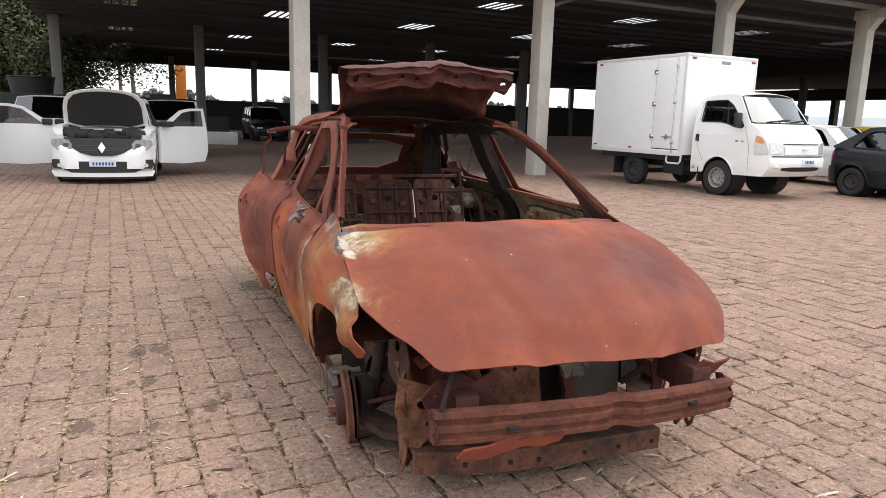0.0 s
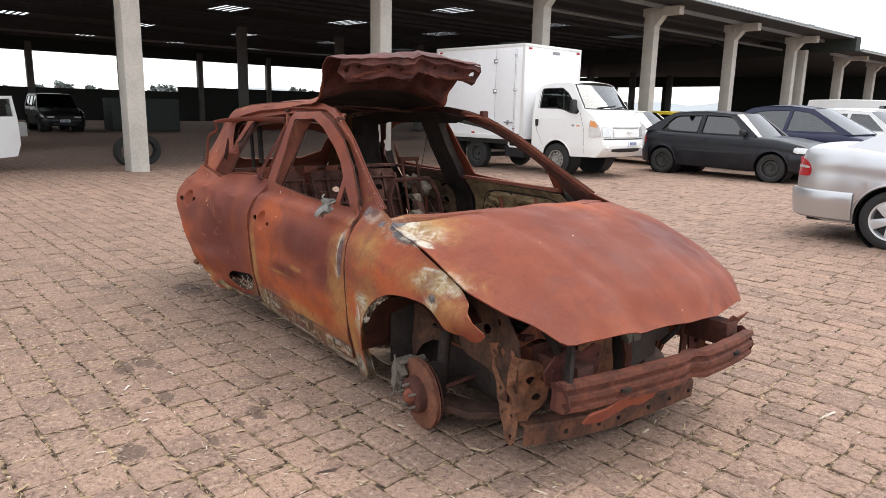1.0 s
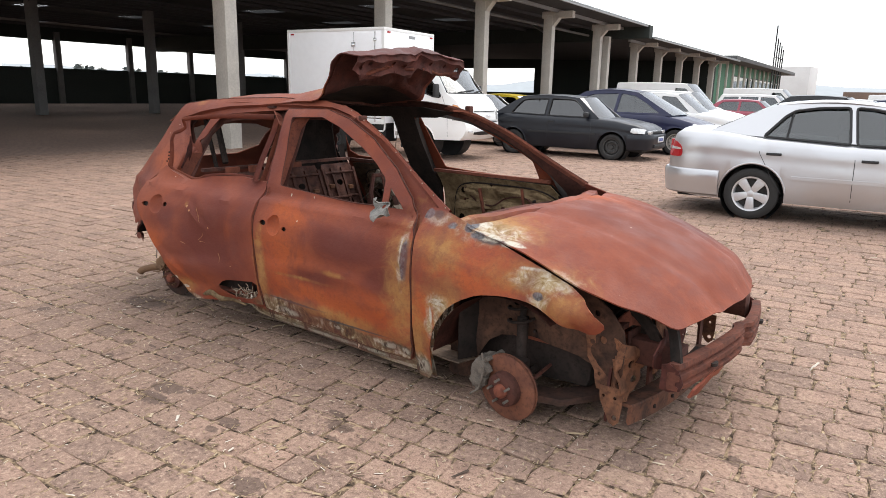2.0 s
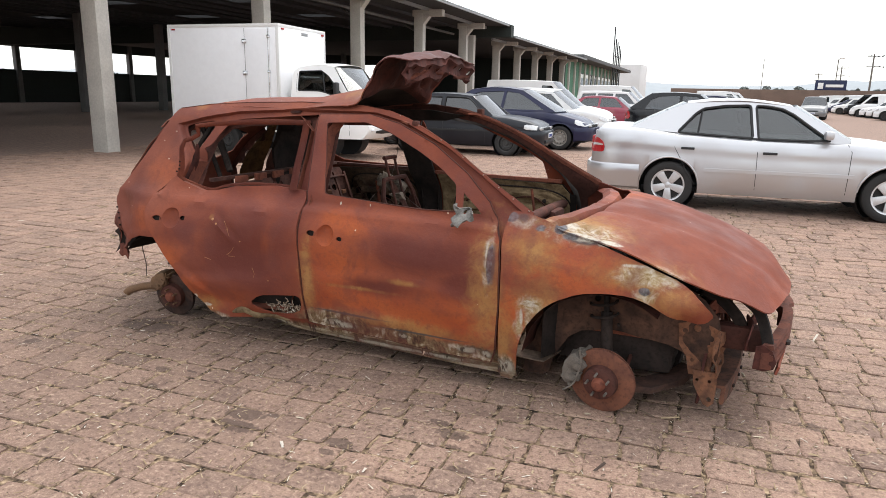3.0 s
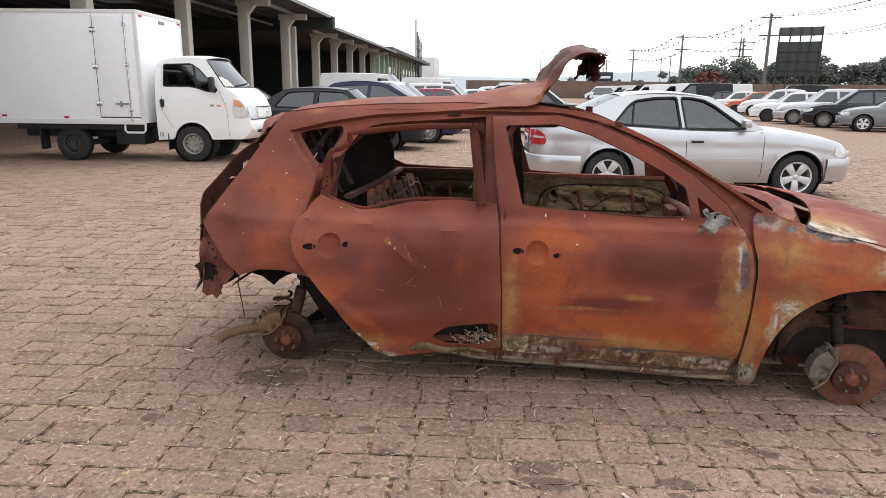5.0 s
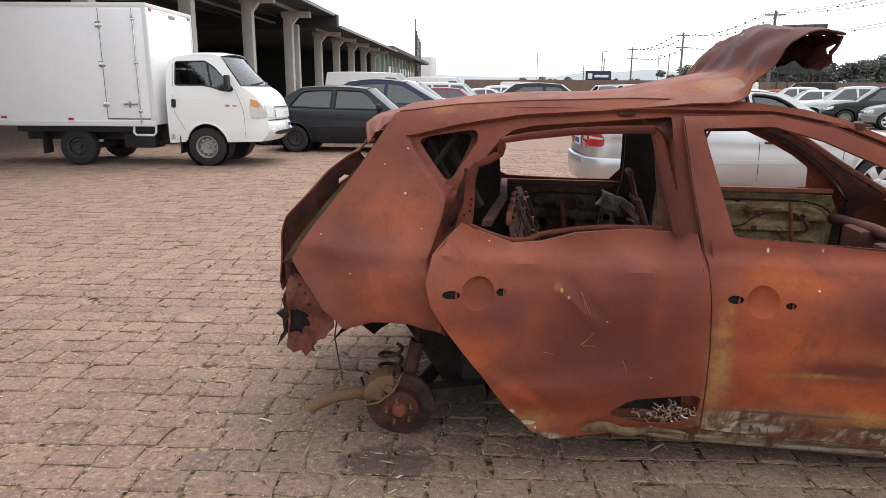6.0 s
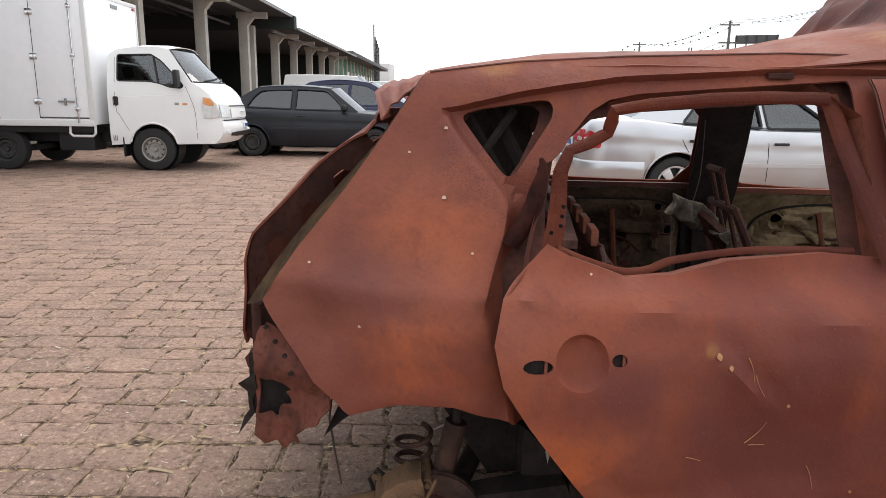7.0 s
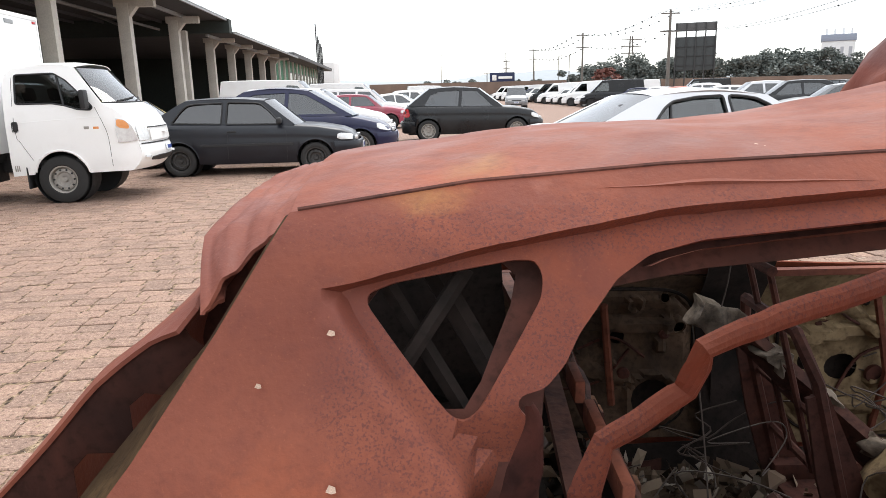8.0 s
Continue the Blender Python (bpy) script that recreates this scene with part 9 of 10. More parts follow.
thin = tagged(link_mesh("column", column_bm(TOP - 0.3, 0), CONCRETE), "slim pale concrete column beside a larger one", "column", kind="structure")
thin.matrix_world = SHED @ pose(BAY * 5 + 1.5, 0.1, 0)
second = tagged(link_mesh("column", column_bm(4.35, 1.3), CONCRETE), "pale concrete column of the lower hall", "column", "columns of the lower hall", "structure")
second.matrix_world = SHED @ pose(BAY * 6.03, 0, 0)
for k in (6.87, 7.74, 8.61, 9.46):
    copy_thing(second, SHED @ pose(BAY * k, 0, 0))
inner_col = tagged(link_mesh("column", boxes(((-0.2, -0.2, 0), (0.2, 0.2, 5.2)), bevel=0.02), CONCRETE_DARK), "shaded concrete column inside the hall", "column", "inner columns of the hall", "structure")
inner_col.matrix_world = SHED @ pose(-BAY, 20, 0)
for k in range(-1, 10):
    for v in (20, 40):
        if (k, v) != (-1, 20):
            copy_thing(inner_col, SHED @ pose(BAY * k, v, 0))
# roofs with corrugated edge
def roof_bm(u0, u1, v0, v1, z0, z1, sky):
    bm = bmesh.new()
    lights = sky
    n = int((u1 - u0) / 0.45)
    cut = sorted({v0, v1} | {s for a in lights for s in (a[2], a[3])})
    us = sorted({u0 + (u1 - u0) * k / n for k in range(n + 1)} | {s for a in lights for s in (a[0], a[1])})
    for i in range(len(us) - 1):
        for j in range(len(cut) - 1):
            uc, vc = (us[i] + us[i + 1]) / 2, (cut[j] + cut[j + 1]) / 2
            if any(a[0] < uc < a[1] and a[2] < vc < a[3] for a in lights):
                continue
            q = []
            for u, v in ((us[i], cut[j]), (us[i + 1], cut[j]), (us[i + 1], cut[j + 1]), (us[i], cut[j + 1])):
                q.append(bm.verts.new((u, v, z0 + (z1 - z0) * (v - v0) / (v1 - v0))))
            bm.faces.new(q)
    bmesh.ops.remove_doubles(bm, verts=bm.verts, dist=0.001)
    bmesh.ops.solidify(bm, geom=bm.faces[:], thickness=0.03)
    return bm


SKY_LIGHTS = [(u + 2.05 + d, u + 2.27 + d, v, v + 2.1) for u in [BAY * k for k in range(-1, 5)] for v in (5.5, 13.2, 24.0, 34.6) for d in (0.0, 0.3, 0.6, 0.9)]
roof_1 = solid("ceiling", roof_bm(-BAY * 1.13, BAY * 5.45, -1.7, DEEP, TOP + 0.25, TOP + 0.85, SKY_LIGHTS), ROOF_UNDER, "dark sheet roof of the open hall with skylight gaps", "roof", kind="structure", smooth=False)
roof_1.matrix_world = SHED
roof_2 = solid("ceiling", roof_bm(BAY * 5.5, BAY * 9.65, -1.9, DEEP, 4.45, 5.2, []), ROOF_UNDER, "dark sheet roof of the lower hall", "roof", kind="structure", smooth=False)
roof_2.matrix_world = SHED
bm = bmesh.new()
for v in np.arange(1.2, DEEP, 1.35):
    if not any(abs(v + 0.03 - w - 1.05) < 1.15 for w in (5.5, 13.2, 24.0, 34.6)):
        zz = TOP + 0.25 + 0.6 * (v + 1.7) / (DEEP + 1.7)
        box(bm, (-BAY * 1.1, v, zz - 0.16), (BAY * 9.6 if v > 3 else BAY * 5.4, v + 0.06, zz - 0.04))
beams = solid("roof_beams", bm, PURLIN, "dark purlins and beams under the hall roof", "beam", kind="structure")
beams.matrix_world = SHED
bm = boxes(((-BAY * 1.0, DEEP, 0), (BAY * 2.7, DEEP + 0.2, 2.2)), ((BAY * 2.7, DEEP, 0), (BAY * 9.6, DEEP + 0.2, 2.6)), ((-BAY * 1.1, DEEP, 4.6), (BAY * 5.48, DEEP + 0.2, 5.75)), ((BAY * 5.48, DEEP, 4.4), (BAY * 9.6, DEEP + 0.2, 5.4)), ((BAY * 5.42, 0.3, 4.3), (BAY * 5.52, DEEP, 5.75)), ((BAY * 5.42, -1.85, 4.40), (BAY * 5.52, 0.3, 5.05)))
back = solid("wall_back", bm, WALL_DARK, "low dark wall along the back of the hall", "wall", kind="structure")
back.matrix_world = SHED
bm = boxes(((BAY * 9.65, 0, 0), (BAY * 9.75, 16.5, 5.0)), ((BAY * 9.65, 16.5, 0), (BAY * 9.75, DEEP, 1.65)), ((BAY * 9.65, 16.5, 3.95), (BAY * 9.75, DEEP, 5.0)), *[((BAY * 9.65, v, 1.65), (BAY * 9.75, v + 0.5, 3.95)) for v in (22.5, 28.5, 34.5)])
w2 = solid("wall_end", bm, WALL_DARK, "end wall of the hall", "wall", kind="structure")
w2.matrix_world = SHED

# ribbed pale metal edge along the front of both roofs
ROOF_EDGE = plain("galvanised_edge", (0.34, 0.35, 0.35), 0.55, 0.4, 0.2, 3.0, 0.1)
for u0, u1, v, z in ((-BAY * 1.13, BAY * 5.45, -1.72, TOP + 0.26), (BAY * 5.53, BAY * 9.65, -1.92, 4.46)):
    bm = boxes(((u0, v - 0.05, z - 0.05), (u1, v + 0.03, z + 0.02)))
    for k in range(int((u1 - u0) / 0.28)):
        box(bm, (u0 + 0.28 * k, v - 0.09, z + 0.02), (u0 + 0.28 * k + 0.13, v + 0.35, z + 0.06))
    box(bm, (u0, v + 1.25, z - 0.16), (u1, v + 1.37, z - 0.03))
    edge_strip = solid("roof_edge_trim", bm, ROOF_EDGE, "pale ribbed metal edge of the hall roof", "trim", kind="structure", smooth=False)
    edge_strip.matrix_world = SHED

# ---- more vehicles ----
COMPACT = dict(HATCH, L=4.06, W=0.86, xf=1.27, xr=-1.32, r=0.31,
               deck=[(-2.03, 0.62), (-2.0, 0.92), (-1.9, 1.02), (-1.2, 1.0), (0.4, 0.97), (0.8, 0.96), (1.3, 0.93), (1.75, 0.84), (1.93, 0.72), (2.0, 0.6), (2.03, 0.5)],
               cabin=[(0.86, 0.97), (0.16, 1.49), (-1.25, 1.50), (-1.86, 1.05)], roof_w=0.60,
               windows=[[(0.58, 0.99), (0.12, 1.42), (-0.30, 1.44), (-0.36, 0.99)], [(-0.44, 0.99), (-0.39, 1.44), (-0.98, 1.42), (-1.24, 1.32), (-1.42, 1.03)]],
               lamps=[("headlight", [(1.70, 0.66), (1.70, 0.80), (1.98, 0.68), (2.0, 0.60)], LAMP_BACK), ("tail_light", [(-2.02, 0.70), (-2.0, 0.92), (-1.88, 0.96), (-1.84, 0.72)], LAMP_RED)], molding=None, rim=RIM_DUSTY)
VAN = dict(HATCH, L=4.7, W=0.92, xf=1.55, xr=-1.45, r=0.33, sill=0.28, ends=0.15,
           deck=[(-2.35, 0.7), (-2.33, 1.05), (-2.2, 1.12), (0.9, 1.12), (1.3, 1.12), (1.9, 1.0), (2.2, 0.86), (2.32, 0.7), (2.35, 0.55)],
           cabin=[(1.55, 1.12), (0.75, 1.95), (-2.15, 1.98), (-2.30, 1.14)], roof_w=0.80, crown=0.03,
           windows=[[(1.30, 1.18), (0.72, 1.78), (0.30, 1.80), (0.25, 1.18)]], molding=None, seat_x=0.6,
           lamps=[("headlight", [(2.0, 0.75), (2.0, 0.9), (2.26, 0.8), (2.3, 0.7)], LAMP_BACK), ("tail_light", [(-2.34, 0.8), (-2.33, 1.04), (-2.27, 1.05), (-2.26, 0.8)], LAMP_RED)])
ESTATE = dict(VAN, cabin=[(1.0, 1.0), (0.35, 1.58), (-1.95, 1.60), (-2.25, 1.05)], deck=[(-2.3, 0.65), (-2.28, 1.0), (-2.2, 1.06), (0.9, 1.0), (1.3, 0.98), (1.9, 0.86), (2.1, 0.75), (2.2, 0.5)], L=4.4, xf=1.4, xr=-1.35, W=0.88, roof_w=0.66,
              windows=[[(0.72, 1.04), (0.30, 1.50), (-0.25, 1.52), (-0.3, 1.04)], [(-0.4, 1.04), (-0.35, 1.52), (-1.1, 1.52), (-1.15, 1.04)], [(-1.25, 1.04), (-1.2, 1.52), (-1.85, 1.5), (-2.0, 1.08)]], seat_x=0.1,
              lamps=[("headlight", [(1.80, 0.66), (1.80, 0.80), (2.06, 0.70), (2.1, 0.60)], LAMP_BACK), ("tail_light", [(-2.19, 0.75), (-2.18, 0.98), (-2.1, 1.0), (-2.08, 0.76)], LAMP_RED)])

MPV = dict(COMPACT, L=4.15, W=0.87, xf=1.32, xr=-1.28,
           deck=[(-2.07, 0.66), (-2.04, 0.94), (-1.94, 1.03), (-1.2, 1.0), (0.4, 0.96), (0.95, 0.96), (1.4, 0.88), (1.78, 0.78), (1.95, 0.68), (2.03, 0.58), (2.07, 0.5)],
           cabin=[(1.16, 0.97), (0.22, 1.50), (-1.20, 1.50), (-1.93, 1.03)], roof_w=0.58, crown=0.07,
           windows=[[(0.86, 1.0), (0.45, 1.26), (0.15, 1.42), (-0.20, 1.47), (-0.25, 1.0)], [(-0.33, 1.0), (-0.28, 1.47), (-0.95, 1.44), (-1.20, 1.36), (-1.50, 1.04)]])

# white compact with its bonnet up and both front doors open
AT = pose(-11.43, -2.72, 0, 0, 0, 0)
open_car = car("compact_car", "white compact car with raised bonnet and both front doors open", AT, dict(COMPACT, own_front=True, W=0.84, deck=[(-2.03, 0.62), (-2.0, 0.92), (-1.9, 1.02), (-1.2, 1.0), (0.4, 0.97), (0.8, 0.96), (0.92, 0.92), (1.0, 0.80), (1.3, 0.78), (1.75, 0.74), (1.93, 0.70), (2.0, 0.6), (2.03, 0.5)]), WHITE_CAR)
LINER = plain("bonnet_liner", (0.028, 0.027, 0.024), 0.9, 0.0, 0.3, 6.0, 0.3)


def lid_at(u, y):
    return (0.95 + 0.30 * u + 0.10 * u * u, y * (1 - 0.10 * u), 0.98 + 0.74 * u - 0.05 * u * u - 0.06 * (y / 0.75) ** 2)


part("raised_bonnet", sheet(soften([(0, -0.72), (0.7, -0.74), (0.95, -0.6), (1.0, 0), (0.95, 0.6), (0.7, 0.74), (0, 0.72)]), lid_at, [], 0.1, 0.02), WHITE_CAR, open_car, "raised white bonnet")
part("bonnet_lining", sheet(soften([(0.05, -0.64), (0.7, -0.66), (0.9, -0.5), (0.93, 0), (0.9, 0.5), (0.7, 0.66), (0.05, 0.64)]), lambda u, y: tuple(a + b for a, b in zip(lid_at(u, y), (0.03, 0, -0.012))), [], 0.1, 0.01), LINER, open_car, "grey bonnet lining")
rg = random.Random(3)
for k in range(26):
    x, y, s = rg.uniform(1.15, 1.8), rg.uniform(-0.62, 0.62), rg.uniform(0.05, 0.13)
    part("engine_part", boxes(((x - s, y - s, 0.86 - 0.1 * (x - 1.1)), (x + s, y + s, 0.93 - 0.1 * (x - 1.1) + rg.uniform(0, 0.07))), bevel=0.02), BLACK_TRIM, open_car)
# Black sheet across the bay stands for the shade inside it.
part("bay_void", sheet([(1.0, -0.66), (1.75, -0.62), (1.85, 0), (1.75, 0.62), (1.0, 0.66)], lambda x, y: (x, y, 0.90 - 0.12 * max(0, x - 1.2) - 0.02 * (y / 0.7) ** 2), [], 0.2, 0.01), SOOT_SHADE, open_car)
def face(outline, out=0.02, thick=0.02, step=0.06):
    """A panel on the rounded front of the car, drawn in (y, z)."""
    return sheet(outline, lambda y, z: (2.035 - 0.21 * (abs(y) / 0.86) ** 2.2 + out - 0.25 * max(0.0, z - 0.55), y, z), [], step, thick)


part("slam_panel", face([(-0.58, 0.70), (-0.60, 0.80), (0.60, 0.80), (0.58, 0.70)], 0.012), BLACK_TRIM, open_car, "black panel between the headlights")
part("centre_grille", face([(-0.50, 0.74), (-0.47, 0.63), (-0.34, 0.545), (-0.16, 0.50), (0.16, 0.50), (0.34, 0.545), (0.47, 0.63), (0.50, 0.74)]), BLACK_TRIM, open_car, "black upper grille")
for z in (0.545, 0.585, 0.625, 0.665):
    w = 0.20 + 1.6 * (z - 0.50)
    part("grille_bar", face([(-w, z), (-w, z + 0.008), (w, z + 0.008), (w, z)], 0.03, 0.012), PURLIN, open_car)
part("lower_grille", face([(-0.52, 0.40), (-0.58, 0.24), (-0.50, 0.205), (0.50, 0.205), (0.58, 0.24), (0.52, 0.40)]), BLACK_TRIM, open_car, "black lower air intake")
for sd in (1, -1):
    part("wing_top", sheet([(0.80, 0.66), (0.80, 0.83), (1.40, 0.82), (1.75, 0.76), (1.90, 0.66), (1.80, 0.62), (1.4, 0.68)], lambda x, y, sd=sd: (x, sd * y, 0.965 - 0.10 * smooth((x - 1.1) / 0.8) - 0.08 * smooth((x - 1.5) / 0.4) - 1.2 * max(0, y - 0.74) ** 1.5), [], 0.06, 0.12), WHITE_CAR, open_car, "white edge of the wing beside the engine bay")
part("bumper_skirt", face([(-0.78, 0.13), (-0.82, 0.20), (-0.82, 0.24), (0.82, 0.24), (0.82, 0.20), (0.78, 0.13)], 0.012), WHITE_CAR, open_car)
part("air_dam", face([(-0.66, 0.09), (-0.68, 0.135), (0.68, 0.135), (0.66, 0.09)], -0.02), BLACK_TRIM, open_car)
part("front_emblem", face([(-0.06, 0.64), (0, 0.545), (0.06, 0.64), (0, 0.735)], 0.045, 0.015), CHROME, open_car, "plain bright diamond emblem")
pl = part("number_plate", face([(-0.21, 0.315), (-0.21, 0.435), (0.21, 0.435), (0.21, 0.315)], 0.04, 0.01), PLATE, open_car)
for k in range(7):
    part("plate_bar", boxes(((2.074, -0.16 + 0.05 * k, 0.335), (2.080, -0.13 + 0.05 * k, 0.39))), PLATE_BLUE, pl)
for sd in (1, -1):
    lamp = part("headlight", face([(sd * y, z) for y, z in ((0.48, 0.62), (0.47, 0.70), (0.52, 0.765), (0.66, 0.785), (0.80, 0.76), (0.81, 0.69), (0.72, 0.60), (0.58, 0.575))], 0.03), plain("lamp_smoked", (0.22, 0.22, 0.22), 0.15, 0.3, 0.5, 24.0, 0.4), open_car, "clear headlight with dark surround")
    part("lamp_bowl", face([(sd * (0.57 + 0.05 * math.cos(a)), 0.675 + 0.04 * math.sin(a)) for a in np.linspace(0, 6.0, 10)], 0.04, 0.01), PURLIN, lamp)
    part("fog_surround", face([(sd * y, z) for y, z in ((0.50, 0.41), (0.66, 0.43), (0.80, 0.43), (0.82, 0.33), (0.76, 0.25), (0.56, 0.24))], 0.03), BLACK_TRIM, open_car)
    part("fog_trim", face([(sd * y, z) for y, z in ((0.54, 0.335), (0.62, 0.25), (0.80, 0.25), (0.80, 0.268), (0.63, 0.268), (0.56, 0.345))], 0.045, 0.012), CHROME, open_car)
    part("fog_light", face([(sd * (0.69 + 0.035 * math.cos(a)), 0.33 + 0.035 * math.sin(a)) for a in np.linspace(0, 6.0, 10)], 0.045, 0.012), LAMP_BACK, open_car)
for sd in (1, -1):
    turn = Matrix.Translation((0.72, sd * 0.86, 0)) @ Matrix.Rotation(radians(84 if sd < 0 else -50), 4, "Z") @ Matrix.Diagonal((1.12, 1, 1, 1))
    leaf = part("front_door", sheet([(0, 0.30), (-0.02, 0.92), (-0.06, 0.99), (-0.5, 1.32), (-0.70, 1.36), (-1.0, 1.37), (-1.05, 0.98), (-1.06, 0.5), (-0.98, 0.28), (-0.5, 0.26)], lambda x, z: tuple(turn @ Vector((x, sd * 0.02 * math.sin(3 * z), z))), [[(-0.20, 1.0), (-0.52, 1.27), (-0.70, 1.31), (-0.95, 1.32), (-0.99, 1.0)]], 0.08, 0.06), WHITE_CAR, open_car, "open white front door")
    part("door_window", sheet([(-0.20, 1.0), (-0.52, 1.27), (-0.70, 1.31), (-0.95, 1.32), (-0.99, 1.0)], lambda x, z: tuple(turn @ Vector((x, 0, z))), [], 0.2, 0.004), GLASS, leaf)
    bm = bmesh.new()
    box(bm, (-0.22, -0.05, 0.99), (-0.06, 0.14 * sd + 0.05, 1.10), 0.03, turn)
    part("door_mirror", bm, BLACK_TRIM, leaf)

FAR_CARS = [
    ("mpv_car", "navy blue rounded family car in a row of parked cars", MPV, NAVY, -4.45, 14.6, 4),
    ("hatchback_car", "white hatchback in a row of parked cars", HATCH, WHITE_CAR, -8.6, 13.4, 4),
    ("taxi_car", "yellow hatchback behind the truck", HATCH, paint("yellow_car_paint", (0.55, 0.40, 0.03), 0.3), -9.2, 16.4, 4),
    ("sedan_car", "white sedan in a row of parked cars", COMPACT, WHITE_CAR, -4.75, 18.6, 4),
    ("hatchback_car", "black hatchback parked among other cars", COMPACT, BLACK_CAR, -0.4, 19.6, 3),
    ("estate_car", "white estate car in a row of parked cars", ESTATE, WHITE_CAR, -5.6, 21.8, 4),
    ("van", "white panel van in a row of parked cars", VAN, WHITE_CAR, -7.6, 26.2, 4),
    ("hatchback_car", "wine-red hatchback in a row of parked cars", HATCH, paint("wine_car_paint", (0.30, 0.055, 0.085), 0.3), -4.6, 27.4, 4),
    ("estate_car", "white estate car in a row of parked cars", ESTATE, WHITE_CAR, -5.0, 31.6, 4),
    ("sedan_car", "white sedan in a row of parked cars", SEDAN, WHITE_CAR, -3.6, 34.8, 4),
    ("van", "white panel van in a row of parked cars", VAN, WHITE_CAR, -6.5, 38.0, 4),
    ("hatchback_car", "white hatchback in a row of parked cars", COMPACT, WHITE_CAR, -3.0, 42.0, 4),
    ("sedan_car", "grey sedan in the far row of parked cars", SEDAN, GREY_CAR, 13.1, 24.0, 163),
    ("hatchback_car", "black hatchback in the far row of parked cars", COMPACT, BLACK_CAR, 12.6, 26.6, 163),
    ("hatchback_car", "silver hatchback in the far row of parked cars", COMPACT, SILVER, 12.3, 29.2, 163),
    ("hatchback_car", "white hatchback in the far row of parked cars", HATCH, WHITE_CAR, 11.9, 32.0, 163),
    ("sedan_car", "red sedan in the far row of parked cars", SEDAN, RED_CAR, 14.2, 36.2, 163),
    ("hatchback_car", "white hatchback in the far row of parked cars", COMPACT, WHITE_CAR, 13.3, 39.0, 163),
    ("hatchback_car", "orange-red hatchback in the far row of parked cars", HATCH, paint("orange_car_paint", (0.45, 0.11, 0.05), 0.3), 13.0, 42.0, 163),
    ("hatchback_car", "white hatchback in the far row of parked cars", HATCH, WHITE_CAR, 12.7, 45.0, 163),
    ("sedan_car", "navy sedan in the far row of parked cars", SEDAN, NAVY, 12.3, 48.4, 163),
    ("van", "white high van behind the far row", VAN, WHITE_CAR, 15.0, 58.5, 160),
    ("van", "dark panel van behind the far row", VAN, BLACK_CAR, 21.5, 60.0, 160),
    ("estate_car", "dark grey pickup-sized car facing the yard", ESTATE, GREY_CAR, 4.6, 55.0, -95),
    ("estate_car", "dark car parked deep inside the hall", ESTATE, BLACK_CAR, -32.2, 2.3, 3),
    ("estate_car", "white estate car parked behind the open one", ESTATE, WHITE_CAR, -18.4, -5.0, 2),
    ("estate_car", "white estate car parked behind the open one", ESTATE, WHITE_CAR, -18.8, -1.75, -2),
]
made = {}
for nm, label, spec, mat, x, y, turn in FAR_CARS:
    key = (id(spec), mat.name)
    if key in made:
        ob = copy_thing(made[key], pose(x, y, 0, 0, 0, turn))
        ob.name = nm
        tagged(ob, label)
    else:
        made[key] = car(nm, label, pose(x, y, 0, 0, 0, turn), spec, mat, True)
# the long rows further off
keys = list(made)
whites = [key for key in keys if key[1] == WHITE_CAR.name]
rw = random.Random(11)
for k in range(22):
    key = whites[rw.randrange(len(whites))] if rw.random() < 0.45 else keys[rw.randrange(len(keys))]
    ob = copy_thing(made[key], pose(11.6 - 0.16 * k + rw.uniform(-0.4, 0.4), 51.5 + 2.75 * k, 0, 0, 0, 163 + rw.uniform(-3, 3)))
    tagged(ob, "small car far off in a long parked row", group="far parked row")
    ob.name = "parked_car"
for k in range(14):
    key = whites[rw.randrange(len(whites))] if rw.random() < 0.45 else keys[rw.randrange(len(keys))]
    ob = copy_thing(made[key], pose(-2.0 + rw.uniform(-0.6, 0.6), 46 + 3.0 * k, 0, 0, 0, 4 + rw.uniform(-3, 3)))
    tagged(ob, "small car far off in a row before the hall", group="far row before the hall")
    ob.name = "parked_car"
for k in range(9):
    key = whites[rw.randrange(len(whites))] if rw.random() < 0.45 else keys[rw.randrange(len(keys))]
    ob = copy_thing(made[key], pose(26 + 2.9 * k, 58 + 0.9 * k, 0, 0, 0, -80 + rw.uniform(-4, 4)))
    tagged(ob, "small car far off beside the boundary wall", group="cars along the wall")
    ob.name = "parked_car"

# ---- things in and beyond the hall ----
for x, y, lean in ((-11.95, 1.05, 14), (-12.25, 1.45, 10)):
    m = pose(x, y, 0.30, 0, lean, 100)
    tr = lathe(bmesh.new(), [(0.19, 0.08), (0.22, 0.1), (0.28, 0.1), (0.31, 0.06), (0.31, -0.06), (0.28, -0.1), (0.22, -0.1), (0.19, -0.08)], 32, m, True)
    solid("loose_tyre", tr, RUBBER, "old black tyre leaning near a hall column", "tyre", "loose tyres")
tub = thing("water_tank", "round black water tank on a dark green stand", "water tank", pose(-23.0, -6.3, 0))
part("stand", boxes(((-1.0, -2.2, 0), (1.0, 1.4, 1.75)), bevel=0.04), WALL_DARK, tub)
part("tank", lathe(bmesh.new(), [(0.0, -0.5), (0.62, -0.5), (0.70, 0.0), (0.73, 0.02), (0.73, 0.06), (0.0, 0.10)], 32, pose(0, 0.1, 2.26, 90, 0, 0)), BLACK_TRIM, tub)
solid("banner_post", boxes(((-56.6, -2.15, 0), (-56.0, -1.35, 6.5)), bevel=0.05), plain("orange_banner", (0.62, 0.20, 0.02), 0.6), "tall orange sign post beyond the hall", "sign")
solid("crate", boxes(((-26.8, -1.4, 0), (-25.9, 0.6, 0.5)), bevel=0.03), WHITE_PAINT, "low pale crate on the hall floor", "crate")
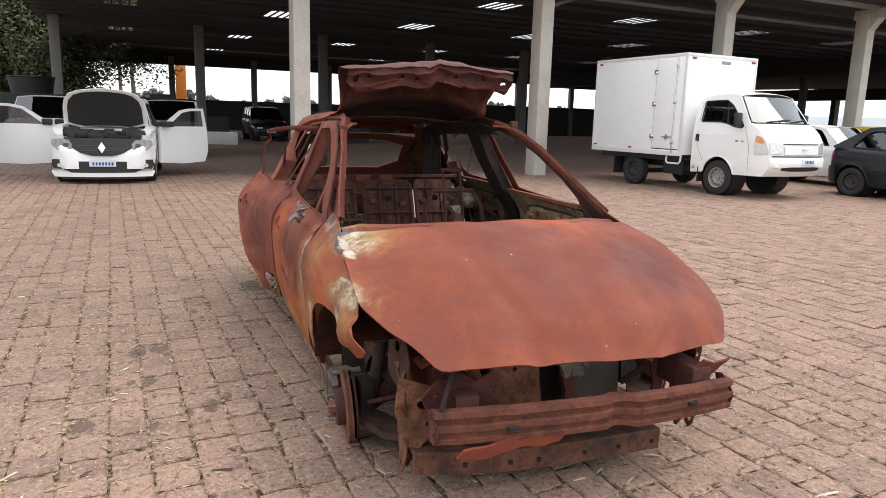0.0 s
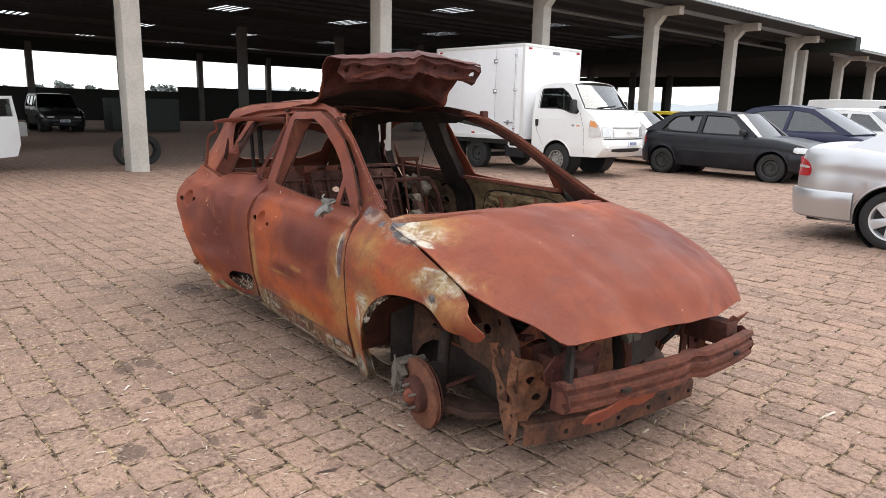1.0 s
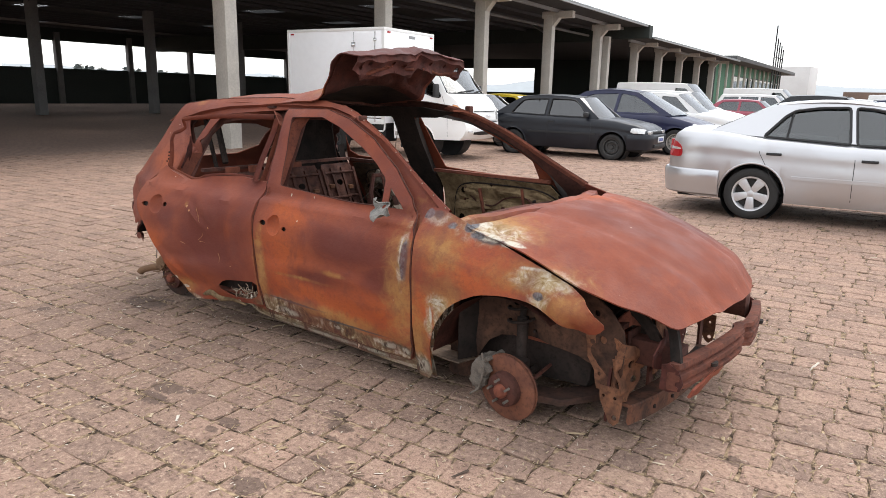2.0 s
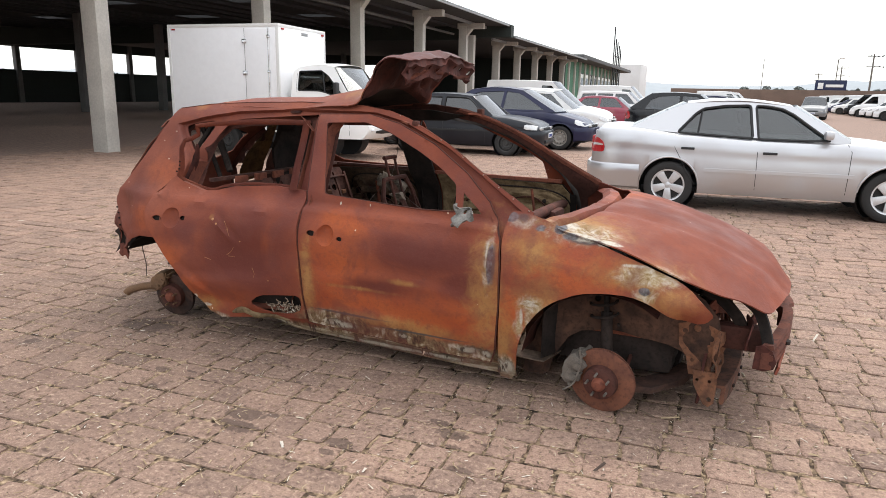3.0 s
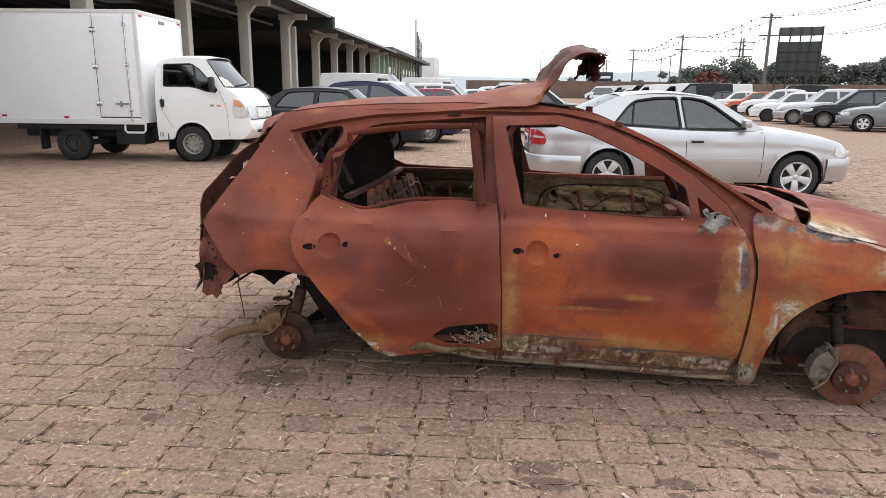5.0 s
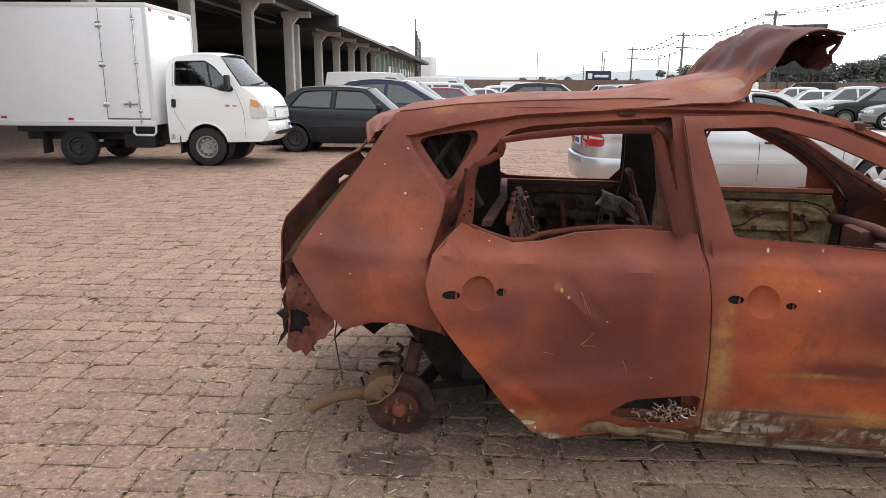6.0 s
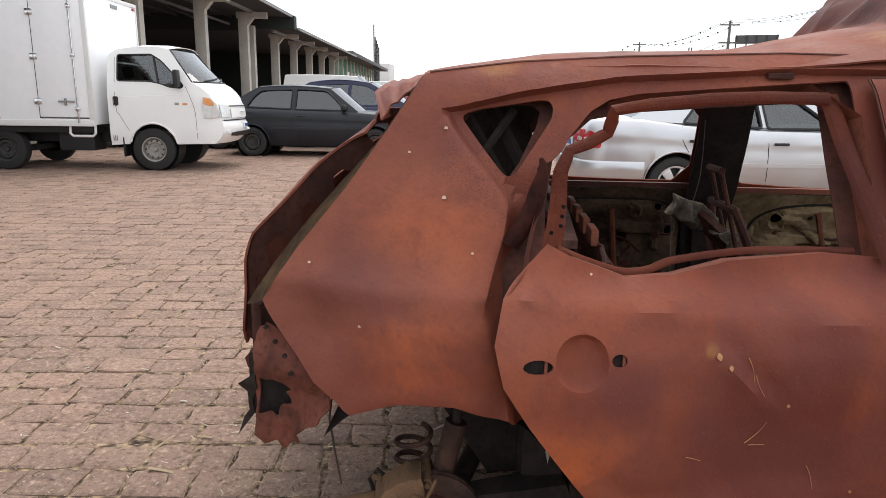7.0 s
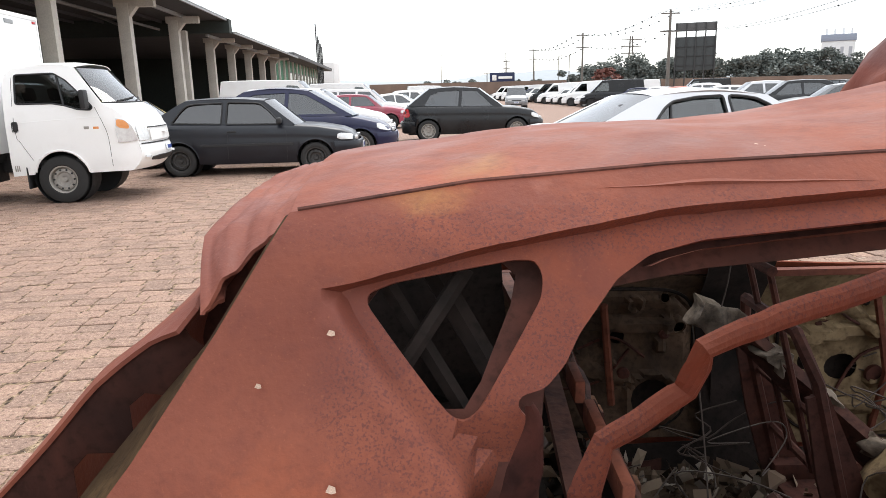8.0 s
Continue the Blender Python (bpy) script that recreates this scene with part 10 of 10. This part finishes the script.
for lo, hi in (((-33.5, -3.0, 0), (-32.3, -2.0, 2.1)), ((-33.4, -1.8, 0), (-32.2, 0.6, 1.1)), ((-33, 4.5, 0), (-31, 7.5, 1.5))):
    solid("machine", boxes((lo, hi), bevel=0.04), plain("dark_machine", (0.05, 0.06, 0.055), 0.7), "dark workshop machine deep in the hall", "machine", "machines in the hall")
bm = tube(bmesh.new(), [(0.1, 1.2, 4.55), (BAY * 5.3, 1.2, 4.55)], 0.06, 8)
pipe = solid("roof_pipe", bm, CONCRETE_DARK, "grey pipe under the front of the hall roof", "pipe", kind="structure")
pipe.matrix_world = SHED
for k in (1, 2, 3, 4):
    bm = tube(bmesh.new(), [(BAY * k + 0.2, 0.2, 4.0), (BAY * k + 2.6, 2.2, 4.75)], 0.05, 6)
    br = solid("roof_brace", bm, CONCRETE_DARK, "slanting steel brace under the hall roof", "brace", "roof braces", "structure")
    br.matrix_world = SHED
# green office end of the hall
G0 = BAY * 9.75
green = thing("green_building", "green panelled building joined to the end of the hall", "building", SHED, kind="structure")
part("wall", boxes(((G0, 0.0, 0), (G0 + 38, 12, 4.6)), bevel=0.03), GREEN_PAINT, green)
part("roof", boxes(((G0 - 0.2, -1.6, 4.6), (G0 + 39, 12.3, 4.95)), bevel=0.02), ROOFING, green)
for k in range(13):
    part("pilaster", boxes(((G0 + 1.0 + 2.9 * k, -0.16, 0), (G0 + 1.35 + 2.9 * k, 0.05, 4.6)), bevel=0.02), CONCRETE, green)
    if k > 1:
        win = part("window", boxes(((G0 + 1.7 + 2.9 * k, -0.05, 1.8), (G0 + 3.5 + 2.9 * k, 0.06, 3.6)), bevel=0.01), BLACK_TRIM, green)
        part("pane", boxes(((G0 + 1.8 + 2.9 * k, -0.065, 1.9), (G0 + 2.58 + 2.9 * k, -0.052, 3.5)), ((G0 + 2.66 + 2.9 * k, -0.065, 1.9), (G0 + 3.4 + 2.9 * k, -0.052, 3.5))), GLASS_FAR, win)
mast = thing("sign_mast", "dark steel sign frame standing above the green building", "sign", SHED)
for k in range(5):
    part("upright", tube(bmesh.new(), [(G0 + 21 + 1.6 * k, -1.4, 0.02), (G0 + 21 + 1.6 * k, -1.4, 9.2 - 0.9 * (k > 0) - 0.3 * k)], 0.07, 6), STEEL_DARK, mast)
for z in (2.6, 4.2, 6.0):
    part("rail", tube(bmesh.new(), [(G0 + 21, -1.4, z), (G0 + 27.4, -1.4, z)], 0.05, 6), STEEL_DARK, mast)

# ---- far surroundings ----
solid("pale_building", boxes(((-33, 163, 0), (-27, 172, 8.7)), bevel=0.1), ASH_WALL, "plain pale block building beyond the yard", "building")
solid("boundary_wall", boxes(((-14, 118, 0), (19.7, 118.3, 2.9)), ((19.7, 92, 0), (20, 118.3, 2.5)), ((20, 91.7, 0), (150, 92, 2.4)), bevel=0.02), plain("weathered_wall", (0.16, 0.11, 0.085), 0.95, 0.0, 0.35, 0.5, 0.3), "brownish boundary wall of the yard", "wall", kind="structure")
# billboard
bb = thing("billboard", "large dark billboard back with steel posts beyond the yard", "billboard", pose(26.7, 77.0, 0, 0, 0, -18))
part("panel", boxes(((-2.15, -0.15, 3.1), (2.15, 0.15, 6.7)), bevel=0.03), plain("board_back", (0.05, 0.055, 0.055), 0.8, 0.0, 0.3, 0.8), bb)
part("top_panel", boxes(((-2.15, -0.15, 7.3), (2.15, 0.15, 8.2)), bevel=0.03), plain("board_top", (0.09, 0.09, 0.09), 0.8, 0.0, 0.3, 0.8), bb)
for x in (-2.05, -1.0, 0, 1.0, 2.05):
    part("post", boxes(((x - 0.07, -0.3, 0), (x + 0.07, -0.15, 8.2)), bevel=0.02), STEEL_DARK, bb)
for z in (3.6, 4.6, 5.6):
    part("rail", boxes(((-2.15, -0.22, z), (2.15, -0.15, z + 0.08))), STEEL_DARK, bb)
# utility poles and lines
POLES = [((22.3, 33.0), 8.3), ((20.1, 65.4), 8.4), ((18.1, 96.6), 8.9), ((15.9, 132.2), 9.0), ((14.2, 170.6), 8.6), ((11.8, 210.8), 8.5)]
WOOD = plain("grey_pole", (0.14, 0.125, 0.11), 0.9, 0.0, 0.2, 2.0, 0.2)
for (x, y), h in POLES:
    pole = thing("utility_pole", "tall grey concrete utility pole with crossarms", "utility pole", pose(x, y, 0), "utility poles")
    part("pole", tube(bmesh.new(), [(0, 0, 0), (0, 0, h)], 0.19, 10, taper=0.11), WOOD, pole)
    for z in (h - 0.4, h - 2.0):
        part("crossarm", boxes(((-0.9, -0.06, z), (0.9, 0.06, z + 0.12)), bevel=0.01), WOOD, pole)
for dx, dz in ((-0.85, -0.2), (0.0, 0.05), (0.85, -0.2), (-0.6, -1.85), (0.5, -1.85)):
    for k, (((x0, y0), h0), ((x1, y1), h1)) in enumerate(zip(POLES, POLES[1:])):
        pts = [(x0 + (x1 - x0) * t + dx, y0 + (y1 - y0) * t, h0 + dz + (h1 - h0) * t - 0.9 * math.sin(math.pi * t)) for t in [i / 12 for i in range(13)]]
        wire = solid("overhead_wire", tube(bmesh.new(), pts, 0.02, 4), STEEL_DARK, "thin dark overhead power line between poles", "wire", "power lines")
        if k < 3 and dx in (-0.85, 0.85, 0.5):
            for p in pts[1:-1:2 - (k > 0)]:
                bm = bmesh.new()
                bmesh.ops.create_icosphere(bm, subdivisions=1, radius=0.07 + 0.03 * k, matrix=Matrix.Translation(p))
                part("wire_marker", bm, STEEL_DARK, wire)
for x, y, h in ((12, 150, 9), (30, 190, 10), (-2, 210, 12), (24, 140, 8)):
    lp = thing("street_lamp", "slim street lamp far beyond the yard", "street lamp", pose(x, y, 0), "street lamps")
    part("pole", tube(bmesh.new(), [(0, 0, 0), (0, 0, h), (0.3, 0, h + 0.25)], 0.09, 6), WOOD, lp)
    part("lamp_head", boxes(((0.2, -0.15, h + 0.15), (1.0, 0.15, h + 0.3)), bevel=0.03), CONCRETE, lp)
pylon = thing("lattice_pylon", "grey lattice power pylon far off", "pylon", pose(65, 248, 0))
for sx in (-1, 1):
    for sy in (-1, 1):
        part("leg", tube(bmesh.new(), [(sx * 2.4, sy * 2.4, 0), (sx * 0.6, sy * 0.6, 13), (sx * 0.4, sy * 0.4, 19)], 0.14, 5), WOOD, pylon)
for k in range(10):
    z = 1.5 + 1.65 * k
    w = float(np.interp(z, [0, 13, 19], [2.4, 0.6, 0.4]))
    part("brace", tube(bmesh.new(), [(-w, -w, z), (w, -w, z + 2), (w, w, z), (-w, w, z + 2), (-w, -w, z)], 0.08, 4), WOOD, pylon)
for z in (13, 15.3, 17.6):
    part("arm", boxes(((-3.6, -0.12, z), (3.6, 0.12, z + 0.3)), bevel=0.02), WOOD, pylon)
sign = thing("roadside_sign", "dark blue roadside sign board with a white emblem bar", "sign", pose(11.0, 145.6, 0, 0, 0, -5))
part("board", boxes(((-2.6, -0.15, 3.0), (2.6, 0.15, 5.1)), bevel=0.05), plain("navy_board", (0.012, 0.02, 0.06), 0.5), sign)
for x in (-2.4, 2.4):
    part("post", tube(bmesh.new(), [(x, 0, 0), (x, 0, 3.2)], 0.12, 6), STEEL_DARK, sign)
part("emblem", boxes(((-2.1, -0.18, 3.5), (-1.2, -0.15, 4.6)), bevel=0.02), WHITE_PAINT, sign)
part("letter_bar", boxes(((-0.8, -0.18, 3.8), (2.1, -0.15, 4.3)), bevel=0.02), WHITE_PAINT, sign)
part("roof", boxes(((-0.5, 0.5, 0.0), (7.5, 4.5, 2.9)), bevel=0.3), plain("tiled_roof", (0.36, 0.15, 0.09), 0.9), sign)
tank = thing("water_tower_block", "white tower block with a dark banded top far off", "building", pose(96, 173, 0, 0, 0, -29))
part("wall", boxes(((-3.6, -3, 0), (3.6, 3, 11.2)), bevel=0.1), ASH_WALL, tank)
part("top_band", boxes(((-3.8, -3.2, 11.2), (3.8, 3.2, 12.8)), bevel=0.1), plain("grey_blue_band", (0.25, 0.28, 0.34), 0.7), tank)
for x in (-2.7, -0.9, 0.9, 2.7):
    part("chimney", tube(bmesh.new(), [(x, 0, 12.8), (x, 0, 14.3)], 0.25, 8), ASH_WALL, tank)
    # Grey bars carry the wall's shade in their own colour.
    part("wall_bar", boxes(((x - 0.35, -3.06, 1.0), (x + 0.35, -3.0, 9.8))), plain("shaded_panel", (0.35, 0.36, 0.38), 0.7), tank)

# ---- trees ----
BARK = plain("bark", (0.16, 0.13, 0.10), 0.95, 0.0, 0.3, 5.0, 0.5)


def leaf_mat(name, a, b):
    k = Mat(name, 0.8, 0.0, 0.2)
    rnd = k.n("ShaderNodeNewGeometry").outputs["Random Per Island"]
    return k.color(k.ramp(rnd, [(0.0, a), (1.0, b)]))


LEAVES = leaf_mat("tree_leaves", (0.045, 0.060, 0.032), (0.115, 0.125, 0.062))
# Far foliage: the haze of distance is put into these pale colours.
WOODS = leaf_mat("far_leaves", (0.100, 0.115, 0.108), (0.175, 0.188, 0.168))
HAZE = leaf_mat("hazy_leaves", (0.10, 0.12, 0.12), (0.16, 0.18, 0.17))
REDLEAF = leaf_mat("red_leaves", (0.12, 0.05, 0.042), (0.19, 0.085, 0.065))


def leaves(bm, centre, rad, count, size, rr, flat=0.8):
    for _ in range(count):
        d = Vector((rr.gauss(0, 1), rr.gauss(0, 1), rr.gauss(0, 1))).normalized() * rad * rr.random() ** 0.4
        p = Vector(centre) + Vector((d.x, d.y, d.z * flat))
        a = Vector((rr.gauss(0, 1), rr.gauss(0, 1), rr.gauss(0, 0.6))).normalized() * size * rr.uniform(0.6, 1.4)
        b = a.cross(Vector((rr.gauss(0, 1), rr.gauss(0, 1), rr.gauss(0, 1)))).normalized() * size * 0.55
        bm.faces.new([bm.verts.new(q) for q in (p - a, p + b, p + a, p - b)])


def tree(x, y, h, seed, spread=1.0, low=0.1):
    rr = random.Random(seed)
    top = thing("tree", "tall leafy tree with a slim pale trunk beyond the hall", "tree", pose(x, y, 0), "trees by the hall")
    bm = bmesh.new()
    trunk = [(0, 0, 0), (rr.uniform(-0.2, 0.2), rr.uniform(-0.2, 0.2), h * 0.35), (rr.uniform(-0.4, 0.4), rr.uniform(-0.4, 0.4), h * 0.7), (rr.uniform(-0.5, 0.5), rr.uniform(-0.5, 0.5), h * 0.95)]
    tube(bm, trunk, 0.22, 9, taper=0.05)
    crown = bmesh.new()
    for k in range(16):
        t = low + (1 - low) * k / 15
        base = Vector(trunk[1]).lerp(Vector(trunk[3]), t)
        a = rr.uniform(0, 6.28)
        ln = spread * h * 0.24 * (1.1 - 0.5 * t) * rr.uniform(0.6, 1.3)
        tip = base + Vector((math.cos(a) * ln, math.sin(a) * ln, ln * rr.uniform(0.2, 0.8)))
        tube(bm, [base, (base + tip) / 2 + Vector((0, 0, 0.1)), tip], 0.06, 5, taper=0.015)
        for s in (0.55, 0.8, 1.0):
            leaves(crown, base.lerp(tip, s), ln * 0.46, 190, 0.12, rr)
    part("trunk", bm, BARK, top)
    part("crown", crown, LEAVES, top, smooth=False)


for k, (x, y, h) in enumerate(((-47, -9.5, 13), (-58, -9.5, 15), (-63, -5.6, 13), (-50, -12.5, 14), (-66, -11.5, 15), (-72, -7.5, 13), (-42, -12.0, 12), (-54, -15.0, 15))):
    tree(x, y, h, 40 + k)


def wood(name, label, spots, seed, mat, size=0.5, count=70):
    rr = random.Random(seed)
    bm = bmesh.new()
    for x, y, h in spots:
        w = h * rr.uniform(0.28, 0.42)
        for k in range(9):
            c = (x + rr.uniform(-w, w), y + rr.uniform(-w, w), h * rr.uniform(0.3, 0.86))
            leaves(bm, c, w * 0.55, count, size, rr, 0.75)
    solid(name, bm, mat, label, "trees", kind="stuff", smooth=False)


rs = random.Random(8)
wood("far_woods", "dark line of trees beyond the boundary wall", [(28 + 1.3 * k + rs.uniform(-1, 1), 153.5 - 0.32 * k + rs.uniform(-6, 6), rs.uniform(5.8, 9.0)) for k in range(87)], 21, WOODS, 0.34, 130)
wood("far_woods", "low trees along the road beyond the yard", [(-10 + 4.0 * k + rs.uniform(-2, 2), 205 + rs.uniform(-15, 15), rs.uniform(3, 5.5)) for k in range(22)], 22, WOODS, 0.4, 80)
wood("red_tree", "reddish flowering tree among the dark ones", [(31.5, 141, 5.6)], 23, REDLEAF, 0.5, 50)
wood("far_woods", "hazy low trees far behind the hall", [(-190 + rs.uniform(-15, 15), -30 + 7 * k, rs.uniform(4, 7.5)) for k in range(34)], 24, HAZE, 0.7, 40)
wood("tall_trees", "dense tall dark trees behind the end of the hall", [(-44 - 2.2 * (k % 4) + rs.uniform(-2, 2), -9.5 - 1.15 * k, rs.uniform(12, 17)) for k in range(15)] + [(-42, -8.6 - 2.5 * k, 6.5) for k in range(6)] + [(-47, -8.3, 13.5), (-49, -7.6, 14.5), (-46, -8.9, 11.5), (-50, -6.9, 15.0)], 25, LEAVES, 0.13, 620)
# distant hills, with the haze put into their grey-blue colour
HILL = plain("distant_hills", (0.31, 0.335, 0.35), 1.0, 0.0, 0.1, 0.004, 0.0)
bm = bmesh.new()
prev = None
for k in range(121):
    a = radians(20 + 140 * k / 120)
    ridge = 36 + 18 * noise.noise(Vector((k * 0.09, 2.3, 0))) + 12 * noise.noise(Vector((k * 0.31, 7.0, 0)))
    row = [bm.verts.new((1500 * math.cos(a), 1500 * math.sin(a), -2)), bm.verts.new((1620 * math.cos(a), 1620 * math.sin(a), ridge * 0.7)), bm.verts.new((1750 * math.cos(a), 1750 * math.sin(a), ridge))]
    if prev:
        for i in range(2):
            bm.faces.new((prev[i], row[i], row[i + 1], prev[i + 1]))
    prev = row
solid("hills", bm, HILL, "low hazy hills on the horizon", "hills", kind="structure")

# ---- paving: granite setts laid in courses ----
COURSE, ANGLE = 0.152, radians(5.5)
ca, sa = math.cos(ANGLE), math.sin(ANGLE)
rp = random.Random(77)
verts, faces, near, stones = [], [], [], []
NEAR = (-0.75, 1.55, -1.95, -0.95)
STONE = ((-0.94, -0.955), (0.05, -1), (0.955, -0.935), (1, 0.05), (0.935, 0.955), (-0.05, 1), (-0.955, 0.935), (-1, -0.05))
v_lo, v_hi = -9, 16
row = 0
v = v_lo
while v < v_hi:
    wide = COURSE * rp.uniform(0.9, 1.1)
    u = -16 + rp.uniform(0, 0.2)
    bend = rp.uniform(-0.006, 0.006)
    while u < 14:
        ln = rp.uniform(0.135, 0.235)
        cu, cv = u + ln / 2, v + wide / 2
        x, y = cu * ca - cv * sa, cu * sa + cv * ca
        if PAVE[0] < x < PAVE[1] and PAVE[2] < y < PAVE[3]:
            gap = rp.uniform(0.0005, 0.0048)
            hu, hv = ln / 2 - gap, wide / 2 - gap
            z = rp.gauss(0, 0.0022)
            tx, ty = rp.gauss(0, 0.013), rp.gauss(0, 0.013)
            jit = [rp.gauss(0, 0.0052) for _ in range(16)]
            spec = (cu, cv, hu, hv, z, tx, ty)
            if -3.6 < x < 4.2 and -3.4 < y < 1.6:
                stones.append((cu, cv, ln / 2, wide / 2))
            if NEAR[0] < x < NEAR[1] and NEAR[2] < y < NEAR[3] and len(near) < 290:
                near.append(spec)
            else:
                k = len(verts)
                for ins, dz in ((-0.001, -0.03), (0.0, -0.0046), (0.009, 0.0)):
                    for i, (a, b) in enumerate(STONE):
                        du, dv = a * (hu - ins) + jit[2 * i], b * (hv - ins) + jit[2 * i + 1]
                        uu, vv = cu + du, cv + dv + bend
                        verts.append((uu * ca - vv * sa, uu * sa + vv * ca, z + dz + tx * du + ty * dv))
                faces.append(tuple(range(k + 16, k + 24)))
                for r in (0, 8):
                    for i in range(8):
                        j = (i + 1) % 8
                        faces.append((k + r + i, k + r + j, k + r + 8 + j, k + r + 8 + i))
        u += ln
    v += wide
me = bpy.data.meshes.new("setts")
me.from_pydata(verts, [], faces)
me.materials.append(SETT)
rest = new("setts", me)
rest.parent = ground
tagged(rest, "worn reddish-grey granite setts in courses", kind="stuff")
shared = []
for k in range(10):
    vs, jit = [], [rp.gauss(0, 0.04) for _ in range(16)]
    for ins, dz in ((-0.01, -0.03), (0.0, -0.0046), (0.10, 0.0)):
        for i, (a, b) in enumerate(STONE):
            vs.append((a * (1 - ins) + jit[2 * i], b * (1 - ins) + jit[2 * i + 1], dz))
    fs = [tuple(range(16, 24))] + [(r + i, r + (i + 1) % 8, r + 8 + (i + 1) % 8, r + 8 + i) for r in (0, 8) for i in range(8)]
    m = bpy.data.meshes.new("sett")
    m.from_pydata(vs, [], fs)
    m.materials.append(SETT)
    shared.append(m)
for k, (cu, cv, hu, hv, z, tx, ty) in enumerate(near):
    ob = new("sett", shared[k % 10])
    ob.parent = ground
    ob.matrix_local = Matrix.Translation((cu * ca - cv * sa, cu * sa + cv * ca, z)) @ Matrix.Rotation(ANGLE, 4, "Z") @ Matrix.Rotation(ty, 4, "X") @ Matrix.Rotation(-tx, 4, "Y") @ Matrix.Diagonal((hu, hv, 1, 1))
# twigs, straw and chips on the paving
bm = bmesh.new()
for k in range(30000):
    x, y = rp.gauss(0.8, 2.4), rp.gauss(-1.0, 2.2)
    s = rp.uniform(0.0012, 0.006) if k % 70 else rp.uniform(0.008, 0.016)
    m = pose(x, y, 0.006, rp.uniform(-15, 15), rp.uniform(-15, 15), rp.uniform(0, 360)) @ Matrix.Diagonal((s * rp.choice((1.2, 1.5, 3.0)), s * 0.5, s * 0.3, 1))
    q = [bm.verts.new(m @ Vector(c)) for c in ((-1, -1, -0.5), (1, -0.7, 0), (1, 0.8, 0), (-1, 1, -0.5), (0, 0, 1))]
    for f in ((0, 1, 4), (1, 2, 4), (2, 3, 4), (3, 0, 4), (3, 2, 1, 0)):
        bm.faces.new([q[i] for i in f])
# straw and grit caught in the joints
for k in range(16000):
    cu, cv, hu, hv = stones[rp.randrange(len(stones))]
    q = rp.uniform(-1, 1)
    along = k % 2
    uu, vv = (cu + q * hu, cv + hv + rp.gauss(0, 0.004)) if along else (cu + hu + rp.gauss(0, 0.004), cv + q * hv)
    s = rp.uniform(0.0016, 0.0050) if k % 9 else rp.uniform(0.006, 0.012)
    m = pose(uu * ca - vv * sa, uu * sa + vv * ca, rp.uniform(-0.004, 0.003), rp.uniform(-20, 20), rp.uniform(-20, 20), (0 if along else 90) + rp.gauss(5.5, 28)) @ Matrix.Diagonal((s * rp.choice((1.0, 1.6, 2.4)), min(s, 0.003) * 0.6, 0.0016, 1))
    q = [bm.verts.new(m @ Vector(c)) for c in ((-1, -1, -0.5), (1, -0.7, 0), (1, 0.8, 0), (-1, 1, -0.5), (0, 0, 1))]
    for f in ((0, 1, 4), (1, 2, 4), (2, 3, 4), (3, 0, 4), (3, 2, 1, 0)):
        bm.faces.new([q[i] for i in f])
k = Mat("litter", 0.9, 0.0, 0.2)
rnd = k.n("ShaderNodeNewGeometry").outputs["Random Per Island"]
solid("ground_litter", bm, k.color(k.ramp(rnd, [(0.0, (0.07, 0.05, 0.04)), (0.5, (0.30, 0.22, 0.13)), (0.85, (0.40, 0.31, 0.2)), (1.0, (0.55, 0.50, 0.43))])), "straw, twigs and pale chips lying on the setts", "litter", kind="stuff", smooth=False)
